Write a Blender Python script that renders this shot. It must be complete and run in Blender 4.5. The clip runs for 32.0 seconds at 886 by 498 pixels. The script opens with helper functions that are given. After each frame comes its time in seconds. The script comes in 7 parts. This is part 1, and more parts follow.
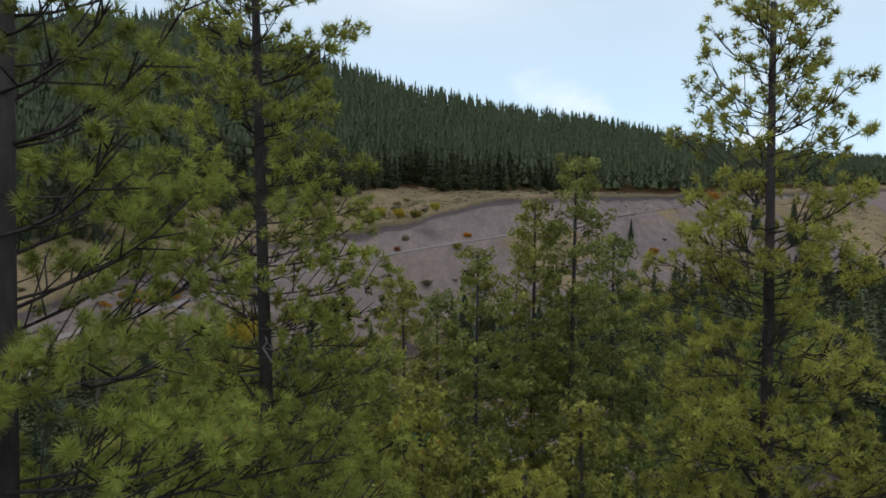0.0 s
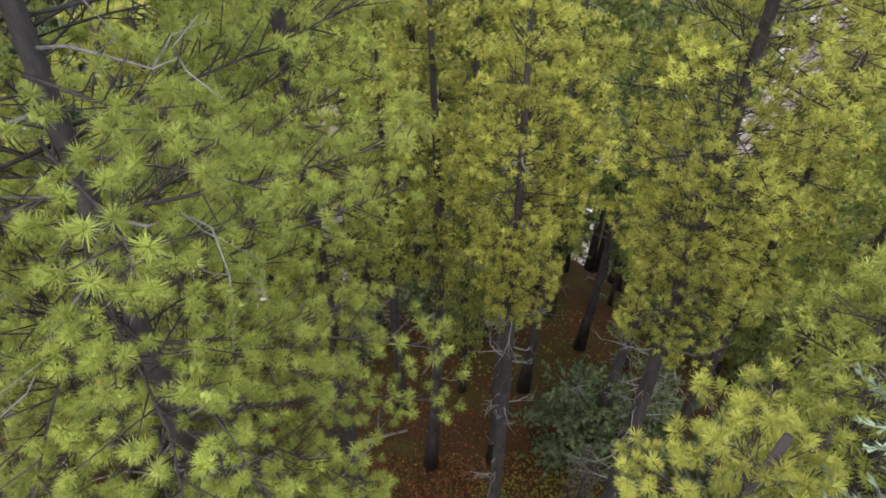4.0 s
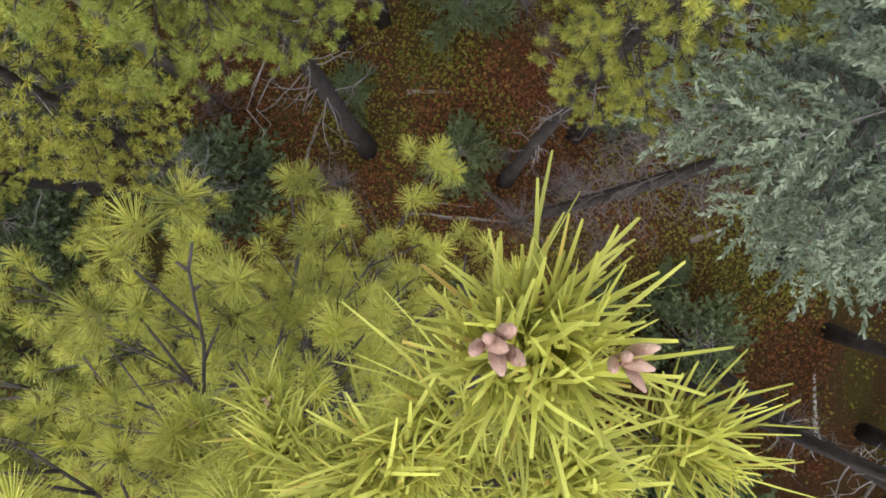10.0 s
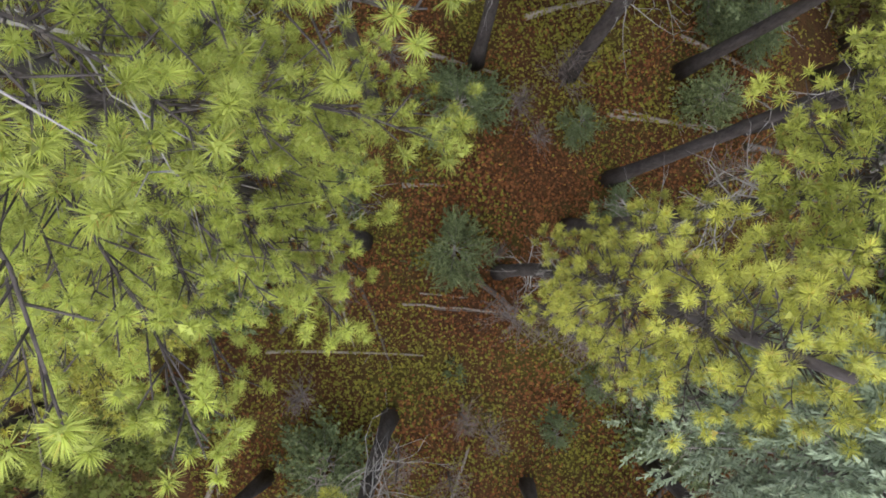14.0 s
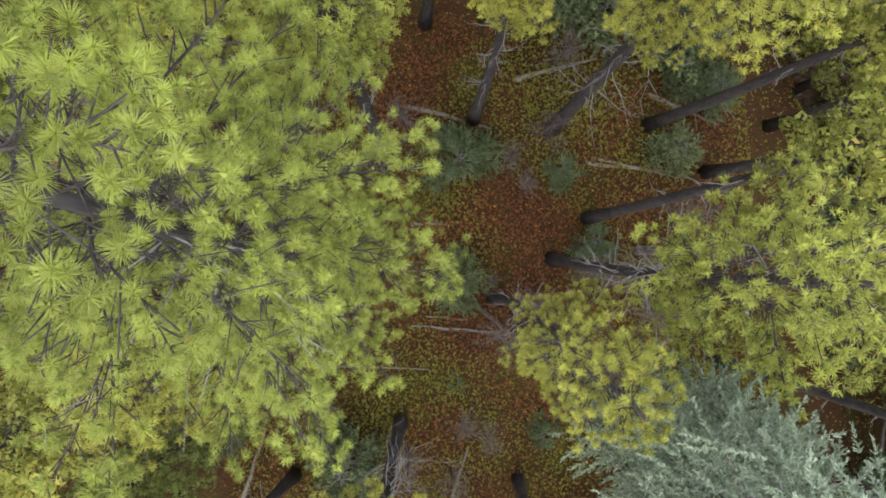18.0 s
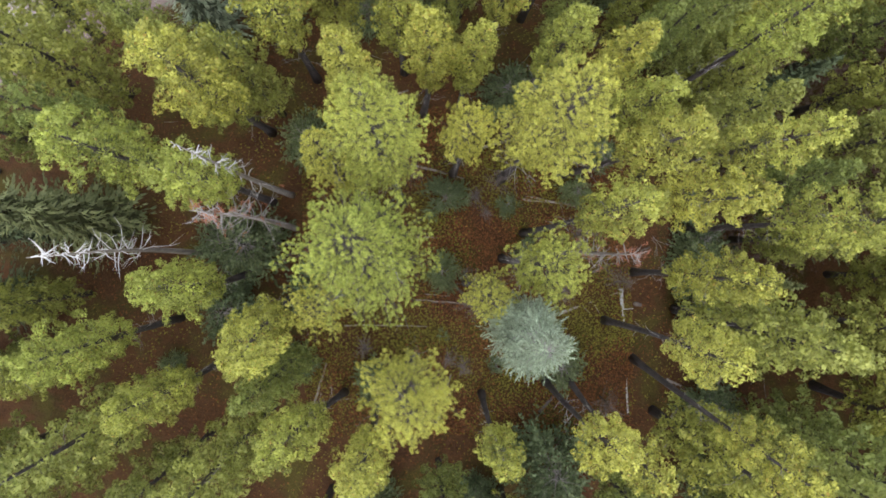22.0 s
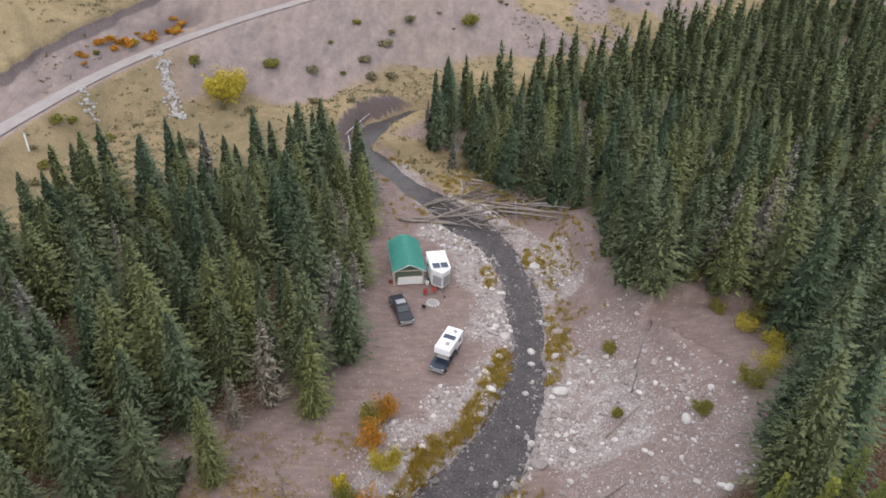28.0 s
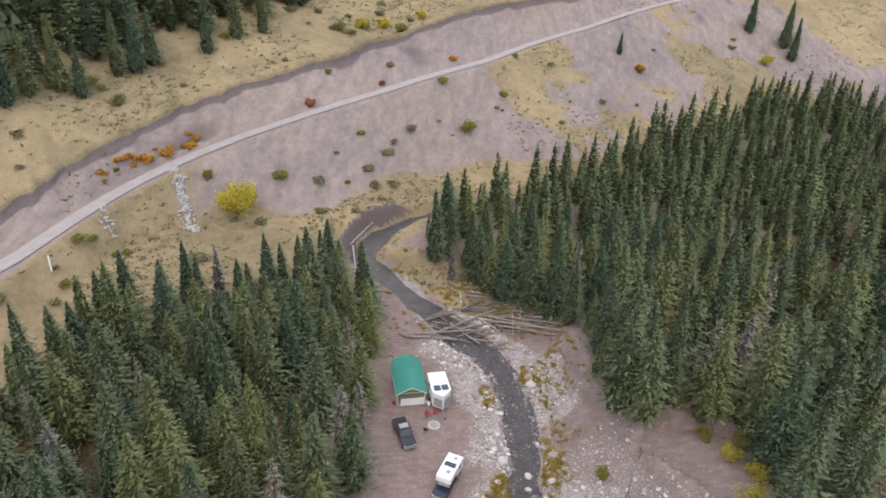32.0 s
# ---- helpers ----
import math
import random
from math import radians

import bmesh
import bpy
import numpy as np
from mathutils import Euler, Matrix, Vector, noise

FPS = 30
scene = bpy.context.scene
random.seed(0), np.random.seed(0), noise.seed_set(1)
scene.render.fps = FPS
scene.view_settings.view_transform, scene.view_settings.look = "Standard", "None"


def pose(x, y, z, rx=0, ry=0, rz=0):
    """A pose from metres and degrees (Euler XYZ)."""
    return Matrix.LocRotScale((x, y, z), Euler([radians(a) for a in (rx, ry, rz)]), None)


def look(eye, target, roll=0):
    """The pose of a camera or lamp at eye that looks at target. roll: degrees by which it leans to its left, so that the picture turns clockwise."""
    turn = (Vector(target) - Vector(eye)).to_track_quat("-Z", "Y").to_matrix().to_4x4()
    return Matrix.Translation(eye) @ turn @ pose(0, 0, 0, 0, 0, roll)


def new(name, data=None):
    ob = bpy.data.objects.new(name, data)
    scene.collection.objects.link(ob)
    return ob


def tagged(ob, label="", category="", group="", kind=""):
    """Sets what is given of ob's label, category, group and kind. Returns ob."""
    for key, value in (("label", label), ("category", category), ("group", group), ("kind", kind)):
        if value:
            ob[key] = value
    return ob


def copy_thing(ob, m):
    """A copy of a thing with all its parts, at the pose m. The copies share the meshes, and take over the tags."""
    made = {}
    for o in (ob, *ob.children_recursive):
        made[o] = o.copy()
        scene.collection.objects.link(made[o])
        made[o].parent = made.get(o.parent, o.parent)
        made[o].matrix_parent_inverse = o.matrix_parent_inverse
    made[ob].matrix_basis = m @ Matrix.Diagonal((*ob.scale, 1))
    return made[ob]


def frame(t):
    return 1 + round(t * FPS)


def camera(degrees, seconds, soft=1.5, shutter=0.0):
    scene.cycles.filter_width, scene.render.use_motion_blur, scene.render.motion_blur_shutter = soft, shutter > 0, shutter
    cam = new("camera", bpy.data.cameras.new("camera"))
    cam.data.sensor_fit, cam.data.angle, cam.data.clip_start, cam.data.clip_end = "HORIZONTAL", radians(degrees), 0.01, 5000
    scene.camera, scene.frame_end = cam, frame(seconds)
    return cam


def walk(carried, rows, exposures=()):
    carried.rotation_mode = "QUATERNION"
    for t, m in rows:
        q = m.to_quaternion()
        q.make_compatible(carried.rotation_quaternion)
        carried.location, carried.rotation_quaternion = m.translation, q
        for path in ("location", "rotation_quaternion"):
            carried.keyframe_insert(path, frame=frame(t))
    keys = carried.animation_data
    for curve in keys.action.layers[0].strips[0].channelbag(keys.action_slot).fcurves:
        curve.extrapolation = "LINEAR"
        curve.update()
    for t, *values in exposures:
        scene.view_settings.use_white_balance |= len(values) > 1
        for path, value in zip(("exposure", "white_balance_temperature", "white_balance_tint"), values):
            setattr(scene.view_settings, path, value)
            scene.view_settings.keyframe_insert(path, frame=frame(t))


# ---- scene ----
cam = camera(64.4, 32.0, 1.7)
UNIT = 1.2  # metres for each unit of the plan that the places below are given in
METRES, EYE, TILT, LEAN, TURN = 32.0 * UNIT, 28.0 * UNIT, -4.7, 0.0, 0.0
ROWS = [
    (0.0, 0.0, 0.0, 0.0, 0.0, 0.0, -0.0),
    (0.5, 0.0001, -0.0002, -0.0003, 0.16, -0.44, -0.04),
    (1.0, 0.0002, -0.0021, -0.0011, 0.49, -4.73, -0.42),
    (1.5, 0.0013, -0.0045, -0.0015, 1.11, -9.7, -0.65),
    (2.0, 0.0028, -0.0059, -0.001, 1.69, -15.74, -0.7),
    (3.5, 0.0005, 0.0001, -0.0005, 0.63, -33.95, -0.02),
    (5.5, -0.0013, 0.0025, -0.0036, 0.36, -56.81, -1.73),
    (6.0, -0.0012, 0.0032, -0.0043, 0.25, -62.72, -1.61),
    (6.5, -0.0012, 0.0031, -0.0052, 0.2, -68.15, -1.68),
    (7.0, -0.002, 0.0035, -0.0069, 0.29, -74.06, -1.37),
    (7.5, -0.0022, 0.0032, -0.0087, 0.39, -79.56, -1.25),
    (8.0, -0.0027, 0.0028, -0.0095, 0.42, -85.23, -1.09),
    (8.5, -0.0033, 0.0021, -0.0056, 0.38, -85.28, -1.08),
    (9.0, -0.0034, 0.0016, -0.0041, 0.12, -85.31, -1.1),
    (9.5, -0.0037, 0.0013, -0.0049, -0.08, -85.36, -1.0),
    (10.0, -0.0033, 0.0012, -0.0062, -0.09, -85.39, -0.91),
    (10.5, -0.0015, 0.0013, -0.007, 0.14, -85.31, -1.02),
    (11.0, -0.0013, 0.0011, -0.0061, 0.31, -85.36, -1.33),
    (11.5, -0.0017, 0.001, -0.0056, 0.38, -85.36, -1.36),
    (12.0, -0.0021, 0.0015, -0.0053, 0.21, -85.37, -1.28),
    (12.5, -0.0022, 0.0037, -0.0043, 0.01, -85.23, -1.21),
    (13.0, -0.002, 0.0116, -0.0021, -0.22, -85.14, -1.25),
    (13.5, -0.0025, 0.023, -0.0004, -0.07, -85.09, -1.33),
    (14.0, -0.0032, 0.0396, 0.0022, -0.1, -85.13, -1.33),
    (14.5, -0.0032, 0.0502, 0.0044, -0.2, -85.14, -1.27),
    (15.0, -0.0032, 0.0537, 0.0056, -0.26, -85.05, -1.26),
    (15.5, -0.0033, 0.0539, 0.0064, -0.14, -84.98, -1.27),
    (17.5, -0.0044, 0.0529, 0.0282, -0.32, -85.26, -1.31),
    (18.0, -0.005, 0.051, 0.0567, -0.31, -85.22, -1.2),
    (18.5, -0.006, 0.0491, 0.0862, -0.23, -85.18, -1.22),
    (19.0, -0.0071, 0.048, 0.1179, -0.33, -85.23, -1.26),
    (19.5, -0.0081, 0.0478, 0.1462, -0.41, -85.33, -1.29),
    (20.0, -0.0091, 0.0458, 0.1773, -0.51, -85.34, -1.32),
    (20.5, -0.0094, 0.0424, 0.205, -0.61, -85.25, -1.4),
    (21.0, -0.0094, 0.0388, 0.2345, -0.56, -85.13, -1.43),
    (21.5, -0.0091, 0.0364, 0.2606, -0.58, -85.11, -1.53),
    (22.0, -0.0091, 0.0344, 0.288, -0.67, -85.17, -1.75),
    (22.5, -0.0098, 0.0326, 0.3125, -0.78, -85.21, -1.96),
    (23.0, -0.0111, 0.0299, 0.3395, -0.83, -84.64, -2.2),
    (23.5, -0.0119, 0.0273, 0.3626, -0.84, -78.52, -2.49),
    (24.0, -0.014, 0.0256, 0.3867, -0.82, -71.02, -2.86),
    (24.5, -0.014, 0.0237, 0.4149, -0.79, -64.15, -2.83),
    (25.0, -0.0157, 0.0219, 0.4458, -0.82, -56.53, -2.87),
    (25.5, -0.0175, 0.0203, 0.4755, -0.9, -49.67, -2.83),
    (26.0, -0.0203, 0.0179, 0.5085, -0.95, -42.28, -2.66),
    (26.5, -0.0207, 0.0155, 0.5403, -0.97, -36.04, -2.58),
    (28.5, -0.0277, 0.0049, 0.6635, -1.1, -28.9, -2.61),
    (29.0, -0.0305, 0.0005, 0.7002, -1.11, -28.86, -2.57),
    (29.5, -0.0321, -0.0023, 0.7344, -1.13, -28.78, -2.53),
    (30.0, -0.0339, -0.005, 0.7724, -1.14, -27.63, -2.41),
    (30.5, -0.0355, -0.0083, 0.8062, -1.15, -26.39, -2.35),
    (31.0, -0.0367, -0.012, 0.8428, -1.18, -25.02, -2.34),
    (31.5, -0.0383, -0.0171, 0.875, -1.2, -24.23, -2.37),
    (32.0, -0.0402, -0.0215, 0.9099, -1.22, -24.22, -2.41),
]
walk(cam, [(t, pose(0, 0, EYE, TILT, LEAN, TURN) @ pose(METRES * x, METRES * y, METRES * z, 90 + pitch, roll, yaw)) for t, x, y, z, yaw, pitch, roll in ROWS],
     [(0.0, -0.95, 6450, 9), (0.7, -0.8, 6450, 9), (1.3, -0.25, 6500, 10), (2.0, 0.35, 6500, 10), (3.0, 0.72, 6600, 11), (6.0, 1.35, 6800, 12), (8.0, 1.3, 6800, 12), (9.0, 1.1, 6800, 12), (10.0, 0.97, 6800, 12), (12.0, 0.93, 6800, 12), (14.0, 1.35, 6750, 12),
      (17.0, 1.3, 6750, 12), (20.0, 1.2, 6750, 12), (22.5, 1.22, 6800, 14), (24.0, 1.12, 6900, 17), (25.0, 0.8, 6950, 18), (26.0, 0.33, 6950, 18), (28.5, 0.4, 6700, 14), (32.0, 0.45, 6700, 14)])

# ---- camera exposure is keyed in walk() above ----
# ---- world and sun ----
SUN_EL, SUN_AZ = 58.0, 195.0
world = bpy.data.worlds.new("sky_world")
scene.world = world
world.use_nodes = True
wn = world.node_tree
wn.nodes.clear()
w_out = wn.nodes.new("ShaderNodeOutputWorld")
w_bg = wn.nodes.new("ShaderNodeBackground")
w_sky = wn.nodes.new("ShaderNodeTexSky")
w_sky.sky_type = "NISHITA"
w_sky.sun_disc = False
w_sky.sun_elevation = radians(SUN_EL)
w_sky.sun_rotation = radians(SUN_AZ % 360)
w_sky.altitude = 1400
w_sky.dust_density = 0.8
w_co = wn.nodes.new("ShaderNodeTexCoord")
w_map = wn.nodes.new("ShaderNodeMapping")
w_map.inputs["Scale"].default_value = (1.0, 1.0, 1.6)
w_noise = wn.nodes.new("ShaderNodeTexNoise")
w_noise.inputs["Scale"].default_value = 1.7
w_noise.inputs["Detail"].default_value = 2.5
w_noise.inputs["Roughness"].default_value = 0.4
w_ramp = wn.nodes.new("ShaderNodeValToRGB")
w_ramp.color_ramp.elements[0].position = 0.36
w_ramp.color_ramp.elements[1].position = 0.74
w_mix = wn.nodes.new("ShaderNodeMix")
w_mix.data_type = "RGBA"
w_mix.inputs[7].default_value = (14.5, 14.8, 15.3, 1)
w_sep = wn.nodes.new("ShaderNodeSeparateXYZ")
w_thin = wn.nodes.new("ShaderNodeMapRange")  # the cover thins towards the hills
for key, val in (("From Min", 0.12), ("From Max", 0.5), ("To Min", 0.12), ("To Max", 1.0)):
    w_thin.inputs[key].default_value = val
w_mul = wn.nodes.new("ShaderNodeMath")
w_mul.operation = "MULTIPLY"
w_puff = wn.nodes.new("ShaderNodeTexNoise")
w_puff.inputs["Scale"].default_value = 6.0
w_puff.inputs["Detail"].default_value = 6.0
w_cut = wn.nodes.new("ShaderNodeMapRange")
for key, val in (("From Min", 0.5), ("From Max", 0.62)):
    w_cut.inputs[key].default_value = val
w_low = wn.nodes.new("ShaderNodeMapRange")
for key, val in (("From Min", 0.05), ("From Max", 0.2), ("To Min", 1.0), ("To Max", 0.0)):
    w_low.inputs[key].default_value = val
w_heap = wn.nodes.new("ShaderNodeMath")
w_heap.operation = "MULTIPLY"
w_all = wn.nodes.new("ShaderNodeMath")
w_all.operation = "MAXIMUM"
wn.links.new(w_co.outputs["Generated"], w_sep.inputs[0])
wn.links.new(w_co.outputs["Generated"], w_map.inputs["Vector"])
wn.links.new(w_map.outputs[0], w_noise.inputs["Vector"])
wn.links.new(w_map.outputs[0], w_puff.inputs["Vector"])
wn.links.new(w_noise.outputs["Fac"], w_ramp.inputs["Fac"])
wn.links.new(w_sep.outputs["Z"], w_thin.inputs["Value"])
wn.links.new(w_sep.outputs["Z"], w_low.inputs["Value"])
wn.links.new(w_puff.outputs["Fac"], w_cut.inputs["Value"])
wn.links.new(w_cut.outputs[0], w_heap.inputs[0])
wn.links.new(w_low.outputs[0], w_heap.inputs[1])
wn.links.new(w_ramp.outputs["Color"], w_mul.inputs[0])
wn.links.new(w_thin.outputs[0], w_mul.inputs[1])
wn.links.new(w_mul.outputs[0], w_all.inputs[0])
wn.links.new(w_heap.outputs[0], w_all.inputs[1])
wn.links.new(w_all.outputs[0], w_mix.inputs[0])
w_haze = wn.nodes.new("ShaderNodeMix")  # pale blue haze low over the hills
w_haze.data_type = "RGBA"
w_haze.inputs[7].default_value = (9.4, 12.6, 15.4, 1)
w_hz = wn.nodes.new("ShaderNodeMapRange")
for key, val in (("From Min", 0.0), ("From Max", 0.55), ("To Min", 0.92), ("To Max", 0.1)):
    w_hz.inputs[key].default_value = val
wn.links.new(w_sep.outputs["Z"], w_hz.inputs["Value"])
wn.links.new(w_hz.outputs[0], w_haze.inputs[0])
wn.links.new(w_sky.outputs["Color"], w_haze.inputs[6])
wn.links.new(w_haze.outputs[2], w_mix.inputs[6])
wn.links.new(w_mix.outputs[2], w_bg.inputs["Color"])
w_bg.inputs["Strength"].default_value = 0.15
wn.links.new(w_bg.outputs[0], w_out.inputs[0])

sun_data = bpy.data.lights.new("sun", "SUN")
sun_data.energy = 1.0
sun_data.angle = radians(50)
sun_data.color = (1.0, 0.95, 0.87)
sun_ob = new("sun", sun_data)
sun_dir = Vector((math.sin(radians(SUN_AZ)) * math.cos(radians(SUN_EL)),
                  math.cos(radians(SUN_AZ)) * math.cos(radians(SUN_EL)), math.sin(radians(SUN_EL))))
sun_ob.matrix_world = look(sun_dir * 300, (0, 0, 0))


# ---- material helpers ----
def material(name, rough=0.8, metal=0.0, spec=0.3):
    m = bpy.data.materials.new(name)
    m.use_nodes = True
    nt = m.node_tree
    b = nt.nodes["Principled BSDF"]
    b.inputs["Roughness"].default_value = rough
    b.inputs["Metallic"].default_value = metal
    b.inputs["Specular IOR Level"].default_value = spec
    return m, nt, b


def node(nt, kind, **inputs):
    n = nt.nodes.new(kind)
    for k, v in inputs.items():
        n.inputs[k.replace("_", " ")].default_value = v
    return n


def noise_tex(nt, scale, detail=4.0, rough=0.6, coord="Object"):
    co = nt.nodes.new("ShaderNodeTexCoord")
    n = node(nt, "ShaderNodeTexNoise", Scale=scale, Detail=detail, Roughness=rough)
    nt.links.new(co.outputs[coord], n.inputs["Vector"])
    return n.outputs["Fac"]


def ramp(nt, fac, stops):
    r = nt.nodes.new("ShaderNodeValToRGB")
    els = r.color_ramp.elements
    while len(els) < len(stops):
        els.new(0.5)
    for e, (p, c) in zip(els, stops):
        e.position = p
        e.color = (c[0], c[1], c[2], 1) if isinstance(c, (tuple, list)) else (c, c, c, 1)
    nt.links.new(fac, r.inputs["Fac"])
    return r.outputs["Color"]


def mixc(nt, fac, a, b, blend="MIX"):
    m = nt.nodes.new("ShaderNodeMix")
    m.data_type = "RGBA"
    m.blend_type = blend
    for sock, v in ((0, fac), (6, a), (7, b)):
        if isinstance(v, bpy.types.NodeSocket):
            nt.links.new(v, m.inputs[sock])
        elif isinstance(v, (tuple, list)):
            m.inputs[sock].default_value = (v[0], v[1], v[2], 1)
        else:
            m.inputs[sock].default_value = v
    return m.outputs[2]


def bump(nt, b, height, strength=0.4, dist=0.02):
    bp = node(nt, "ShaderNodeBump", Strength=strength, Distance=dist)
    nt.links.new(height, bp.inputs["Height"])
    nt.links.new(bp.outputs[0], b.inputs["Normal"])


def math_node(nt, op, a, b=0.0):
    m = nt.nodes.new("ShaderNodeMath")
    m.operation = op
    for i, v in enumerate((a, b)):
        if isinstance(v, bpy.types.NodeSocket):
            nt.links.new(v, m.inputs[i])
        else:
            m.inputs[i].default_value = v
    return m.outputs[0]


def plain(name, col, rough=0.6, metal=0.0, spec=0.4, var=0.25, scale=6.0, bumped=0.0):
    """A surface of one paint or stuff, with two scales of variation."""
    m, nt, b = material(name, rough, metal, spec)
    big = noise_tex(nt, scale, 3.0)
    fine = noise_tex(nt, scale * 14, 4.0)
    dark = tuple(c * (1 - var) for c in col)
    light = tuple(min(1.0, c * (1 + var)) for c in col)
    c1 = ramp(nt, big, [(0.3, dark), (0.7, light)])
    c2 = mixc(nt, 0.35, c1, ramp(nt, fine, [(0.3, dark), (0.7, light)]))
    nt.links.new(c2, b.inputs["Base Color"])
    if bumped:
        bump(nt, b, fine, bumped, 0.02)
    return m


def foliage(name, dark, light, tip, through_light=0.3, rough=0.55, spread=0.5, patch_scale=1.3, tints=((0.80, 0.86, 0.88), (1.1, 1.05, 0.93)), grain=1.0):
    """Needles or leaves: each island and each tree takes its own shade; light passes through."""
    m, nt, b = material(name, rough, 0.0, 0.25)
    geo = nt.nodes.new("ShaderNodeNewGeometry")
    info = nt.nodes.new("ShaderNodeObjectInfo")
    isl = geo.outputs["Random Per Island"]
    near = tuple(a + (b_ - a) * (1 - grain) for a, b_ in zip(dark, light))
    col = ramp(nt, isl, [(0.0, near), (0.45, light), (0.955, light), (0.98, tip), (1.0, tip)])
    patch = noise_tex(nt, patch_scale, 2.0)
    col = mixc(nt, math_node(nt, "MULTIPLY", patch, spread), col, light)
    tree = ramp(nt, info.outputs["Random"], [(0.0, tints[0]), (0.5, (1.0, 1.0, 1.0)), (1.0, tints[1])])
    col = mixc(nt, 0.75, col, tree, "MULTIPLY")
    # tone scales the colour; tufts and crowns carry painted shade in it
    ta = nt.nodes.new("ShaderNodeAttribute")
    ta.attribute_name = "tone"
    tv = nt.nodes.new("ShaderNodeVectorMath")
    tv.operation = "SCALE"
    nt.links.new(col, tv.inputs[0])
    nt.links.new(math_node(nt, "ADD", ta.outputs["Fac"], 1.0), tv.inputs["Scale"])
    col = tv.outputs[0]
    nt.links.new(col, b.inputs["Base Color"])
    tr = nt.nodes.new("ShaderNodeBsdfTranslucent")
    nt.links.new(col, tr.inputs["Color"])
    mx = nt.nodes.new("ShaderNodeMixShader")
    mx.inputs[0].default_value = through_light
    nt.links.new(b.outputs[0], mx.inputs[1])
    nt.links.new(tr.outputs[0], mx.inputs[2])
    nt.links.new(mx.outputs[0], nt.nodes["Material Output"].inputs["Surface"])
    return m


M_PINE = foliage("pine_needles", (0.15, 0.165, 0.040), (0.418, 0.414, 0.090), (0.50, 0.31, 0.085), 0.36, tints=((0.72, 0.85, 0.86), (1.05, 1.02, 0.95)), grain=0.3)
M_SPRUCE = foliage("spruce_needles", (0.050, 0.064, 0.034), (0.148, 0.172, 0.088), (0.18, 0.20, 0.10), 0.25, tints=((0.55, 0.76, 0.86), (1.6, 1.45, 1.0)), grain=0.7)
M_GREYSPRUCE = foliage("dying_spruce_needles", (0.11, 0.095, 0.08), (0.27, 0.245, 0.20), (0.33, 0.30, 0.26), 0.15)
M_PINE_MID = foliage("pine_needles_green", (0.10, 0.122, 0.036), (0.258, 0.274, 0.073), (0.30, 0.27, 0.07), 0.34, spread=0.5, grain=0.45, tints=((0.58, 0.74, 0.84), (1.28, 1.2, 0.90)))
M_SPRUCE_FAR = foliage("spruce_needles_far", (0.042, 0.058, 0.031), (0.130, 0.156, 0.076), (0.16, 0.18, 0.09), 0.25, 0.55, 0.7, 0.33)
M_BLUE = foliage("blue_spruce_needles", (0.085, 0.112, 0.068), (0.27, 0.315, 0.215), (0.38, 0.43, 0.32), 0.2)
M_SAPLING = foliage("sapling_needles", (0.06, 0.085, 0.042), (0.155, 0.19, 0.09), (0.20, 0.22, 0.11), 0.2)
M_RED = foliage("dead_red_needles", (0.18, 0.055, 0.03), (0.36, 0.14, 0.08), (0.42, 0.2, 0.12), 0.2)
M_ORANGE = foliage("autumn_leaves_orange", (0.20, 0.075, 0.015), (0.52, 0.24, 0.03), (0.6, 0.38, 0.05), 0.3)
M_YELLOW = foliage("autumn_leaves_yellow", (0.20, 0.15, 0.02), (0.50, 0.40, 0.05), (0.6, 0.5, 0.1), 0.3)
M_OLIVE = foliage("bush_leaves_olive", (0.10, 0.10, 0.025), (0.24, 0.22, 0.05), (0.35, 0.3, 0.06), 0.3)
M_GRASS = foliage("dry_grass_blades", (0.20, 0.13, 0.03), (0.40, 0.29, 0.06), (0.46, 0.38, 0.12), 0.3)
M_COVER = foliage("low_plants", (0.08, 0.082, 0.012), (0.185, 0.165, 0.024), (0.32, 0.25, 0.04), 0.25, 0.7, 0.4)
M_SCRUB = foliage("dry_scrub", (0.075, 0.07, 0.035), (0.21, 0.18, 0.10), (0.3, 0.24, 0.13), 0.15, 0.8, 0.8, 0.2)
M_LITTER = foliage("ground_leaves", (0.07, 0.022, 0.011), (0.18, 0.070, 0.022), (0.38, 0.24, 0.05), 0.2, 0.8, 0.6)


def bark_material(name, dark, light):
    m, nt, b = material(name, 0.9, 0.0, 0.15)
    co = nt.nodes.new("ShaderNodeTexCoord")
    mp = nt.nodes.new("ShaderNodeMapping")
    mp.inputs["Scale"].default_value = (9, 9, 2.2)
    n = node(nt, "ShaderNodeTexNoise", Scale=3.0, Detail=6.0, Roughness=0.7)
    nt.links.new(co.outputs["Object"], mp.inputs["Vector"])
    nt.links.new(mp.outputs[0], n.inputs["Vector"])
    col = ramp(nt, n.outputs["Fac"], [(0.3, dark), (0.68, light)])
    col = mixc(nt, 0.35, col, ramp(nt, noise_tex(nt, 1.1, 2.0), [(0.35, dark), (0.65, light)]))
    nt.links.new(col, b.inputs["Base Color"])
    bump(nt, b, n.outputs["Fac"], 0.8, 0.015)
    return m


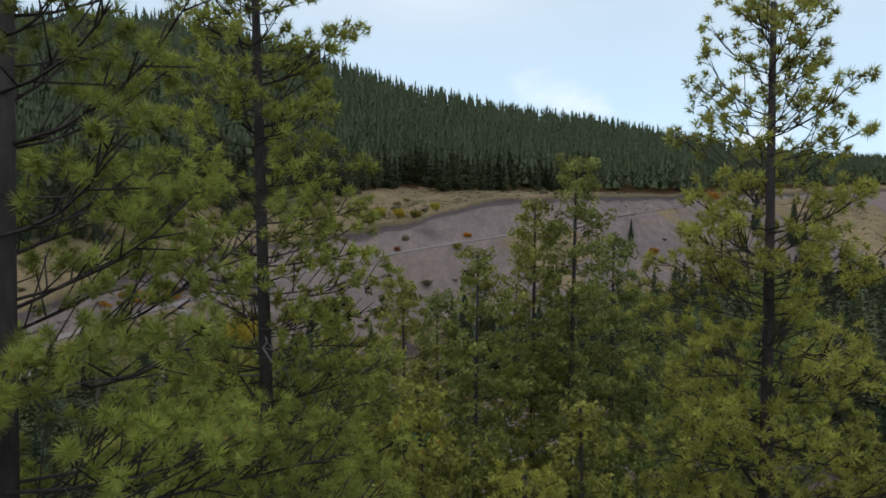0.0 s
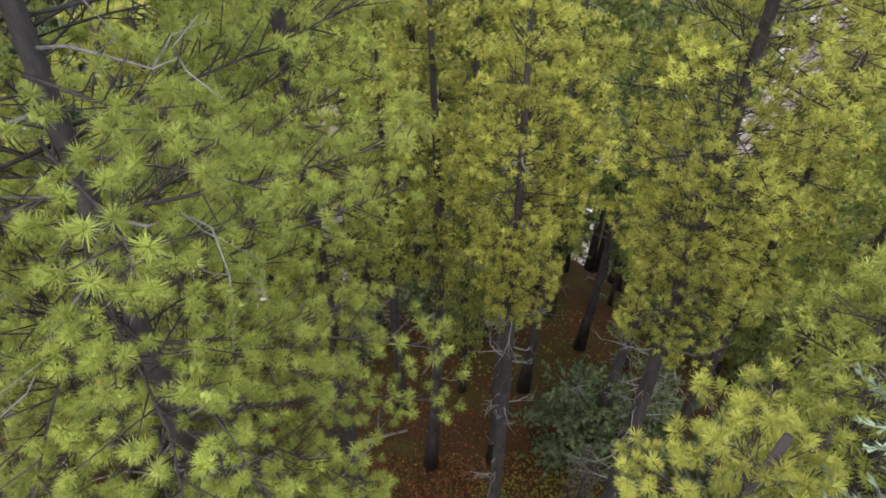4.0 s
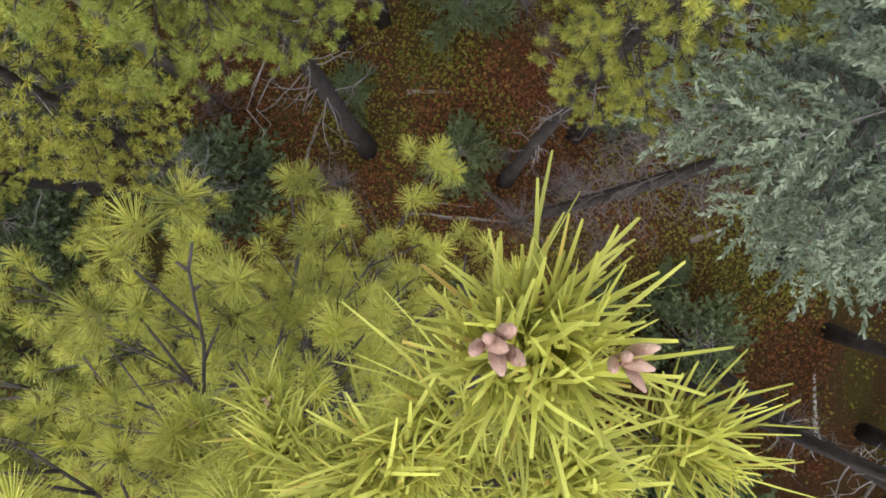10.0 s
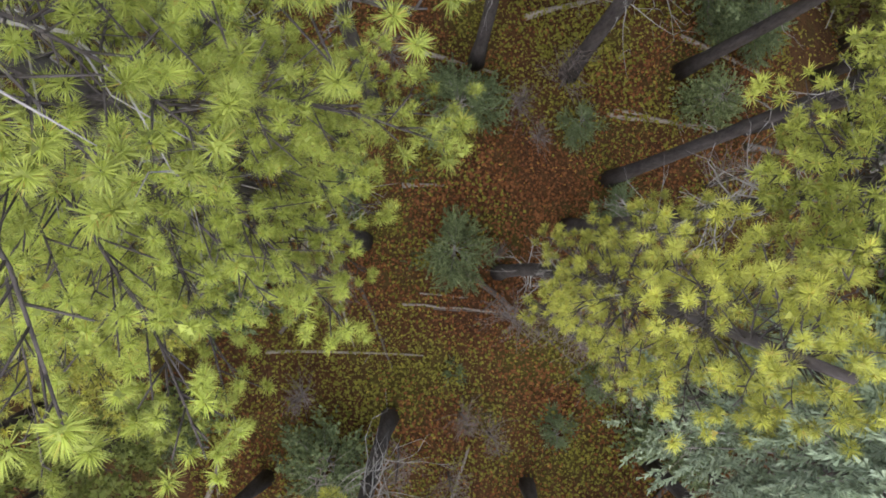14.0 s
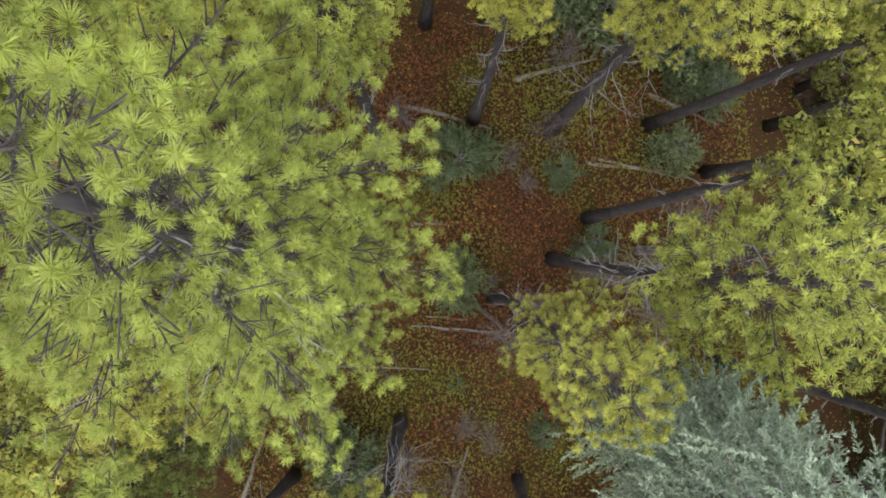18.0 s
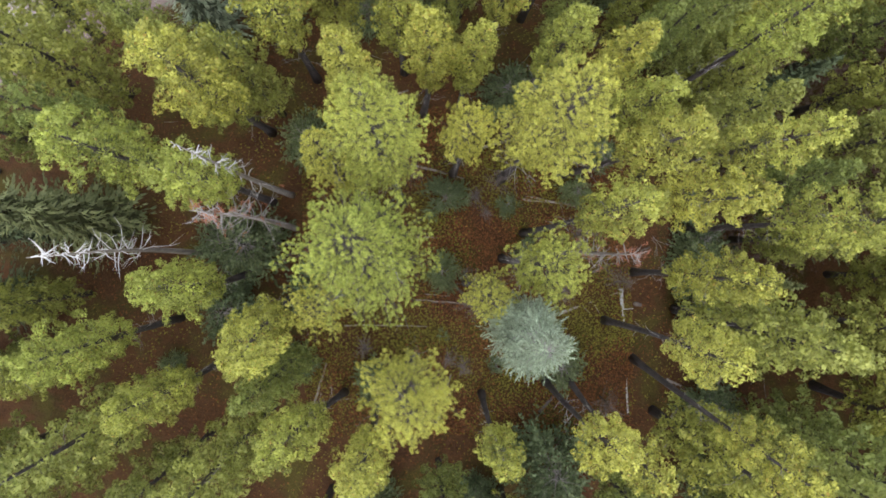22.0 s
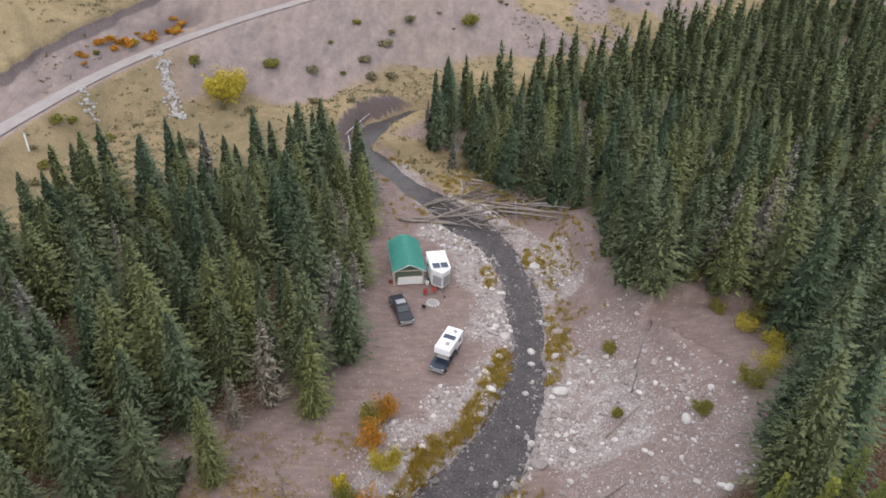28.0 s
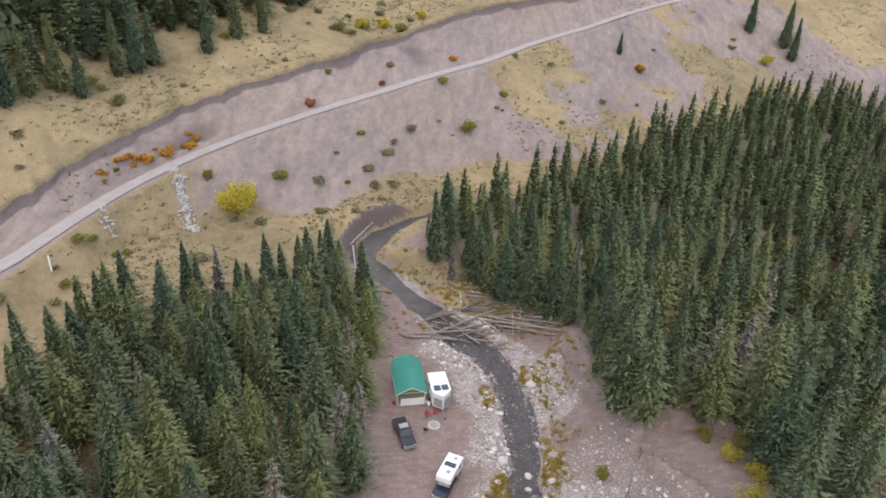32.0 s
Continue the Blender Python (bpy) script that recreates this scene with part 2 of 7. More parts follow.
M_BARK = bark_material("pine_bark", (0.026, 0.021, 0.021), (0.11, 0.092, 0.087))
M_TWIG = bark_material("grey_twig", (0.12, 0.105, 0.10), (0.38, 0.35, 0.33))
M_DULLTWIG = bark_material("dull_brown_twig", (0.085, 0.068, 0.062), (0.25, 0.205, 0.19))
M_LOG = bark_material("weathered_log", (0.14, 0.115, 0.095), (0.34, 0.295, 0.26))
M_LOGDARK = bark_material("dark_log", (0.05, 0.042, 0.038), (0.17, 0.14, 0.12))
M_BUD = bark_material("bud_scales", (0.26, 0.14, 0.10), (0.58, 0.40, 0.32))
M_WHITEWOOD = bark_material("bleached_wood", (0.30, 0.28, 0.27), (0.62, 0.60, 0.58))


# ---- mesh helpers ----
def mesh_of(name, verts, faces, mat, smooth=False):
    me = bpy.data.meshes.new(name)
    me.from_pydata(verts, [], faces)
    if smooth:
        me.polygons.foreach_set("use_smooth", np.ones(len(me.polygons), bool))
    if mat:
        me.materials.append(mat)
    return me


def soup(name, tris, mat, tone=None):
    """A mesh out of loose triangles, given as an array of n x 3 x 3; tone: how much lighter or darker each one is
    coloured.
    """
    tris = np.asarray(tris, np.float32)
    n = len(tris)
    me = bpy.data.meshes.new(name)
    me.vertices.add(3 * n)
    me.vertices.foreach_set("co", tris.reshape(-1))
    me.loops.add(3 * n)
    me.loops.foreach_set("vertex_index", np.arange(3 * n, dtype=np.int32))
    me.polygons.add(n)
    me.polygons.foreach_set("loop_start", np.arange(0, 3 * n, 3, dtype=np.int32))
    me.update(calc_edges=True)
    if tone is not None:
        a = me.attributes.new("tone", "FLOAT", "FACE")
        a.data.foreach_set("value", np.asarray(tone, np.float32))
    me.materials.append(mat)
    return me


def part(name, data, mat, parent, label=""):
    """Link a bmesh or mesh as one object under a thing or a part."""
    if isinstance(data, bmesh.types.BMesh):
        me = bpy.data.meshes.new(name)
        data.to_mesh(me)
        data.free()
        me.materials.append(mat)
    else:
        me = data
    ob = new(name, me)
    ob.parent = parent
    if label:
        ob["label"] = label
    return ob


def thing(name, x, y, z, rz, label, category, group=""):
    e = new(name)
    e.matrix_world = pose(x, y, z, 0, 0, rz)
    e.empty_display_size = 0.3
    return tagged(e, label, category, group)


def tube(path, radii, sides=6):
    """Vertices and faces of a tapering tube along a path."""
    path = np.asarray(path, float)
    verts, faces = [], []
    k = len(path)
    for i in range(k):
        d = path[min(i + 1, k - 1)] - path[max(i - 1, 0)]
        d = d / (np.linalg.norm(d) + 1e-9)
        a = np.cross(d, (0.31, 0.77, 0.55) if abs(d[1]) < 0.8 else (1.0, 0.1, 0.2))
        a /= np.linalg.norm(a)
        b = np.cross(d, a)
        for j in range(sides):
            w = 2 * math.pi * j / sides
            verts.append(tuple(path[i] + radii[i] * (math.cos(w) * a + math.sin(w) * b)))
    for i in range(k - 1):
        for j in range(sides):
            n = (j + 1) % sides
            faces.append((i * sides + j, i * sides + n, (i + 1) * sides + n, (i + 1) * sides + j))
    faces.append(tuple(range(sides))[::-1])
    faces.append(tuple((k - 1) * sides + j for j in range(sides)))
    return verts, faces


class Pile:
    """Gathers tubes and solids into one mesh."""

    def __init__(self):
        self.v, self.f = [], []

    def add(self, vf):
        n = len(self.v)
        self.v += vf[0]
        self.f += [tuple(i + n for i in f) for f in vf[1]]

    def mesh(self, name, mat, smooth=True):
        return mesh_of(name, self.v, self.f, mat, smooth)


def unit(v):
    return v / (np.linalg.norm(v, axis=-1, keepdims=True) + 1e-9)


def needles(rng, origins, axes, count, length, width, spread, shaft):
    """Needle triangles round shoots: origins and axes are n x 3; each shoot takes count needles along its last shaft metres."""
    n = len(origins)
    o = np.repeat(origins, count, 0)
    a = np.repeat(unit(axes), count, 0)
    along = rng.random((n * count, 1)) ** 0.8
    o = o - a * shaft * along
    side = unit(np.cross(a, rng.normal(size=(n * count, 3))))
    ang = np.radians(spread) * (0.35 + 0.65 * along[:, 0] + 0.25 * rng.normal(size=n * count) * 0.5)[:, None]
    d = unit(a * np.cos(ang) + side * np.sin(ang))
    ln = length * (0.75 + 0.4 * rng.random((n * count, 1)))
    w = unit(np.cross(d, rng.normal(size=(n * count, 3)))) * width
    tip = o + d * ln
    flip = rng.random((n * count, 1)) < 0.25
    return np.stack([np.where(flip, tip - w, o - w), np.where(flip, tip + w, o + w), np.where(flip, o, tip)], 1)


def tuft_balls(rng, origins, axes, count, radius, size, tone_at):
    """Round needle tufts from further off: count small leaning scales spread over a ball that is open at its foot. Gives triangles and tones."""
    n = len(origins)
    ax = np.repeat(unit(axes), count, 0)
    g = np.repeat(rng.uniform(0.82, 1.18, n), count)[:, None]
    cosine = 1 - rng.random((n * count, 1)) * 1.5
    side = unit(np.cross(ax, rng.normal(size=(n * count, 3))))
    d = ax * cosine + side * np.sqrt(1 - cosine ** 2)
    o = np.repeat(origins, count, 0) + d * radius * g * rng.uniform(0.72, 1.02, (n * count, 1))
    nrm = unit(d + 0.28 * rng.normal(size=(n * count, 3)))
    u = unit(np.cross(nrm, rng.normal(size=(n * count, 3)))) * size * g
    v = np.cross(nrm, u)
    w = rng.uniform(0.55, 1.1, (n * count, 1))
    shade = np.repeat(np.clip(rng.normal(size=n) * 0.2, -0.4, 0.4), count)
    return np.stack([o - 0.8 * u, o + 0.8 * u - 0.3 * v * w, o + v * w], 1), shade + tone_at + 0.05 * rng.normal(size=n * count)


def brushes(rng, origins, axes, count, length, width):
    """Pine shoots from close by: a round head of needles on each, denser towards its foot, round a dim heart. Shade is
    painted into the tones, darker towards the foot. Gives triangles and tones.
    """
    n = len(origins)
    a = np.repeat(unit(axes), count, 0)
    g = np.repeat(rng.uniform(0.84, 1.16, n), count)[:, None]
    u = rng.random((n * count, 1))
    cosine = 1 - 1.42 * u
    side = unit(np.cross(a, rng.normal(size=(n * count, 3))))
    d = unit(a * cosine + side * np.sqrt(1 - cosine ** 2) + rng.normal(size=(n * count, 3)) * 0.04)
    o = np.repeat(origins, count, 0) - a * 0.45 * length * u * g
    ln = length * g * (0.88 + 0.18 * rng.random((n * count, 1)))
    w = unit(np.cross(d, a * 0.8 + side * 0.3 + rng.normal(size=(n * count, 3)) * 0.6)) * width
    tip = o + d * ln
    foot = o + 0.15 * d * ln
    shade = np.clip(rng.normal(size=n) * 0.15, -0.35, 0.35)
    # random tone, plus painted shade from the pale end to the dark foot
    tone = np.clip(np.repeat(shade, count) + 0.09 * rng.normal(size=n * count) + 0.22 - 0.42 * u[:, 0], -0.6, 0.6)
    if width > 0.0007:
        return np.stack([foot - w, foot + w, tip + 0.6 * w], 1), tone
    return np.concatenate([np.stack([foot - w, foot + w, tip + 0.7 * w], 1), np.stack([foot - w, tip + 0.7 * w, tip - 0.7 * w], 1)]), np.concatenate([tone, tone])


# ---- the lie of the land ----
AZ = np.array([-60, -34, -29.6, -25, -21, -16.5, -9.8, -3.5, 4.5, 12.3, 18, 26, 34, 60.0])
TOE_R = np.array([82, 90, 99, 108, 112, 112, 116, 121, 136, 145, 160, 205, 235, 250.0])
ROAD_R = np.array([92, 101, 108, 116, 122, 127, 134, 143, 162, 195, 233, 285, 330, 380.0])
ROAD_Z = np.array([5.5, 7.0, 7.8, 8.7, 9.7, 11.2, 13.6, 15.6, 17.6, 20.3, 22.6, 25.5, 28, 33.0])
CUT_R = np.array([105, 112, 119, 125, 130, 136, 150, 168, 184, 214, 250, 305, 350, 400.0])
CUT_Z = np.array([10, 10.5, 12.0, 14.5, 16.2, 17.5, 19.5, 20.5, 26.5, 27, 27, 28, 30, 35.0])
EDGE_R = np.array([125, 132, 138, 146, 152, 158, 178, 215, 232, 245, 270, 320, 370, 430.0])
EDGE_Z = np.array([18, 20, 22.5, 24, 24.5, 25.5, 26.0, 28.5, 28, 27.5, 26.5, 29, 31, 37.0])
RIDGE_R = np.array([430, 430, 430, 440, 440, 450, 470, 500, 520, 540, 560, 600, 640, 700.0])
RIDGE_Z = np.array([95, 100, 112, 118, 120, 117, 107, 94, 82, 72, 62, 46, 40, 60.0])

RIVER = np.array([(-90, -6), (-45, 11), (-26, 19.5), (-19, 22.6), (-11.8, 26.4), (-6.5, 29.3), (-2, 32.6), (2.3, 36.8), (6.3, 41.8), (8.6, 46.5),
                  (10.5, 52.3), (11.5, 58.5), (11.3, 65.2), (10.2, 72.3), (8.2, 76.8), (5.5, 80), (1.5, 86), (-3, 91), (-7.2, 97), (-10.7, 101.5),
                  (-7.5, 109.5), (-3, 114.5), (12, 123), (42, 134), (72, 141), (96, 156), (113, 176), (150, 215)], float)
RIVER_W = np.array([2.6, 2.6, 2.5, 2.4, 2.3, 2.4, 2.5, 2.8, 2.6, 2.0, 1.5, 1.5, 1.6, 1.6, 2.0, 2.6, 1.5, 1.3, 1.6, 2.0, 2.4, 1.8, 2, 2, 2.5, 3.5, 4, 4])
TOE = np.array([(-110, -18), (-45, 5), (-24, 14.5), (-10, 21.5), (-3, 25.5), (3, 29.0), (9, 35), (13, 44), (14.8, 56), (14.5, 68), (14, 78),
                (18, 87), (40, 104), (92, 138), (128, 166), (180, 215)], float)


SCARP = np.array([(17.5, 70), (19.4, 64), (20.8, 58.5), (21.8, 55.2), (24, 56.8), (26.5, 58.4), (30, 57.6), (33.8, 55.4), (40, 50)], float)


def curve_distance(x, y, line, values=None):
    """The distance to a polyline, with a plus sign on its right-hand side, and values read along it."""
    best = np.full(x.shape, 1e9)
    sign = np.ones(x.shape)
    val = np.zeros(x.shape)
    for i in range(len(line) - 1):
        a, b = line[i], line[i + 1]
        d = b - a
        t = np.clip(((x - a[0]) * d[0] + (y - a[1]) * d[1]) / (d @ d), 0, 1)
        dx, dy = x - a[0] - t * d[0], y - a[1] - t * d[1]
        r = np.hypot(dx, dy)
        m = r < best
        best = np.where(m, r, best)
        sign = np.where(m, np.where(d[0] * dy - d[1] * dx > 0, -1.0, 1.0), sign)
        if values is not None:
            val = np.where(m, values[i] + t * (values[i + 1] - values[i]), val)
    return best * sign, val


def smooth01(v):
    v = np.clip(v, 0, 1)
    return v * v * (3 - 2 * v)


def wavy(x, y, s, seed=0.0):
    """A cheap smooth wobble between -1 and 1."""
    return (np.sin(x / s + 1.7 * np.sin(y / s * 0.63 + seed) + seed) + np.sin(y / s * 1.13 + 1.3 * np.sin(x / s * 0.71 + 2 * seed) + 2.1 * seed)) * 0.5


def cut_radius(az):
    """How far off the broken turf edge above the road lies, by azimuth in degrees."""
    cut = np.interp(az, AZ, CUT_R)
    x, y = cut * np.sin(np.radians(az)), cut * np.cos(np.radians(az))
    return cut + 1.7 * wavy(x, y, 15.0, 2.0) + 1.6 * wavy(x, y, 5.0, 4.0) + 1.1 * wavy(x, y, 1.9, 4.0) + 0.8 * wavy(x, y, 0.8, 1.0)


def land(x, y):
    """Ground height over arrays x, y, with the zone weights: gravel, grass, litter, scree."""
    x, y = np.asarray(x, float), np.asarray(y, float)
    r = np.hypot(x, y)
    az = np.degrees(np.arctan2(x, y))
    rd, rw = curve_distance(x, y, RIVER, RIVER_W)
    rw = rw + 0.32 * wavy(x, y, 2.1, 3.0) + 0.22 * wavy(x, y, 0.9, 5.0)
    ard = np.abs(rd)
    z = 0.25 + 0.12 * wavy(x, y, 3.1) + 0.08 * wavy(x, y, 0.9, 1.0)
    z = z + 0.25 * smooth01((ard - rw - 4) / 20)
    z = z * (1 - smooth01((r - np.interp(az, AZ, TOE_R) + 4) / 8) * (np.abs(az) < 46))
    # bluff and bench on the near side
    td, _ = curve_distance(x, y, TOE)
    td = td + 1.1 * wavy(x, y, 5.0, 3.0) * smooth01((r - 14) / 10)
    zb = np.interp(y, [10, 14, 25, 40, 52, 66, 100, 150], [17.4, 17.0, 13.5, 8.5, 5.5, 3.6, 2.0, 1.2])
    zb = np.where(x > 22, zb + 0.0 * x, zb)
    slope = np.interp(x, [-4, 3, 9], [1.6, 1.35, 0.62])
    prof = slope * np.maximum(td, 0)
    up = zb * (1 - np.exp(-(prof / np.maximum(zb, 0.1)) ** 2.2 * 1.6)) * (td > 0)
    up = np.where(td > 0, np.maximum(up, 0), 0)
    z = z + up + np.where(up > 0.3, 0.18 * wavy(x, y, 2.2, 5.0) * smooth01(up / 3), 0) * np.where(r < 12, 0.25, 1)
    # far valley side
    toe, road, roadz = np.interp(az, AZ, TOE_R), np.interp(az, AZ, ROAD_R), np.interp(az, AZ, ROAD_Z)
    cut, cutz = cut_radius(az), np.interp(az, AZ, CUT_Z)
    edge, edgez = np.interp(az, AZ, EDGE_R), np.interp(az, AZ, EDGE_Z)
    ridge, ridgez = np.interp(az, AZ, RIDGE_R), np.interp(az, AZ, RIDGE_Z)

    def lerp(a, b, za, zb_, e=1.0):
        return za + (zb_ - za) * np.clip((r - a) / np.maximum(b - a, 0.1), 0, 1) ** e

    fz = np.where(r < toe, lerp(toe - 26, toe, 0.0, 2.4, 1.6), 0)
    fz = np.where(r >= toe, lerp(toe, road - 3.2, 2.4, roadz - 0.12, 1.12), fz)
    fz = np.where(r >= road - 3.2, roadz - 0.12, fz)
    fz = np.where(r >= road + 3.2, lerp(road + 3.2, cut - 1.2, roadz - 0.12, cutz - 1.9, 1.1), fz)
    fz = np.where(r >= cut - 1.2, lerp(cut - 1.2, cut - 0.1, cutz - 1.9, cutz - 1.0), fz)
    fz = np.where(r >= cut - 0.1, lerp(cut - 0.1, cut + 0.25, cutz - 1.0, cutz), fz)
    fz = np.where(r >= cut + 0.25, lerp(cut + 0.25, edge, cutz, edgez), fz)
    fz = np.where(r >= edge, lerp(edge, ridge, edgez, ridgez, 1.05), fz)
    fz = np.where(r >= ridge, ridgez - (r - ridge) * 0.05, fz)
    onroad = np.abs(r - road) < 4.2
    gully = np.maximum(0, wavy(x * 1.0, y * 0.35, 2.6, 7.0)) ** 2
    rough_far = smooth01((r - toe) / 6) * np.where(onroad, 0, 1) * (0.35 * wavy(x, y, 3.3, 6.0) - 0.5 * gully * (r < cut))
    fz = fz + np.where(r > toe, rough_far, 0)
    side = smooth01((np.abs(az) - 46) / 22)
    back = np.where(r > 40, (r - 40) * 0.12, 0)
    z = z * 1.0 + (1 - side) * np.where(td > 0, np.maximum(fz - up, 0), fz) + side * np.clip(back - up * 0.2, 0, 90)
    # a cut bank at the far bend, and the scarp under the wood
    z = z + 1.7 * smooth01((ard - rw - 0.5) / 1.3) * smooth01((y - 97) / 4) * smooth01((119 - y) / 5) * smooth01((x + 16) / 3) * smooth01((4 - x) / 4)
    sd, _ = curve_distance(x, y, SCARP)
    sd = -sd + 0.5 * wavy(x, y, 1.6, 2.0)
    span = smooth01((x - 17.5) / 2) * smooth01((40 - x) / 3) * (np.abs(sd) < 14)
    z = z + 1.5 * smooth01(sd / 0.9) * (1 - smooth01((sd - 1.5) / 11)) * span
    scarp = smooth01((sd + 0.5) / 0.4) * smooth01((1.5 - sd) / 0.6) * span
    # the bed of the stream
    bed = smooth01((rw + 1.0 - ard) / 1.4)
    z = z * (1 - bed * smooth01((6 - (z - 0.2)) / 3)) + (-0.55 + 0.10 * wavy(x, y, 1.1, 9.0)) * bed * smooth01((6 - (z - 0.2)) / 3)
    # zones
    far = (r > toe - 3).astype(float) * (1 - side)
    low = (1 - smooth01((up - 1.0) / 3.0))
    bankw = np.where(rd > 0, 7.2 + 5.0 * wavy(x, y, 4.5, 1.5), np.interp(y, [36, 44, 66, 74], [4.0, 6.6, 5.4, 3.5]) + 1.8 * wavy(x, y, 5.0, 2.5))
    bankw = bankw * (1 - 0.8 * smooth01((y - 84) / 6))
    gravel = smooth01((rw + bankw - ard) / 3.0 + 0.4 * wavy(x, y, 1.5, 3.3)) * (1 - far)
    bluff = smooth01((td + 1) / 3) * smooth01((28 + 6 * wavy(x, y, 4, 8.0) - np.abs(x - 14) - 0.0) / 6) * smooth01((y - 26) / 5) * smooth01((62 - y) / 5)
    open_bluff = bluff * smooth01((zb * 0.93 - up) / 1.5)
    left_bluff = smooth01((td) / 2) * smooth01((zb * 0.62 - up) / 2) * smooth01((-0.5 + 1.5 * wavy(x, y, 2.0, 2) - x) / 2)
    gravel = np.clip(gravel * np.maximum(low, left_bluff) + 0.36 * open_bluff + 0.7 * left_bluff, 0, 1)
    litter = smooth01((up - zb * 0.8) / 1.2) * (1 - open_bluff) * (td > 2) * smooth01((24 - y) / 5)
    lf = smooth01((-x - np.interp(y, [34, 40, 47, 52, 63, 82, 98], [33, 20, 12, 8, 8.5, 9.5, 17])) / 5.0 + 0.5 * wavy(x, y, 2.5, 1.0)) * (y > 30) * smooth01((89 + (x + 14) * 0.92 - y) / 5) * (1 - far)
    wooded = smooth01((td - np.interp(y, [22, 30, 40, 60, 66, 80], [4, 6, 16, 16, 9, 7]) + 1.6 * wavy(x, y, 3.0, 2.2)) / 4) * smooth01((x + 1) / 2)
    litter = np.clip(litter + 0.62 * lf + 0.62 * wooded, 0, 1)
    grass_far = smooth01((r - (toe - 24)) / 8) * (1 - side) * (td < 0)
    below_cut = smooth01((cut + 0.3 - r) / 0.4)
    scree = smooth01((r - toe - 2.5 * wavy(x, y, 6, 1) - 1.2 * wavy(x, y, 2.2, 3) + 2) / 5) * below_cut * (1 - side) * smooth01((az + 24 + 3 * wavy(x, y, 9.0, 4)) / 8)
    scree = scree * (1 - smooth01((wavy(x, y, 13.0, 2.6) + 0.5 * wavy(x, y, 4.0, 1.0) + 0.3 * wavy(x, y, 1.5, 6.0) + 0.3) / 0.6) * smooth01((az - 3) / 4) * (r < road - 2))
    scree = np.maximum(scree, smooth01((r - road + 4) / 2) * below_cut * (1 - side))
    grass = np.clip(grass_far * (1 - scree) + (1 - below_cut) * (r > road) * (1 - side), 0, 1)
    woods = np.where(r > edge + 3, 1.0, 0.0) * (1 - side)
    # dark soil; its thin line under the turf edge paints the overhang's shadow
    soil = scree * 0.8 * smooth01((r - cut + 1.3 + 0.5 * wavy(x, y, 3.0, 1.0)) / 0.5) * below_cut + 0.22 * scree * smooth01((r - cut + 9 + 3 * wavy(x, y, 7.0, 3.0)) / 6) * below_cut + 0.55 * (scree > 0.5) * smooth01((np.abs(rough_far) - 0.2) / 0.4)
    bank = smooth01((1.9 - ard + rw) / 0.4) * smooth01((ard - rw + 0.2) / 0.5) * smooth01((y - 97) / 3) * smooth01((119 - y) / 3) * (x < 4) * (rd < 0)
    meadow = 0.85 * smooth01((ard - rw - 0.6) / 0.8) * (rd > 0) * smooth01((y - 81) / 3) * smooth01((104 - y) / 4) * smooth01((x + 9) / 3) * smooth01((22 - x) / 3)
    grass = np.maximum(grass, meadow * smooth01((wavy(x, y, 2.6, 5.0) + 0.55) / 0.5))
    return z, gravel, grass * (1 - 0.7 * woods) * (1 - bank), np.clip(litter + side * (r > 30) + woods, 0, 1), scree, np.clip(soil + 0.3 * scarp + 1.2 * bank, 0, 1)


def ground_z(x, y):
    return float(land(np.array([x]), np.array([y]))[0][0])


# ground sheet: rings round the start, finest where the view goes
inner = np.concatenate([[0.001], np.arange(0.3, 12, 0.3), np.arange(12, 98, 0.6)])
angs = np.concatenate([np.arange(-44, 44, 0.38), np.arange(44, 316, 3.2)])
columns = []
for az in angs:
    c = float(cut_radius((az + 180) % 360 - 180))
    columns.append(np.concatenate([inner, np.linspace(98, c - 1.2, 90), [c - 0.65, c - 0.1, c + 0.08, c + 0.25], c + 0.25 + (700 - c) * np.linspace(0.011, 1, 90) ** 1.5, np.geomspace(760, 4200, 14)]))
rr = np.array(columns).T
aa = np.radians(np.broadcast_to(angs, rr.shape))
gx, gy = rr * np.sin(aa), rr * np.cos(aa)
gz, z_gravel, z_grass, z_litter, z_scree, z_soil_shade = land(gx, gy)
nr, na = rr.shape
idx = np.arange(nr * na).reshape(nr, na)
quads = np.stack([idx[:-1, :], np.roll(idx, -1, 1)[:-1, :], np.roll(idx, -1, 1)[1:, :], idx[1:, :]], -1).reshape(-1, 4)
me = bpy.data.meshes.new("ground")
me.vertices.add(nr * na)
me.vertices.foreach_set("co", np.stack([gx, gy, gz], -1).astype(np.float32).reshape(-1))
me.loops.add(4 * len(quads))
me.loops.foreach_set("vertex_index", quads[:, ::-1].astype(np.int32).reshape(-1))
me.polygons.add(len(quads))
me.polygons.foreach_set("loop_start", np.arange(0, 4 * len(quads), 4, dtype=np.int32))
me.polygons.foreach_set("use_smooth", np.ones(len(quads), bool))
me.update(calc_edges=True)
att = me.attributes.new("zone", "FLOAT_COLOR", "POINT")
att.data.foreach_set("color", np.stack([z_gravel, z_grass, z_litter, z_scree], -1).astype(np.float32).reshape(-1))

att = me.attributes.new("soil", "FLOAT", "POINT")
att.data.foreach_set("value", z_soil_shade.astype(np.float32).reshape(-1))

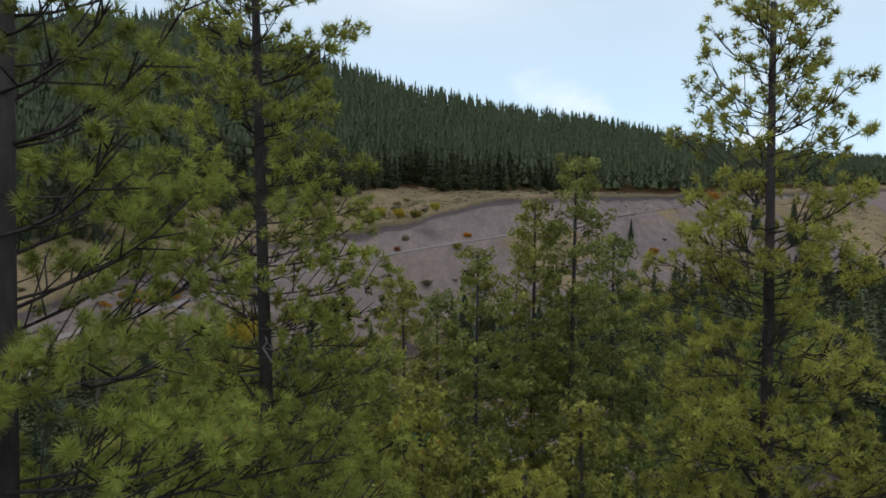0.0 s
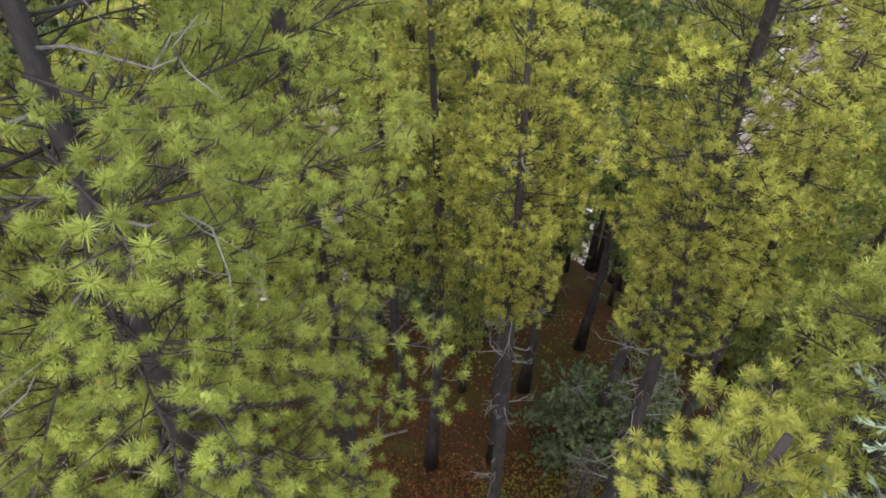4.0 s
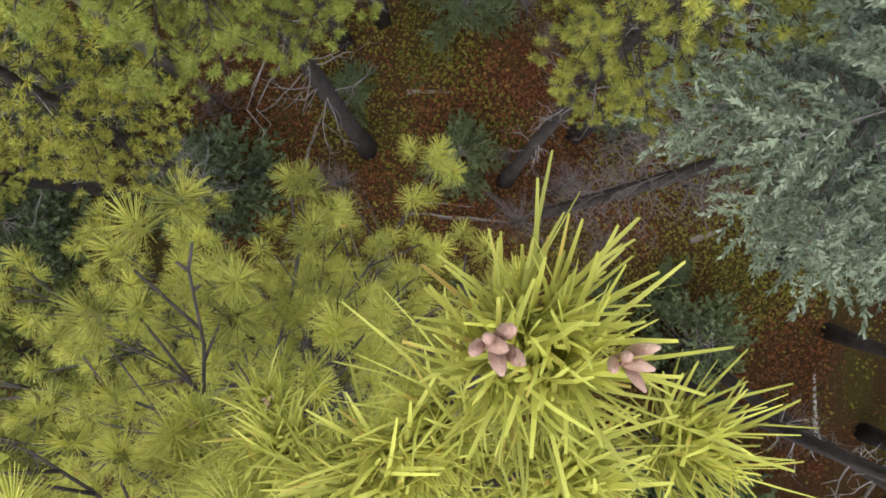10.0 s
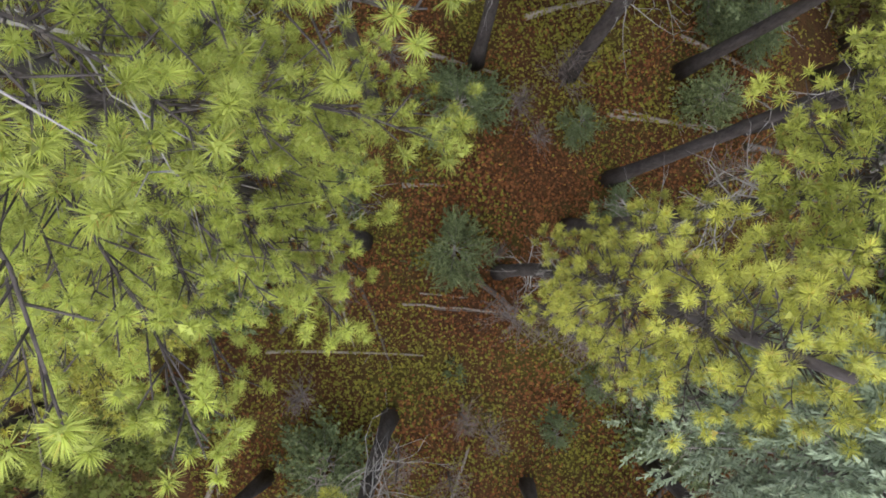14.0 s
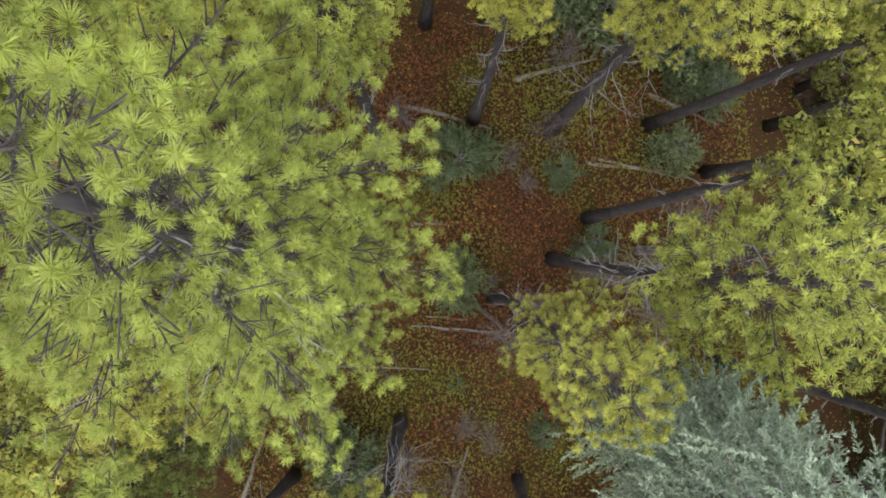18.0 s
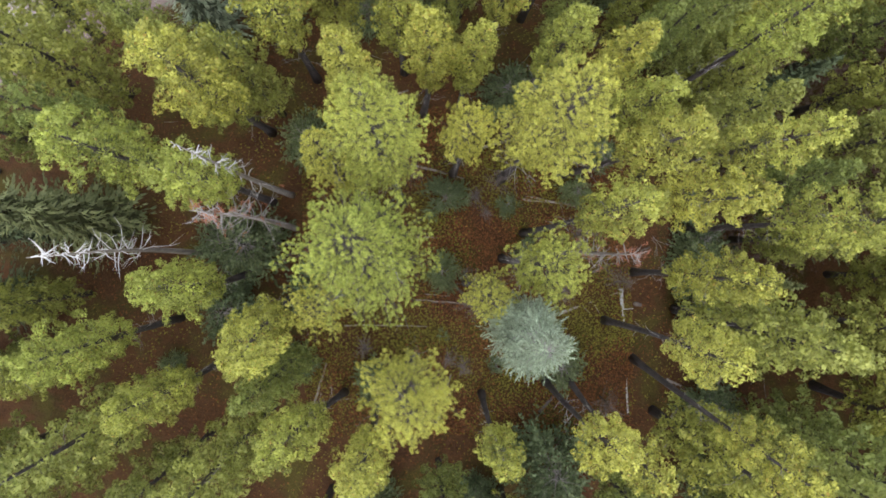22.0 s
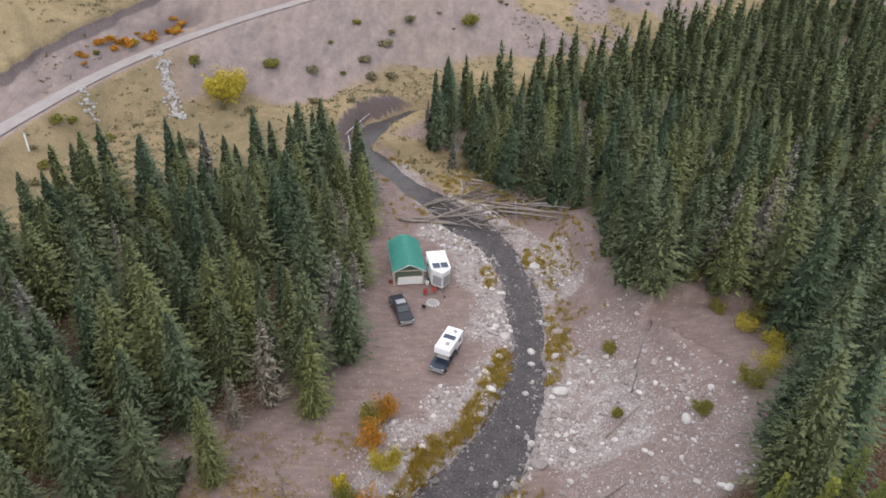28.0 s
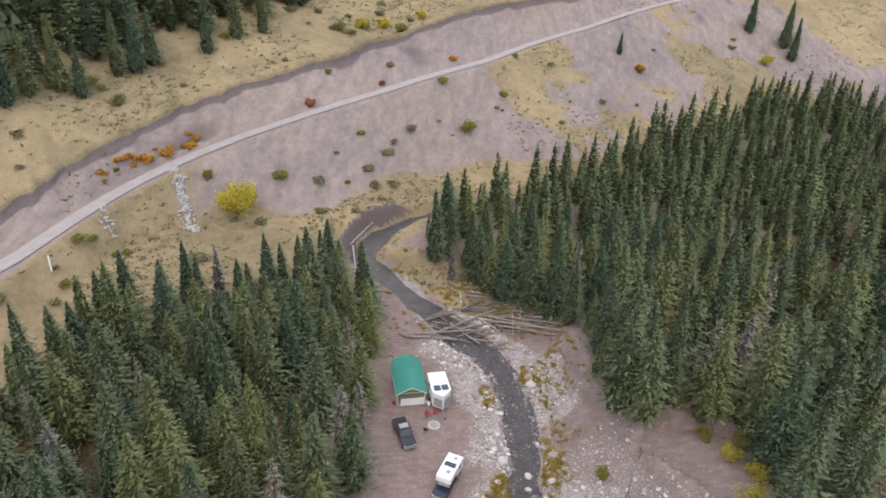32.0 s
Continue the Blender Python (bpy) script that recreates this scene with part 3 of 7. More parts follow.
mg, nt, b = material("valley_ground", 0.95, 0.0, 0.1)
at = nt.nodes.new("ShaderNodeAttribute")
at.attribute_name = "zone"
sep = nt.nodes.new("ShaderNodeSeparateColor")
nt.links.new(at.outputs["Color"], sep.inputs[0])
n_big, n_mid, n_fine, n_grit = noise_tex(nt, 0.16, 4.0), noise_tex(nt, 0.9, 6.0), noise_tex(nt, 5.0, 6.0, 0.7), noise_tex(nt, 26.0, 4.0, 0.7)
dirt = ramp(nt, n_mid, [(0.3, (0.175, 0.112, 0.096)), (0.7, (0.285, 0.196, 0.170))])
dirt = mixc(nt, 0.3, dirt, ramp(nt, n_fine, [(0.35, (0.10, 0.072, 0.062)), (0.65, (0.31, 0.24, 0.215))]))
dirt = mixc(nt, 0.3, dirt, ramp(nt, n_grit, [(0.35, (0.12, 0.095, 0.085)), (0.65, (0.36, 0.31, 0.28))]))
vor = node(nt, "ShaderNodeTexVoronoi", Scale=5.5)
vco = nt.nodes.new("ShaderNodeTexCoord")
nt.links.new(vco.outputs["Object"], vor.inputs["Vector"])
stone = ramp(nt, vor.outputs["Color"], [(0.1, (0.20, 0.17, 0.16)), (0.6, (0.33, 0.278, 0.255)), (0.95, (0.56, 0.51, 0.475))])
stone = mixc(nt, 0.35, stone, ramp(nt, n_fine, [(0.3, (0.2, 0.17, 0.155)), (0.7, (0.5, 0.46, 0.44))]))
grass_c = ramp(nt, n_mid, [(0.25, (0.12, 0.088, 0.048)), (0.5, (0.25, 0.178, 0.098)), (0.75, (0.40, 0.295, 0.175))])
grass_c = mixc(nt, 0.55, grass_c, ramp(nt, n_fine, [(0.36, (0.055, 0.055, 0.03)), (0.62, (0.42, 0.34, 0.21))]))
litter_c = ramp(nt, n_mid, [(0.36, (0.050, 0.017, 0.010)), (0.47, (0.085, 0.034, 0.014)), (0.53, (0.060, 0.036, 0.012)), (0.62, (0.070, 0.068, 0.012))])
litter_c = mixc(nt, 0.5, litter_c, ramp(nt, n_grit, [(0.35, (0.02, 0.012, 0.009)), (0.7, (0.13, 0.075, 0.03))]))
scree_c = ramp(nt, n_mid, [(0.3, (0.215, 0.175, 0.168)), (0.7, (0.33, 0.28, 0.265))])
scree_c = mixc(nt, 0.3, scree_c, ramp(nt, n_big, [(0.35, (0.2, 0.16, 0.165)), (0.65, (0.37, 0.31, 0.275))]))
n_huge = noise_tex(nt, 0.045, 5.0, 0.65)
sf_map = nt.nodes.new("ShaderNodeMapping")
sf_map.inputs["Rotation"].default_value = (0, 0, radians(12))
sf_map.inputs["Scale"].default_value = (0.5, 0.09, 0.5)
st_far = node(nt, "ShaderNodeTexNoise", Scale=1.0, Detail=6.0, Roughness=0.7)
nt.links.new(vco.outputs["Object"], sf_map.inputs["Vector"])
nt.links.new(sf_map.outputs[0], st_far.inputs["Vector"])
scree_c = mixc(nt, 0.5, scree_c, ramp(nt, n_huge, [(0.36, (0.14, 0.108, 0.104)), (0.5, (0.29, 0.24, 0.218)), (0.62, (0.38, 0.30, 0.235))]))
scree_c = mixc(nt, 0.35, scree_c, ramp(nt, n_mid, [(0.36, (0.11, 0.085, 0.082)), (0.6, (0.39, 0.33, 0.305))]))
grass_c = mixc(nt, 0.3, grass_c, ramp(nt, noise_tex(nt, 0.34, 6.0, 0.72), [(0.38, (0.085, 0.080, 0.042)), (0.5, (0.27, 0.20, 0.11)), (0.62, (0.44, 0.33, 0.19))]))
grass_c = mixc(nt, 0.4, grass_c, ramp(nt, n_huge, [(0.36, (0.12, 0.10, 0.055)), (0.5, (0.26, 0.19, 0.105)), (0.62, (0.40, 0.29, 0.16))]))
scree_c = mixc(nt, 0.45, scree_c, ramp(nt, st_far.outputs['Fac'], [(0.36, (0.07, 0.055, 0.058)), (0.50, (0.22, 0.18, 0.172)), (0.64, (0.44, 0.37, 0.32))]))
scree_c = mixc(nt, 0.3, scree_c, ramp(nt, n_fine, [(0.35, (0.13, 0.105, 0.10)), (0.65, (0.38, 0.33, 0.31))]))
scree_c = mixc(nt, 0.22, mixc(nt, 1.0, scree_c, ramp(nt, n_huge, [(0.3, (0.78, 0.71, 0.71)), (0.5, (0.95, 0.85, 0.79)), (0.7, (0.90, 0.80, 0.69))]), 'MULTIPLY'), ramp(nt, n_grit, [(0.3, (0.12, 0.1, 0.1)), (0.7, (0.45, 0.4, 0.38))]))


def fuzzy(sock, amount=0.45):
    s = math_node(nt, "ADD", sock, math_node(nt, "MULTIPLY", math_node(nt, "SUBTRACT", n_fine, 0.5), amount * 2))
    mr = node(nt, "ShaderNodeMapRange", From_Min=0.3, From_Max=0.7)
    nt.links.new(s, mr.inputs["Value"])
    return mr.outputs[0]


vor2 = node(nt, "ShaderNodeTexVoronoi", Scale=2.6)
nt.links.new(vco.outputs["Object"], vor2.inputs["Vector"])
st_map = nt.nodes.new("ShaderNodeMapping")
st_map.inputs["Rotation"].default_value = (0, 0, radians(-38))
st_map.inputs["Scale"].default_value = (0.4, 1.3, 0.6)
st_n = node(nt, "ShaderNodeTexNoise", Scale=1.6, Detail=5.0, Roughness=0.65)
nt.links.new(vco.outputs["Object"], st_map.inputs["Vector"])
nt.links.new(st_map.outputs[0], st_n.inputs["Vector"])
dirt = mixc(nt, 0.24, dirt, ramp(nt, st_n.outputs["Fac"], [(0.36, (0.085, 0.058, 0.050)), (0.52, (0.22, 0.155, 0.136)), (0.66, (0.36, 0.28, 0.25))]))
fleck = ramp(nt, vor2.outputs["Distance"], [(0.10, (1, 1, 1)), (0.17, (0, 0, 0))])
dirt = mixc(nt, math_node(nt, "MULTIPLY", fleck, math_node(nt, "GREATER_THAN", n_mid, 0.47)), dirt, (0.5, 0.455, 0.43))
col = mixc(nt, fuzzy(at.outputs["Alpha"], 1.0), dirt, scree_c)
at2 = nt.nodes.new("ShaderNodeAttribute")
at2.attribute_name = "soil"
col = mixc(nt, math_node(nt, "MULTIPLY", fuzzy(at2.outputs["Fac"], 0.5), 0.8), col, ramp(nt, n_fine, [(0.3, (0.060, 0.046, 0.046)), (0.7, (0.16, 0.125, 0.12))]))
col = mixc(nt, fuzzy(sep.outputs[1], 1.0), col, grass_c)
col = mixc(nt, math_node(nt, 'MULTIPLY', fuzzy(sep.outputs[0], 1.1), ramp(nt, noise_tex(nt, 0.55, 6.0, 0.7), [(0.40, (0.25, 0.25, 0.25)), (0.56, (1, 1, 1))])), col, stone)
col = mixc(nt, fuzzy(sep.outputs[2], 0.7), col, litter_c)
nt.links.new(col, b.inputs["Base Color"])
bump(nt, b, n_fine, 0.7, 0.12)
me.materials.append(mg)
ground = tagged(new("ground", me), "valley ground of gravel, dry grass and needle litter", "ground", kind="structure")


def ribbon(line, halves, z_of, name, mat, step=1.0, across=5):
    """A strip of ground or water along a line."""
    pts, hw = [], []
    for i in range(len(line) - 1):
        n = max(1, int(np.hypot(*(line[i + 1] - line[i])) / step))
        for k in range(n):
            pts.append(line[i] + (line[i + 1] - line[i]) * k / n)
            hw.append(halves[i] + (halves[i + 1] - halves[i]) * k / n)
    pts = np.array(pts)
    for _ in range(3):
        pts[1:-1] = (pts[:-2] + 2 * pts[1:-1] + pts[2:]) / 4
    t = np.gradient(pts, axis=0)
    t /= np.linalg.norm(t, axis=1, keepdims=True)
    nrm = np.stack([t[:, 1], -t[:, 0]], 1)
    v, f = [], []
    for i, p in enumerate(pts):
        for j in range(across):
            q = p + nrm[i] * hw[i] * (2 * j / (across - 1) - 1)
            v.append((q[0], q[1], z_of(q[0], q[1], i)))
    for i in range(len(pts) - 1):
        for j in range(across - 1):
            k = i * across + j
            f.append((k, k + across, k + across + 1, k + 1))
    return new(name, mesh_of(name, v, f, mat, True))


mw, nt, b = material("stream_water", 0.12, 0.0, 0.16)
wfine = noise_tex(nt, 6.0, 5.0)
nt.links.new(mixc(nt, 0.45, ramp(nt, noise_tex(nt, 0.7, 5.0), [(0.3, (0.030, 0.026, 0.028)), (0.7, (0.105, 0.090, 0.088))]), ramp(nt, noise_tex(nt, 4.5, 5.0, 0.7), [(0.35, (0.02, 0.018, 0.019)), (0.55, (0.09, 0.08, 0.078)), (0.72, (0.30, 0.275, 0.26))])), b.inputs["Base Color"])
bump(nt, b, wfine, 0.5, 0.05)
b.inputs["Roughness"].default_value = 0.3
tagged(ribbon(RIVER, RIVER_W + 1.2, lambda x, y, i: -0.22, "water", mw, 1.2), "shallow dark stream over a stony bed", "stream", kind="structure")

mr_, nt, b = material("gravel_road", 0.95, 0.0, 0.1)
nt.links.new(mixc(nt, 0.4, ramp(nt, noise_tex(nt, 0.7, 4.0), [(0.3, (0.24, 0.205, 0.19)), (0.7, (0.34, 0.30, 0.28))]),
                  ramp(nt, noise_tex(nt, 12.0, 4.0), [(0.3, (0.25, 0.21, 0.2)), (0.7, (0.52, 0.47, 0.44))])), b.inputs["Base Color"])
road_az = np.radians(np.arange(-46, 46, 1.0))
road_line = np.stack([np.interp(np.degrees(road_az), AZ, ROAD_R) * np.sin(road_az), np.interp(np.degrees(road_az), AZ, ROAD_R) * np.cos(road_az)], 1)


def road_height(x, y, i):
    return float(np.interp(math.degrees(math.atan2(x, y)), AZ, ROAD_Z)) + 0.02


tagged(ribbon(road_line, np.full(len(road_line), 1.4), road_height, "road", mr_, 1.5), "pale gravel road across the valley side", "road", kind="structure")


# ---- trees ----
def stem_path(rng, height, lean, bow, n=9):
    """A trunk's line from the ground to the top, which stands lean (x, y) away from the base."""
    t = np.linspace(0, 1, n)
    wob = rng.normal(size=2) * bow
    return np.stack([lean[0] * t + wob[0] * np.sin(math.pi * t), lean[1] * t + wob[1] * np.sin(math.pi * t), height * t], 1)


def stem_at(path, h):
    return np.array([np.interp(h, path[:, 2], path[:, k]) for k in (0, 1)] + [h])


def bent_needles(rng, tip, axis, count, length, width):
    """One shoot seen from a hand's width away: flat needles in four curved steps, blunt at the end. Gives triangles and tones."""
    ax = unit(np.asarray(axis, float))
    along = rng.random((count, 1)) ** 0.7
    side = unit(np.cross(ax, rng.normal(size=(count, 3))))
    ang = np.radians(4 + 70 * along + 10 * rng.normal(size=(count, 1)))
    d = unit(ax * np.cos(ang) + side * np.sin(ang))
    curl = unit(ax - d * (d @ ax)[:, None] + 0.8 * rng.normal(size=(count, 3))) * rng.uniform(0.3, 1.15, (count, 1))
    o = tip - ax * along * length * 1.2 + side * 0.008
    ln = length * rng.uniform(0.72, 1.12, (count, 1))
    w = unit(np.cross(d, side + 0.6 * ax + 0.4 * rng.normal(size=(count, 3)))) * width
    rows, wide = [], (0.8, 1.0, 1.0, 0.95, 0.5)
    for k in range(5):
        u = k / 4
        p = o + (d * u + curl * u * u) * ln
        rows.append((p - w * wide[k], p + w * wide[k]))
    tri, tone = [], []
    # painted shade darkens needles down the shoot; each one pales towards its tip
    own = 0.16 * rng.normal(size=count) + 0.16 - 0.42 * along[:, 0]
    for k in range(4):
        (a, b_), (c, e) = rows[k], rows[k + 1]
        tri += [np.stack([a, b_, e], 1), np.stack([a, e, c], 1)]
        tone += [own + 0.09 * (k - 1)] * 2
    return np.concatenate(tri), np.concatenate(tone)


def pine_meshes(seed, height, crown, radius, lean=(0, 0), count=40, length=0.055, width=0.0016, whorl=0.2, girth=0.11, needle_mat=None, fine=True, dead=14, extra=(), cone=False, gap=0.105):
    """Trunk, limbs, dead twigs and needle tufts of one pine. crown: how far down from the top the needles reach. Limbs stand in loose whorls and turn up;
    side twigs leave their outer part, and each twig ends in a brush of needles. gap: metres between twigs."""
    rng = np.random.default_rng(seed)
    path = stem_path(rng, height, lean, 0.06)
    trunk = Pile()
    trunk.add(tube(path, girth * (1 - 0.86 * np.linspace(0, 1, len(path)) ** 0.9) * np.where(np.arange(len(path)) == 0, 1.3, 1), 9))
    limbs, twigs = Pile(), Pile()
    up = np.array([0, 0, 1.0])
    tips, axes, lift = [path[-1] + (0, 0, 0.04)], [(0.05, 0.02, 1.0)], [0.1]
    close, close_tone = [], []
    for j, ex in enumerate(extra):
        ex = np.array(ex)
        foot = stem_at(path, height - 0.45)
        ax = unit(unit(ex - foot) + 1.4 * up)
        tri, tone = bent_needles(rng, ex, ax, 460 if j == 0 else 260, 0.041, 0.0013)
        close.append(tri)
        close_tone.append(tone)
        # the two tufts below each tip get a darker tone
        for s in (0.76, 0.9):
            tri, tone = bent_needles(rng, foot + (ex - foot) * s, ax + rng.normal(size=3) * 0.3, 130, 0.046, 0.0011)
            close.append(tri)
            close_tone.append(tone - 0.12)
        for s in (0.3, 0.42, 0.54, 0.64, 0.74, 0.84):
            tips.append(foot + (ex - foot) * s + rng.normal(size=3) * 0.03)
            axes.append(ax + rng.normal(size=3) * 0.35)
            lift.append(0.0)
        limbs.add(tube([foot, foot * 0.4 + ex * 0.6 - ax * 0.03, ex - ax * 0.05], [0.005, 0.004, 0.003], 6))
    for k in range(9):  # short shoots round the leader
        w = 2.39996 * k
        d = unit(np.array([math.cos(w), math.sin(w), 0.9 + 0.1 * k % 1]))
        tips.append(stem_at(path, height - 0.05 - 0.05 * k) + d * (0.07 + 0.012 * k))
        axes.append(d + 0.5 * up)
        lift.append(0.08)
    levels = int(crown / whorl)
    for i in range(levels):
        for k in range(5):
            q = min(max((i + 0.5 + 0.45 * rng.normal()) / levels, 0.015), 1)
            env = radius * min(1.0, 0.22 + 1.7 * q ** 0.8) * (1.0 if q < 0.62 else 1.0 - 0.6 * (q - 0.62) / 0.38)
            if cone:
                env = radius * min(1.0, 0.13 + 1.3 * q ** 0.85) * (1.0 if q < 0.85 else 0.8)
            w = 6.283 * (k + 0.6 * rng.random()) / 5 + 1.9 * i
            out = np.array([math.cos(w), math.sin(w), 0.0])
            lat = np.array([-out[1], out[0], 0.0])
            ln = max(0.08, env * rng.uniform(0.5, 1.05))
            rise = np.interp(q, [0, 0.3, 1], [0.75, 0.24, -0.06]) + 0.12 * rng.normal()
            base = stem_at(path, max(0.2, height - crown * q - 0.3 * ln))
            s = np.linspace(0, 1, 5)[:, None]
            arm = base + out * ln * s + up * ln * rise * (0.35 * s + 0.65 * s ** 2.2) + lat * 0.08 * ln * np.sin(3 * s + w)
            step = 1 if fine else 2
            limbs.add(tube(arm[::step], np.linspace(0.009, 0.003, 5)[::step] * (0.35 + 0.6 * ln), 4 if fine else 3))
            tone_b = 0.12 * rng.normal()
            bare = 0.0 if ln < 0.3 else rng.uniform(0.08, 0.3)
            n = max(2, int(ln * (1 - bare) / gap * 1.9))
            for j in range(n + 2):
                p = 1 - (1 - bare) * max(0, j - 1.5) / n
                o = np.array([np.interp(p, s[:, 0], arm[:, c]) for c in range(3)])
                sgn = (0.0, 0.95, -0.95, 0.35, -0.35)[j % 5] if j else 0.0
                ahead = 0.75 if j else 1.2
                dr = unit(out * ahead + lat * (sgn + 0.25 * rng.normal()) + up * (0.3 + rise * 0.35 + 0.45 * rng.normal() + (0.4 if abs(sgn) < 0.5 and j else 0)))
                lb = (0.07 if j < 3 else 0.08 + 0.34 * ln * (1 - p) + 0.05 * rng.random()) * rng.uniform(0.8, 1.25)
                end = o + dr * lb
                tips.append(end)
                axes.append(dr + up * 0.55 + rng.normal(size=3) * 0.16)
                lift.append(tone_b)
                if fine:
                    limbs.add(tube([o, end - dr * 0.04], [0.0035, 0.0025], 3))
                if lb > 0.2:
                    side = 1 if j % 2 else -1
                    tips.append(o + dr * lb * 0.55 + (lat * side * 0.6 + up * 0.5 + out * 0.2) * 0.11)
                    axes.append(dr + up * 0.7 + lat * side * 0.5 + rng.normal(size=3) * 0.16)
                    lift.append(tone_b - 0.05)
    tips, axes, lift = np.array(tips), np.array(axes), np.array(lift)
    tips = tips + rng.normal(size=tips.shape) * 0.015
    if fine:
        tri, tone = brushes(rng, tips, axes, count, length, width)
        # dark hearts: the shade inside each tuft is put into its tone
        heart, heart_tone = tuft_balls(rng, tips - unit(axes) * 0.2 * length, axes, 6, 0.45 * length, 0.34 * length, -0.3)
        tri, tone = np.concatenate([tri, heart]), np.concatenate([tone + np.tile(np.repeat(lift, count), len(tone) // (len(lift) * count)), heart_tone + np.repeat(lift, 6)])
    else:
        # coarse tufts in the default needles are toned darker, for shade between needles
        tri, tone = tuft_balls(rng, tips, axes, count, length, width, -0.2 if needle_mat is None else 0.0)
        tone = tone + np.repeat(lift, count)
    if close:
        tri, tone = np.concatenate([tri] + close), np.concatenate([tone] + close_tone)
    # bare grey twigs, some among the needles, more under the crown
    for k in range(dead):
        hh = (height - crown) * (0.45 + 0.55 * rng.random()) + (0.8 * crown * rng.random() if k % 3 else 0)
        w = rng.random() * 6.28
        pts = [stem_at(path, hh)]
        out = np.array([math.cos(w), math.sin(w), -0.15 + 0.4 * rng.random()])
        ln = (0.2 + 0.5 * rng.random()) * (radius + 0.1)
        for _ in range(4):
            out = unit(out + rng.normal(size=3) * 0.28)
            pts.append(pts[-1] + out * ln / 4)
        twigs.add(tube(pts, [0.008, 0.006, 0.005, 0.0035, 0.0015], 4))
        for _ in range(4):
            m = pts[1 + rng.integers(0, 4)]
            e1 = m + (out + rng.normal(size=3) * 0.7) * ln * 0.16
            twigs.add(tube([m, e1, e1 + (out + rng.normal(size=3) * 0.8) * ln * 0.13], [0.0035, 0.0025, 0.001], 3))
    return (trunk.mesh("trunk", M_BARK), limbs.mesh("branchwood", M_BARK), twigs.mesh("deadwood", M_TWIG), soup("crown", tri, needle_mat or M_PINE, tone))


def spruce_meshes(seed, height, radius, bare=0.08, levels=26, arms=9, bits=7, size=0.5, mat=None, girth=0.16, droop=0.25, wide=0.5):
    """Trunk and crown of a spruce: tiers of drooping sprays, each of a few ragged blades."""
    rng = np.random.default_rng(seed)
    path = stem_path(rng, height, (0, 0), height * 0.006)
    trunk = Pile()
    trunk.add(tube(path, girth * (1 - 0.95 * np.linspace(0, 1, len(path))) + 0.006, 6))
    tris, dark = [], []
    up = np.array([0, 0, 1.0])
    for i in range(levels):
        q = ((i + 0.6 * rng.random()) / levels) ** 0.9
        h = height * (1 - q * (1 - bare))
        reach = radius * (0.06 + 0.94 * q ** 0.75) * (0.82 + 0.3 * rng.random()) * (1.0 if q < 0.9 else 0.75)
        base = stem_at(path, h)
        # dark sheets inside each tier paint in the shade of the crown
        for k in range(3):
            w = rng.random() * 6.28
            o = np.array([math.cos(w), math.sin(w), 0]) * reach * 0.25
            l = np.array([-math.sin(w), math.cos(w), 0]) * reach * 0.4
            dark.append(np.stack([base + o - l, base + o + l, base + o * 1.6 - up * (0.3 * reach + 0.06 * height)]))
        n = max(4, int(arms * (0.45 + 0.65 * q)))
        for k in range(n):
            w = 6.283 * (k + rng.random() * 0.8) / n + i
            ln = reach * (0.5 + 0.65 * rng.random())
            out = np.array([math.cos(w), math.sin(w), 0])
            lat = np.array([-out[1], out[0], 0])
            fall = droop * (0.3 + q) + 0.1 * rng.normal()
            s = np.sort(rng.random(bits))[:, None] * 0.85 + 0.12
            o = base + out * ln * s - up * ln * fall * (s ** 1.3) + up * ln * 0.18 * s ** 3
            sg = np.where(np.arange(bits) % 2, 1, -1)[:, None]
            lens = size * ln ** 0.5 * (0.5 + 0.6 * rng.random((bits, 1))) * (1.15 - 0.6 * s)
            tip = o + (out * 0.75 + lat * sg * (0.75 * (1.1 - s)) - up * (0.02 + 0.25 * rng.random((bits, 1)))) * lens
            wv = (lat * 0.45 - out * sg * 0.4 + up * (0.3 + 0.25 * rng.random((bits, 1)))) * lens * wide * 0.55
            tris.append(np.stack([o - wv, o + wv, tip], 1))
    tip = path[-1]
    for k in range(5):
        w = 1.26 * k
        d = np.array([math.cos(w), math.sin(w), 0]) * 0.03 * height ** 0.5
        tris.append(np.array([[tip - d - up * 0.05 * height, tip + d - up * 0.05 * height, tip + up * 0.02 * height]]))
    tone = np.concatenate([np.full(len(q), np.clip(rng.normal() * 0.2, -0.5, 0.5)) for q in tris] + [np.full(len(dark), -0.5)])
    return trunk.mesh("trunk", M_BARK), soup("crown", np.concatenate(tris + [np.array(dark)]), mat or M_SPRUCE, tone)


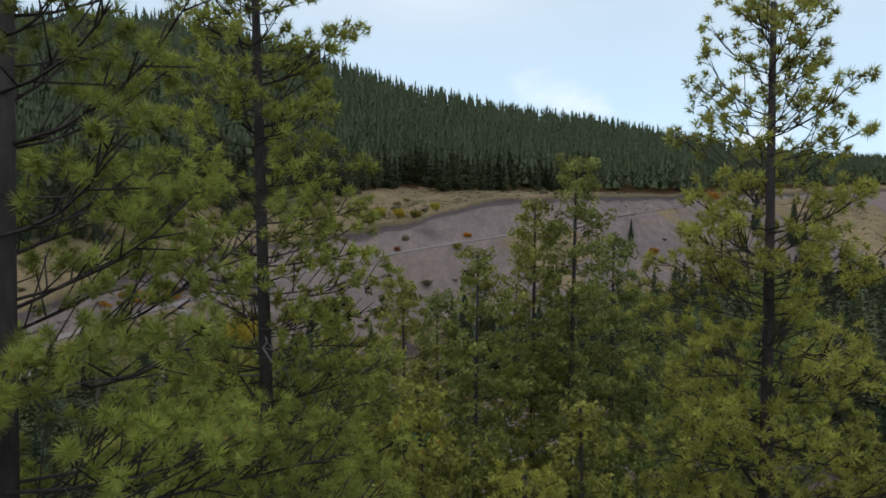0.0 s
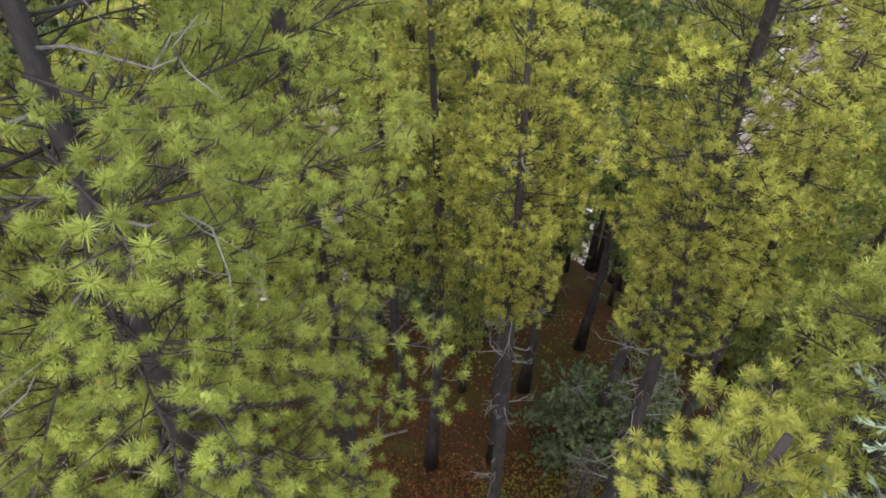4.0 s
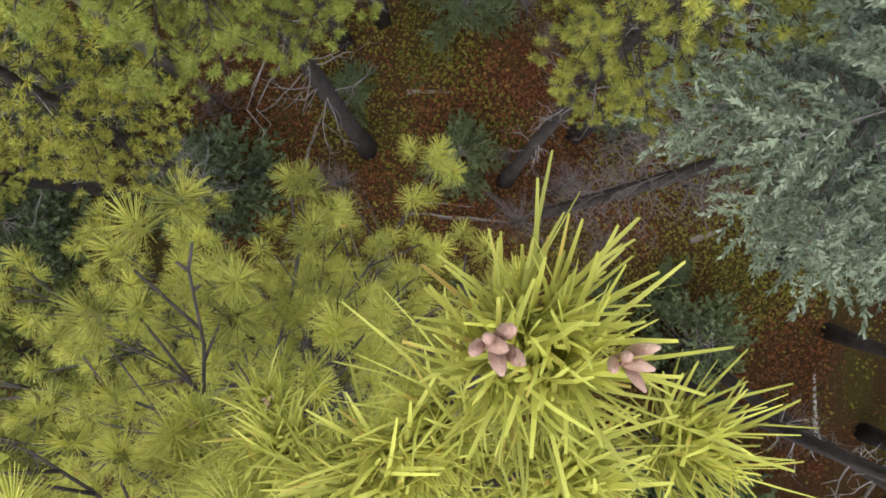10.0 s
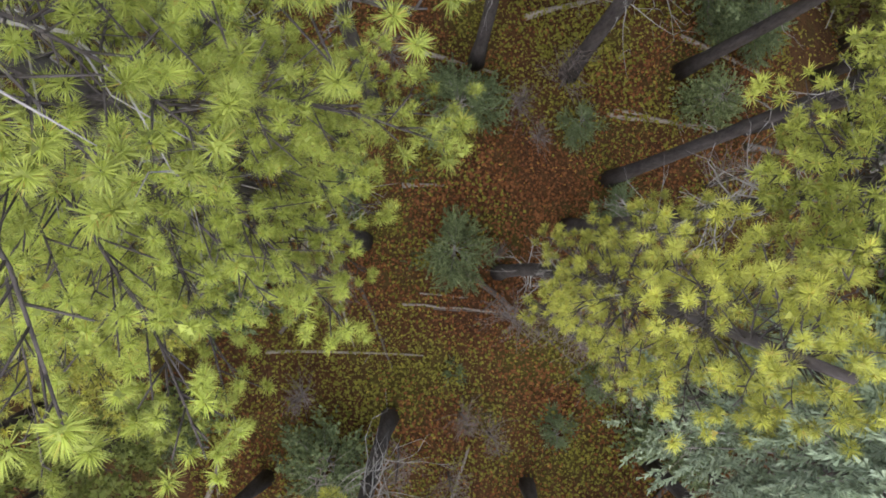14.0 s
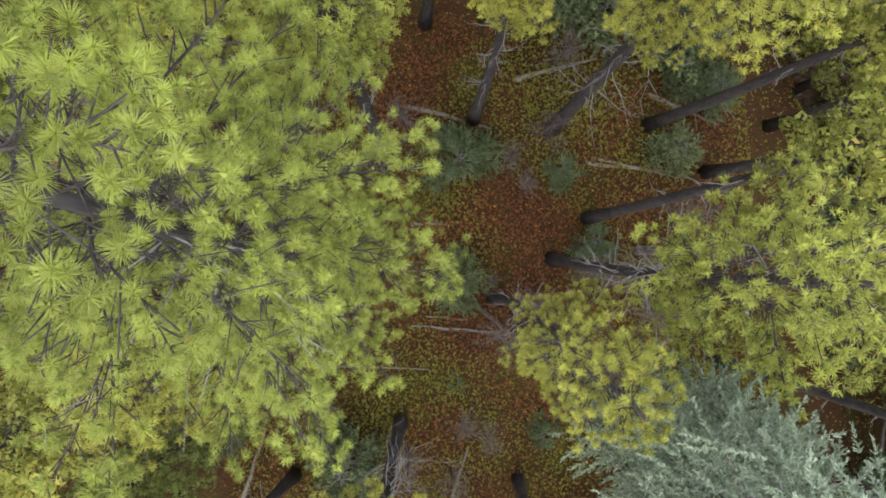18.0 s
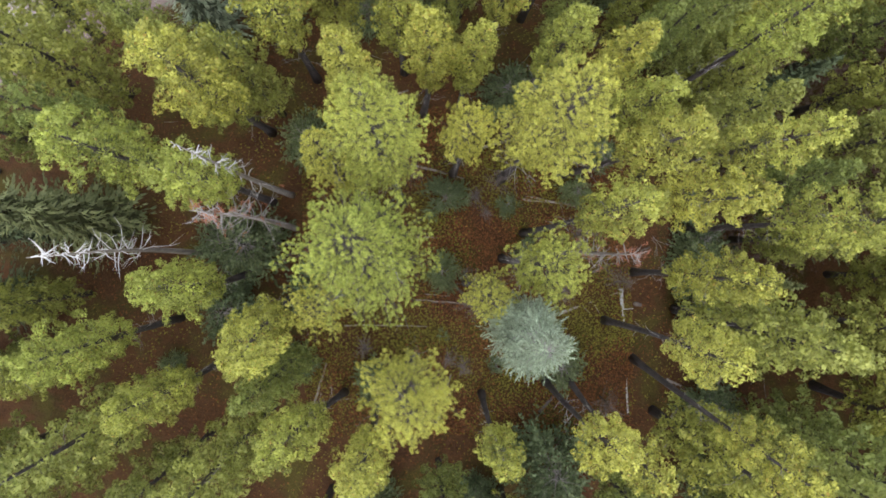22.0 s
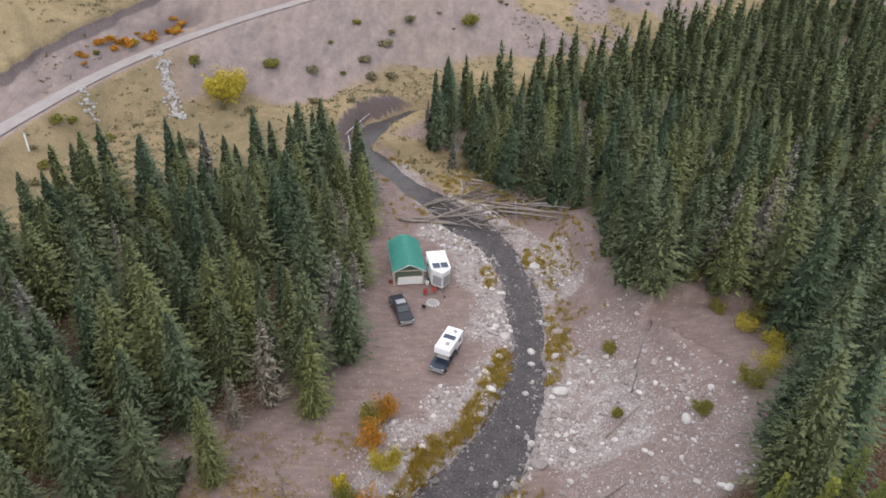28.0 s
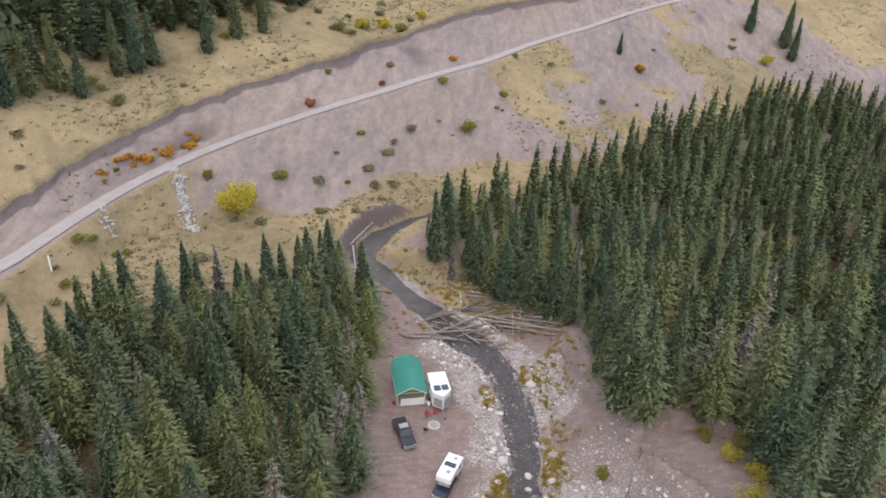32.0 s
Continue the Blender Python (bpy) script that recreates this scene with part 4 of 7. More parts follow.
def fine_spruce_meshes(seed, height, crown, radius, mat, shoots=15, count=26, girth=0.09, length=0.034, width=0.0075):
    """A spruce seen from close by: boughs with side shoots, each clad in short needles."""
    rng = np.random.default_rng(seed)
    path = stem_path(rng, height, (0, 0), 0.04)
    trunk, limbs = Pile(), Pile()
    trunk.add(tube(path, girth * (1 - 0.93 * np.linspace(0, 1, len(path))), 8))
    tips, axes = [path[-1]], [(0, 0, 1.0)]
    h = height
    while h > height - crown:
        h -= 0.12 + 0.10 * rng.random()
        q = min(1, (height - h) / crown)
        reach = radius * (0.25 + 0.75 * min(1, q * 1.6) ** 0.7)
        base = stem_at(path, h)
        for k in range(7):
            w = rng.random() * 6.28
            ln = reach * (0.6 + 0.45 * rng.random())
            out = np.array([math.cos(w), math.sin(w), 0])
            lat = np.array([-out[1], out[0], 0])
            s = np.linspace(0, 1, 4)[:, None]
            arm = base + out * ln * s + np.array([0, 0, 1.0]) * ln * (0.12 * s - 0.3 * q * s + 0.2 * s ** 3)
            limbs.add(tube(arm, np.linspace(0.008, 0.002, 4), 3))
            n_sub = max(2, int(shoots * ln / radius * 1.3))
            for j in range(n_sub):
                p = 1 - 0.75 * j / n_sub
                o = np.array([np.interp(p, s[:, 0], arm[:, c]) for c in range(3)])
                sgn = 1 if j % 2 else -1
                dr = unit(out * 0.8 + lat * sgn * (0 if j == 0 else 0.75) + np.array([0, 0, 0.1 * rng.normal()]))
                for m in range(1 + int(ln > 0.35)):
                    tips.append(o + dr * (0.09 + 0.10 * m + 0.04 * rng.random()) + rng.normal(size=3) * 0.012)
                    axes.append(dr + rng.normal(size=3) * 0.2)
    tri = needles(rng, np.array(tips), np.array(axes), count, length, width, 62, 0.13)
    tone = np.repeat(np.clip(rng.normal(size=len(tips)) * 0.22, -0.5, 0.5), count)
    return trunk.mesh("trunk", M_BARK), limbs.mesh("branchwood", M_TWIG), soup("crown", tri, mat, tone)


def snag_meshes(seed, height, radius, mat, red=0):
    """A dead tree: bare pale stem with crooked branches, some with a few red needles left."""
    rng = np.random.default_rng(seed)
    path = stem_path(rng, height, (0, 0), 0.1)
    trunk, limbs = Pile(), Pile()
    trunk.add(tube(path, 0.09 * (1 - 0.93 * np.linspace(0, 1, len(path))), 7))
    tips, axes = [], []
    for i in range(46):
        h = height * (0.45 + 0.54 * rng.random() ** 0.8)
        q = 1 - h / height
        w = rng.random() * 6.28
        base = stem_at(path, h)
        ln = radius * (0.3 + 1.2 * q) * (0.5 + 0.6 * rng.random())
        out = np.array([math.cos(w), math.sin(w), 0.25 * rng.normal()])
        pts = [base]
        for s in range(3):
            pts.append(pts[-1] + out * ln / 3 + rng.normal(size=3) * ln * 0.09)
        limbs.add(tube(pts, [0.012, 0.009, 0.006, 0.002], 4))
        for _ in range(3):
            a = pts[1 + rng.integers(0, 2)]
            e = a + out * ln * 0.25 + rng.normal(size=3) * ln * 0.2
            limbs.add(tube([a, e], [0.005, 0.0015], 3))
            tips.append(e)
            axes.append(rng.normal(size=3) + out)
    res = [trunk.mesh("trunk", M_LOG), limbs.mesh("branchwood", mat)]
    if red:
        tips, axes = np.array(tips), np.array(axes)
        keep = np.random.default_rng(seed + 1).random(len(tips)) < red
        res.append(soup("crown", needles(rng, tips[keep], axes[keep], 40, 0.05, 0.0025, 80, 0.12), M_RED))
    return res


def tree_thing(name, meshes, x, y, z, rz, label, group=""):
    e = thing(name, x, y, z, rz, label, "tree", group)
    for m in meshes:
        ob = part(m.name.split(".")[0], m, None, e)
        if ob.name.split(".")[0] in ("branchwood", "deadwood", "crown"):
            ob["kind"] = "stuff"
    return e


# single pines on the bench: base x, y; top x, y, z; crown depth and radius
PINES_CLOSE = [
    (-0.62, -1.10, -0.45, -0.44, 27.20, 3.4, 0.88), (-1.00, 1.40, -1.22, 2.05, 29.0, 5.6, 1.12), (0.93, 0.96, 0.86, 0.98, 26.4, 3.2, 0.46),
    (1.92, 1.62, 1.76, 1.62, 26.7, 2.2, 0.70), (1.92, 3.80, 1.72, 3.75, 28.98, 5.6, 0.90), (-0.80, 3.20, -0.92, 3.52, 29.7, 6.0, 0.70),
    (0.60, 3.95, 0.46, 3.85, 26.4, 2.8, 0.50), (-1.32, 2.90, -1.95, 3.60, 26.2, 3.2, 0.48),
]
PINES_NEAR = [
    (-3.70, 0.70, -3.00, 0.20, 26.8, 3.6, 0.80), (-4.30, 3.20, -4.05, 3.05, 27.0, 3.6, 0.80), (-4.90, 1.30, -4.70, 1.30, 26.0, 3.4, 0.80), (4.70, -0.10, 4.40, 0.10, 26.9, 2.6, 0.74),
    (3.08, -1.75, 2.55, -1.10, 27.3, 2.4, 0.62), (4.60, 3.10, 4.85, 2.60, 26.8, 3.6, 0.80), (6.00, 4.00, 6.20, 3.70, 26.5, 3.4, 0.72), (5.49, -1.15, 5.90, -2.00, 26.4, 2.8, 0.74),
    (3.60, 3.90, 3.90, 3.60, 27.0, 3.6, 0.80), (-1.60, -2.60, -1.40, -1.80, 26.2, 3.2, 0.70),
]
PINES_MORE = [
    (-2.40, -2.00, -2.70, -1.30, 26.4, 3.2, 0.70), (3.57, -1.45, 3.75, -2.10, 25.6, 2.2, 0.60), (1.33, -2.05, 1.20, -1.95, 25.0, 2.4, 0.55), (-2.90, 0.50, -2.05, 0.90, 25.6, 3.0, 0.66), (2.50, 2.30, 3.10, 2.60, 27.0, 3.2, 0.70),
    (-5.60, -1.00, -5.40, -0.80, 25.6, 3.2, 0.72), (-6.80, 0.10, -6.60, 0.10, 26.0, 3.2, 0.80), (3.80, 5.10, 3.80, 4.40, 26.0, 3.2, 0.70), (-0.20, 5.60, -0.20, 5.40, 26.4, 3.2, 0.62),
    (-1.50, 5.30, -1.50, 5.00, 26.8, 3.4, 0.62), (0.80, 5.70, 0.80, 5.45, 25.6, 3.0, 0.50), (2.30, 5.90, 2.30, 5.50, 26.2, 3.2, 0.62), (3.50, 5.80, 3.50, 5.40, 25.8, 3.0, 0.55),
]
PINES_EDGE = [
    (-4.30, 5.10, -4.30, 4.90, 26.8, 3.8, 1.04), (-5.90, 3.80, -5.90, 3.70, 26.4, 3.6, 1.04), (5.60, 1.20, 5.60, 1.20, 25.4, 3.0, 0.81), (7.60, 2.40, 7.60, 2.30, 26.4, 3.4, 0.98),
    (-0.70, 6.80, -0.70, 6.30, 25.2, 3.2, 0.67), (1.40, 7.20, 1.40, 7.00, 25.8, 3.2, 0.73), (-1.30, 9.00, -1.30, 8.75, 24.4, 3.4, 0.76), (4.30, 9.00, 4.30, 8.75, 26.8, 4.4, 0.92),
    (2.60, 8.40, 2.60, 8.30, 25.2, 3.2, 0.67), (6.60, 6.20, 6.60, 6.10, 26.6, 3.6, 0.92), (-3.10, 6.60, -3.10, 6.50, 25.6, 3.6, 0.98), (0.40, 9.40, 0.40, 9.30, 24.6, 3.4, 0.73),
]
LABEL_PINE = "lodgepole pine with yellow-green needle clumps and grey trunk"
SPOTS = []


PINES_FRONT = [
    (1.95, 10.4, 1.95, 10.3, 28.4, 6.5, 0.72), (1.40, 10.8, 1.40, 10.7, 27.8, 6.2, 0.62), (0.50, 9.9, 0.50, 9.9, 27.1, 5.6, 0.66), (-0.60, 10.5, -0.60, 10.4, 26.6, 5.4, 0.66),
    (-0.10, 12.2, -0.10, 12.2, 26.2, 6.0, 0.66), (2.80, 11.6, 2.80, 11.5, 27.2, 6.0, 0.72), (3.70, 12.6, 3.70, 12.5, 26.8, 6.0, 0.75), (-1.70, 11.2, -1.70, 11.2, 26.2, 5.2, 0.70), (-2.9, 9.4, -2.9, 9.4, 25.8, 5.0, 0.75),
    (0.60, 13.6, 0.60, 13.6, 26.4, 6.5, 0.72), (-1.30, 13.3, -1.30, 13.3, 25.6, 5.5, 0.66), (2.10, 13.9, 2.10, 13.9, 26.6, 6.5, 0.75), (3.20, 14.8, 3.20, 14.8, 25.8, 6.0, 0.72), (1.20, 15.4, 1.20, 15.4, 25.2, 6.0, 0.72),
    (4.70, 13.6, 4.70, 13.6, 26.2, 6.0, 0.75), (2.60, 16.6, 2.60, 16.6, 25.0, 6.0, 0.75), (-0.30, 15.6, -0.30, 15.6, 24.6, 5.5, 0.66), (5.60, 11.8, 5.60, 11.8, 26.6, 6.0, 0.75),
]


def canopy(x, y):
    """The height to which the trees reach towards the edge of the bluff."""
    return 47.2 - float(np.interp(x / max(y, 0.1), [0.3, 0.48, 0.61, 0.8], [1.64, 1.47, 1.29, 1.0])) * y


def standing_pine(seed, row, detail, extra=()):
    bx, by, tx, ty, tz, crown, radius = row
    z = ground_z(bx, by) - 0.05
    if by > 9:
        tz = min(tz, max(canopy(tx, ty) - 0.3 * (seed % 4), z + 2.5))
    SPOTS.append((bx, by, radius))
    count, length, width, whorl, gap, fine = detail
    if not fine:
        crown = min(tz - z - 2.0, crown if by < 1 and bx > 1 else max(crown, 3.4 if math.hypot(bx - 0.5, by - 1.2) < 4.2 else 4.4))
        radius *= 0.72 if by < 9.3 else 1.15
    ex = [(x - bx, y - by, h - z) for x, y, h in extra]
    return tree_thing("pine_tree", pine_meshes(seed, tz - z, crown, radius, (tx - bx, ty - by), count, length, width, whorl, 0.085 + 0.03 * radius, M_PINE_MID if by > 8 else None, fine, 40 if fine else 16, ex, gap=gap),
                      bx, by, z, 0, LABEL_PINE, "pines on the bench")


TOP_SHOOTS = [(-0.058, -0.02, 27.51), (-0.30, -0.16, 26.95), (-0.44, -0.22, 26.8), (0.10, -0.36, 26.9), (-0.33, -0.36, 26.9), (0.06, -0.10, 27.37), (-0.125, -0.10, 27.42), (-0.22, -0.14, 27.23), (-0.03, -0.10, 27.43)]
for i, row in enumerate(PINES_CLOSE):
    standing_pine(100 + i, row, (150, 0.046, 0.00065, 0.17, 0.10, True) if i == 0 else ((100, 0.042, 0.0014, 0.145, 0.075, True) if i == 1 else ((100, 0.040, 0.0015, 0.17, 0.10, True) if i == 2 else (36, 0.048, 0.0036, 0.13, 0.085, True))), TOP_SHOOTS if i == 0 else ())
for i, row in enumerate(PINES_NEAR + PINES_MORE):
    standing_pine(140 + i, row, (34, 0.048, 0.0036, 0.16, 0.10, True) if math.hypot(row[2], row[3] - 1.0) < 3.1 else (18, 0.066, 0.031, 0.23, 0.13, False))
for i, row in enumerate(PINES_EDGE + PINES_FRONT):
    standing_pine(180 + i, row, (14, 0.072, 0.037, 0.25, 0.14, False) if i < 12 else (16, 0.080, 0.036, 0.22, 0.13, False))

# buds on the top shoots of the pine under the camera
lead = bpy.data.objects["pine_tree"]
rngk = np.random.default_rng(91)
for x, y, h, n_b in ((-0.083, -0.012, 27.555, 6), (-0.032, -0.020, 27.545, 5), (-0.30, -0.16, 26.965, 4), (-0.44, -0.22, 26.815, 3)):
    for k in range(n_b):
        w = 2.39996 * k
        p0 = np.array([x, y, h]) - np.array(lead.location) + np.array([math.cos(w), math.sin(w), 0]) * 0.0035 * math.sqrt(k) + (0, 0, -0.004 * k / n_b)
        tilt = np.array([0.25 * math.cos(w), 0.25 * math.sin(w), 1.0]) * rngk.uniform(0.008, 0.013)
        r0 = rngk.uniform(0.0022, 0.0034)
        pl = Pile()
        pl.add(tube([p0 - tilt, p0 - tilt * 0.3, p0 + tilt * 0.4, p0 + tilt], [r0 * 0.7, r0, r0 * 0.85, r0 * 0.3], 8))
        part("bud", pl.mesh("bud", M_BUD), None, lead, "resinous pinkish-brown bud")

# dead and blue trees between them
tree_thing("spruce_tree", fine_spruce_meshes(300, 10.7, 3.2, 0.53, M_BLUE, 15, 40, 0.09, 0.028, 0.0052), 1.40, 0.50, 17.35, 0, "blue-grey spruce with short stiff needles among the pines")
blue = bpy.data.objects["spruce_tree"]
rngb = np.random.default_rng(301)
sticks = Pile()
for k in range(210):
    w, zz = rngb.uniform(0, 6.28), rngb.uniform(2.0, 8.2)
    out = unit(np.array([math.cos(w), math.sin(w), rngb.normal() * 0.25 - 0.1])) * rngb.uniform(0.18, 0.55)
    a = np.array([0, 0, zz])
    mid = a + out * 0.55 + rngb.normal(size=3) * 0.05
    end = a + out + rngb.normal(size=3) * 0.08
    sticks.add(tube([a, mid, end], [0.005, 0.0035, 0.0012], 3))
    for _ in range(5):
        p = a + (mid - a) * rngb.uniform(0.5, 1.0) if rngb.random() < 0.4 else mid + (end - mid) * rngb.random()
        sticks.add(tube([p, p + unit(rngb.normal(size=3) + out * 2) * rngb.uniform(0.05, 0.13)], [0.0025, 0.0009], 3))
part("deadwood", sticks.mesh("deadwood", M_DULLTWIG), None, blue)["kind"] = "stuff"
SPOTS += [(1.42, 0.52, 0.8), (3.3, 1.8, 0.5), (-3.75, 2.5, 0.6), (-3.8, 3.5, 0.5), (-6.1, 1.8, 0.6), (15.4, 14.6, 0.9), (11.6, 13.5, 0.9), (13.2, 15.2, 0.5)]
tree_thing("dead_pine", snag_meshes(310, 8.2, 0.55, M_TWIG, 0.5), 3.35, 1.75, 17.35, 40, "dead pine with red-brown needles and bare twigs")
tree_thing("dead_pine", snag_meshes(311, 9.2, 0.75, M_TWIG, 0.3), -3.72, 2.48, 17.35, 0, "dead grey pine with a few red needles")
tree_thing("dead_pine", snag_meshes(312, 9.8, 0.45, M_WHITEWOOD), -3.78, 3.40, 17.35, 0, "bleached bare top of a dead pine")
tree_thing("dead_pine", pine_meshes(314, max(4.5, 21.9 - ground_z(15.4, 14.6)), 3.4, 0.75, (0.1, 0), 10, 0.09, 0.045, 0.28, needle_mat=M_RED, fine=False, dead=20, cone=True, gap=0.16), 15.4, 14.6, ground_z(15.4, 14.6) - 0.05, 0, "dead pine clad in red-brown needles")
tree_thing("spruce_tree", spruce_meshes(541, 9.4, 1.1, 0.05, 40, 11, 10, 0.26, mat=M_BLUE, wide=0.5), 11.6, 13.5, ground_z(11.6, 13.5) - 0.05, 0, "blue-grey spruce rising among green pines")
tree_thing("dead_pine", snag_meshes(313, 9.2, 0.75, M_WHITEWOOD), -6.10, 1.80, 17.35, 0, "bleached bare dead pine with crooked branches")

# young spruces on the forest floor
sap = [fine_spruce_meshes(320 + k, 1.3, 1.25, 0.55, M_SAPLING, 17, 34, 0.02, 0.036, 0.0065) for k in range(3)]
for k, (x, y, s) in enumerate([(0.3, 3.2, 1.0), (0.3, 1.3, 0.9), (2.1, 3.1, 0.6), (2.6, 1.95, 0.7), (0.3, -0.5, 0.45), (1.7, -1.3, 0.6), (-1.2, 2.1, 0.7), (2.3, -0.6, 0.6), (-0.3, 2.4, 0.4), (3.2, -0.3, 0.6), (-3.6, -1.2, 0.8), (4.6, 4.4, 0.8)]):
    e = tree_thing("spruce_sapling", sap[k % 3], x, y, 17.35, 70 * k, "small bushy grey-green spruce sapling on the forest floor", "spruce saplings")
    e.scale = (1.15 * s, 1.15 * s, 1.25 * s)

rngu = np.random.default_rng(17)
young = [fine_spruce_meshes(325 + k, 1.3, 1.25, 0.55, M_SAPLING, 8, 9, 0.02, 0.05, 0.02) for k in range(2)]
for k in range(34):
    x, y = rngu.uniform(-8.5, 10.5), rngu.uniform(-5.0, 10.5)
    if abs(x - 0.9) < 2.2 and -2.0 < y < 4.6:
        continue
    s = rngu.uniform(0.7, 2.2)
    e = tree_thing("spruce_sapling", young[k % 2], x, y, ground_z(x, y) - 0.05, 40 * k, "young bushy grey-green spruce under the pines", "spruce saplings")
    e.scale = (s * 0.85, s * 0.85, s)

# bare grey spruces and shrubs in the undergrowth
def twig_shrub_meshes(seed, height, radius):
    """A bare shrub: one thin stem and a haze of fine forked twigs."""
    rng = np.random.default_rng(seed)
    stem, fuzz = Pile(), Pile()
    path = stem_path(rng, height, (0.05, 0.05), 0.05)
    stem.add(tube(path, 0.022 * (1 - 0.9 * np.linspace(0, 1, len(path))), 6))
    for k in range(64):
        h = height * (0.12 + 0.85 * rng.random())
        w = rng.random() * 6.28
        ln = radius * (1.1 - 0.75 * h / height) * rng.uniform(0.5, 1.1)
        out = unit(np.array([math.cos(w), math.sin(w), 0.25 + 0.25 * rng.normal()]))
        a = stem_at(path, h)
        m = a + out * ln * 0.5 + rng.normal(size=3) * 0.03
        e = m + unit(out + 0.3 * rng.normal(size=3)) * ln * 0.5
        fuzz.add(tube([a, m, e], [0.005, 0.0035, 0.0012], 3))
        for _ in range(5):
            p = a + (e - a) * rng.uniform(0.3, 0.95)
            q = p + unit(out + 0.8 * rng.normal(size=3)) * ln * rng.uniform(0.15, 0.4)
            fuzz.add(tube([p, q], [0.0025, 0.001], 3))
    return stem.mesh("trunk", M_BARK), fuzz.mesh("branchwood", M_DULLTWIG)


bare = [twig_shrub_meshes(330 + k, 1.3 + 0.5 * k, 0.5 + 0.08 * k) for k in range(3)]
for k, (x, y, s) in enumerate([(-1.35, 0.78, 1.0), (-1.6, 0.85, 0.8), (1.05, 0.35, 0.9), (1.25, 3.3, 0.8), (3.4, 0.9, 1.1), (-0.5, -1.5, 0.8), (0.35, -1.0, 0.8), (0.75, -1.3, 0.7), (3.9, 2.2, 1.0), (-2.9, 1.9, 1.0), (2.2, 0.1, 0.8), (4.6, -2.2, 0.9), (-4.2, -0.6, 1.0), (1.9, 4.9, 1.0), (0.2, -1.9, 0.7),
                               (1.6, 0.75, 1.1), (2.6, 1.3, 1.0), (3.0, 1.45, 0.9), (1.5, 2.9, 0.7), (-0.6, 4.0, 0.9), (-2.0, 2.9, 0.8), (-1.9, -0.7, 0.9), (5.0, 0.9, 0.9), (1.8, 3.6, 0.8), (0.95, 1.25, 0.5)]):
    e = tree_thing("bare_shrub", bare[k % 3], x, y, ground_z(x, y) - 0.03, 50 * k, "bare grey twiggy shrub on the forest floor", "bare shrubs in the wood")
    e.scale = (s, s, s)

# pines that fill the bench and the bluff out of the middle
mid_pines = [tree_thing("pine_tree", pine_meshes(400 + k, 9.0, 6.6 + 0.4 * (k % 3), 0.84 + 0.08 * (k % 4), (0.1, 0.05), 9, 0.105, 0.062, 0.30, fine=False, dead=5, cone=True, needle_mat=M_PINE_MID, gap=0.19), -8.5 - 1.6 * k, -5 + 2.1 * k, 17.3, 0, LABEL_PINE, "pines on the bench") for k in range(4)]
rngp = np.random.default_rng(7)
for k in range(4):
    SPOTS.append((-8.5 - 1.6 * k, -5 + 2.1 * k, 0.9))


def scatter(rng, n, test, gap, spots):
    """Places in a test area, each at least gap away from the others; test gives x, y or None."""
    got = []
    for _ in range(n):
        p = test(rng)
        if p is None:
            continue
        if all((p[0] - q[0]) ** 2 + (p[1] - q[1]) ** 2 > (gap * (0.75 + 0.25 * p[2])) ** 2 for q in got) and all((p[0] - q[0]) ** 2 + (p[1] - q[1]) ** 2 > (gap * 0.75) ** 2 for q in spots):
            got.append(p)
    return got


def bench_spot(rng):
    x, y = rng.uniform(-13, 27), rng.uniform(-7, 29)
    if abs(x - 0.8) < 3.4 and -3.2 < y < 5.2:
        return None
    td, _ = curve_distance(np.array([x]), np.array([y]), TOE)
    if td[0] < np.interp(x, [-8, -2, 0, 8, 20], [13, 12, 4, 4.5, 8]):
        return None
    return x, y, rng.random()


valley_spruces = [(-1.1, 15.2, 0.85), (-7.2, 11.6, 0.6), (-2.2, 14.2, 0.7), (-13.3, 11.4, 0.55)]
for x, y, top, girth in [(-10.1, 8.5, 23.5, 1.25), (-8.5, 6.3, 24.6, 1.2), (-7.3, 7.4, 23.2, 0.9), (-4.75, 5.4, 25.8, 1.0), (-4.0, 5.6, 25.2, 0.8), (-11.6, 10.6, 21.8, 1.1)]:
    s = (top - ground_z(x, y)) / 9.0
    c = copy_thing(mid_pines[rngp.integers(0, 4)], pose(x, y, ground_z(x, y) - 0.05, 0, 0, rngp.uniform(0, 360)))
    c.scale = (girth * s, girth * s, s)
    SPOTS.append((x, y, 0.8))
for k, (x, y, top) in enumerate([(-5.6, 9.6, 23.4), (-5.7, 7.9, 24.0)]):
    tree_thing("spruce_tree", spruce_meshes(546 + k, top - ground_z(x, y), 1.25, 0.05, 40, 11, 10, 0.26, mat=M_BLUE, wide=0.5), x, y, ground_z(x, y) - 0.05, 0, "blue-grey spruce at the brow of the bluff")
    SPOTS.append((x, y, 0.8))
SPOTS += valley_spruces
for x, y, q in scatter(rngp, 11000, bench_spot, 1.9, SPOTS):
    s = rngp.uniform(0.78, 1.08)
    if y > 7:
        s = min(s, (canopy(x, y) - ground_z(x, y) - rngp.uniform(0, 1.6)) / 9.0)
        if s < 0.3:
            continue
    if rngp.random() < (0.16 if x < 1 else 0.08):
        valley_spruces.append((x, y, 0.55 * s))
        continue
    c = copy_thing(mid_pines[rngp.integers(0, 4)], pose(x, y, ground_z(x, y) - 0.05, 0, 0, rngp.uniform(0, 360)))
    g = s * (0.8 if x < 6 else 1.05)
    c.scale = (g, g, s)
    SPOTS.append((x, y, 0.8))

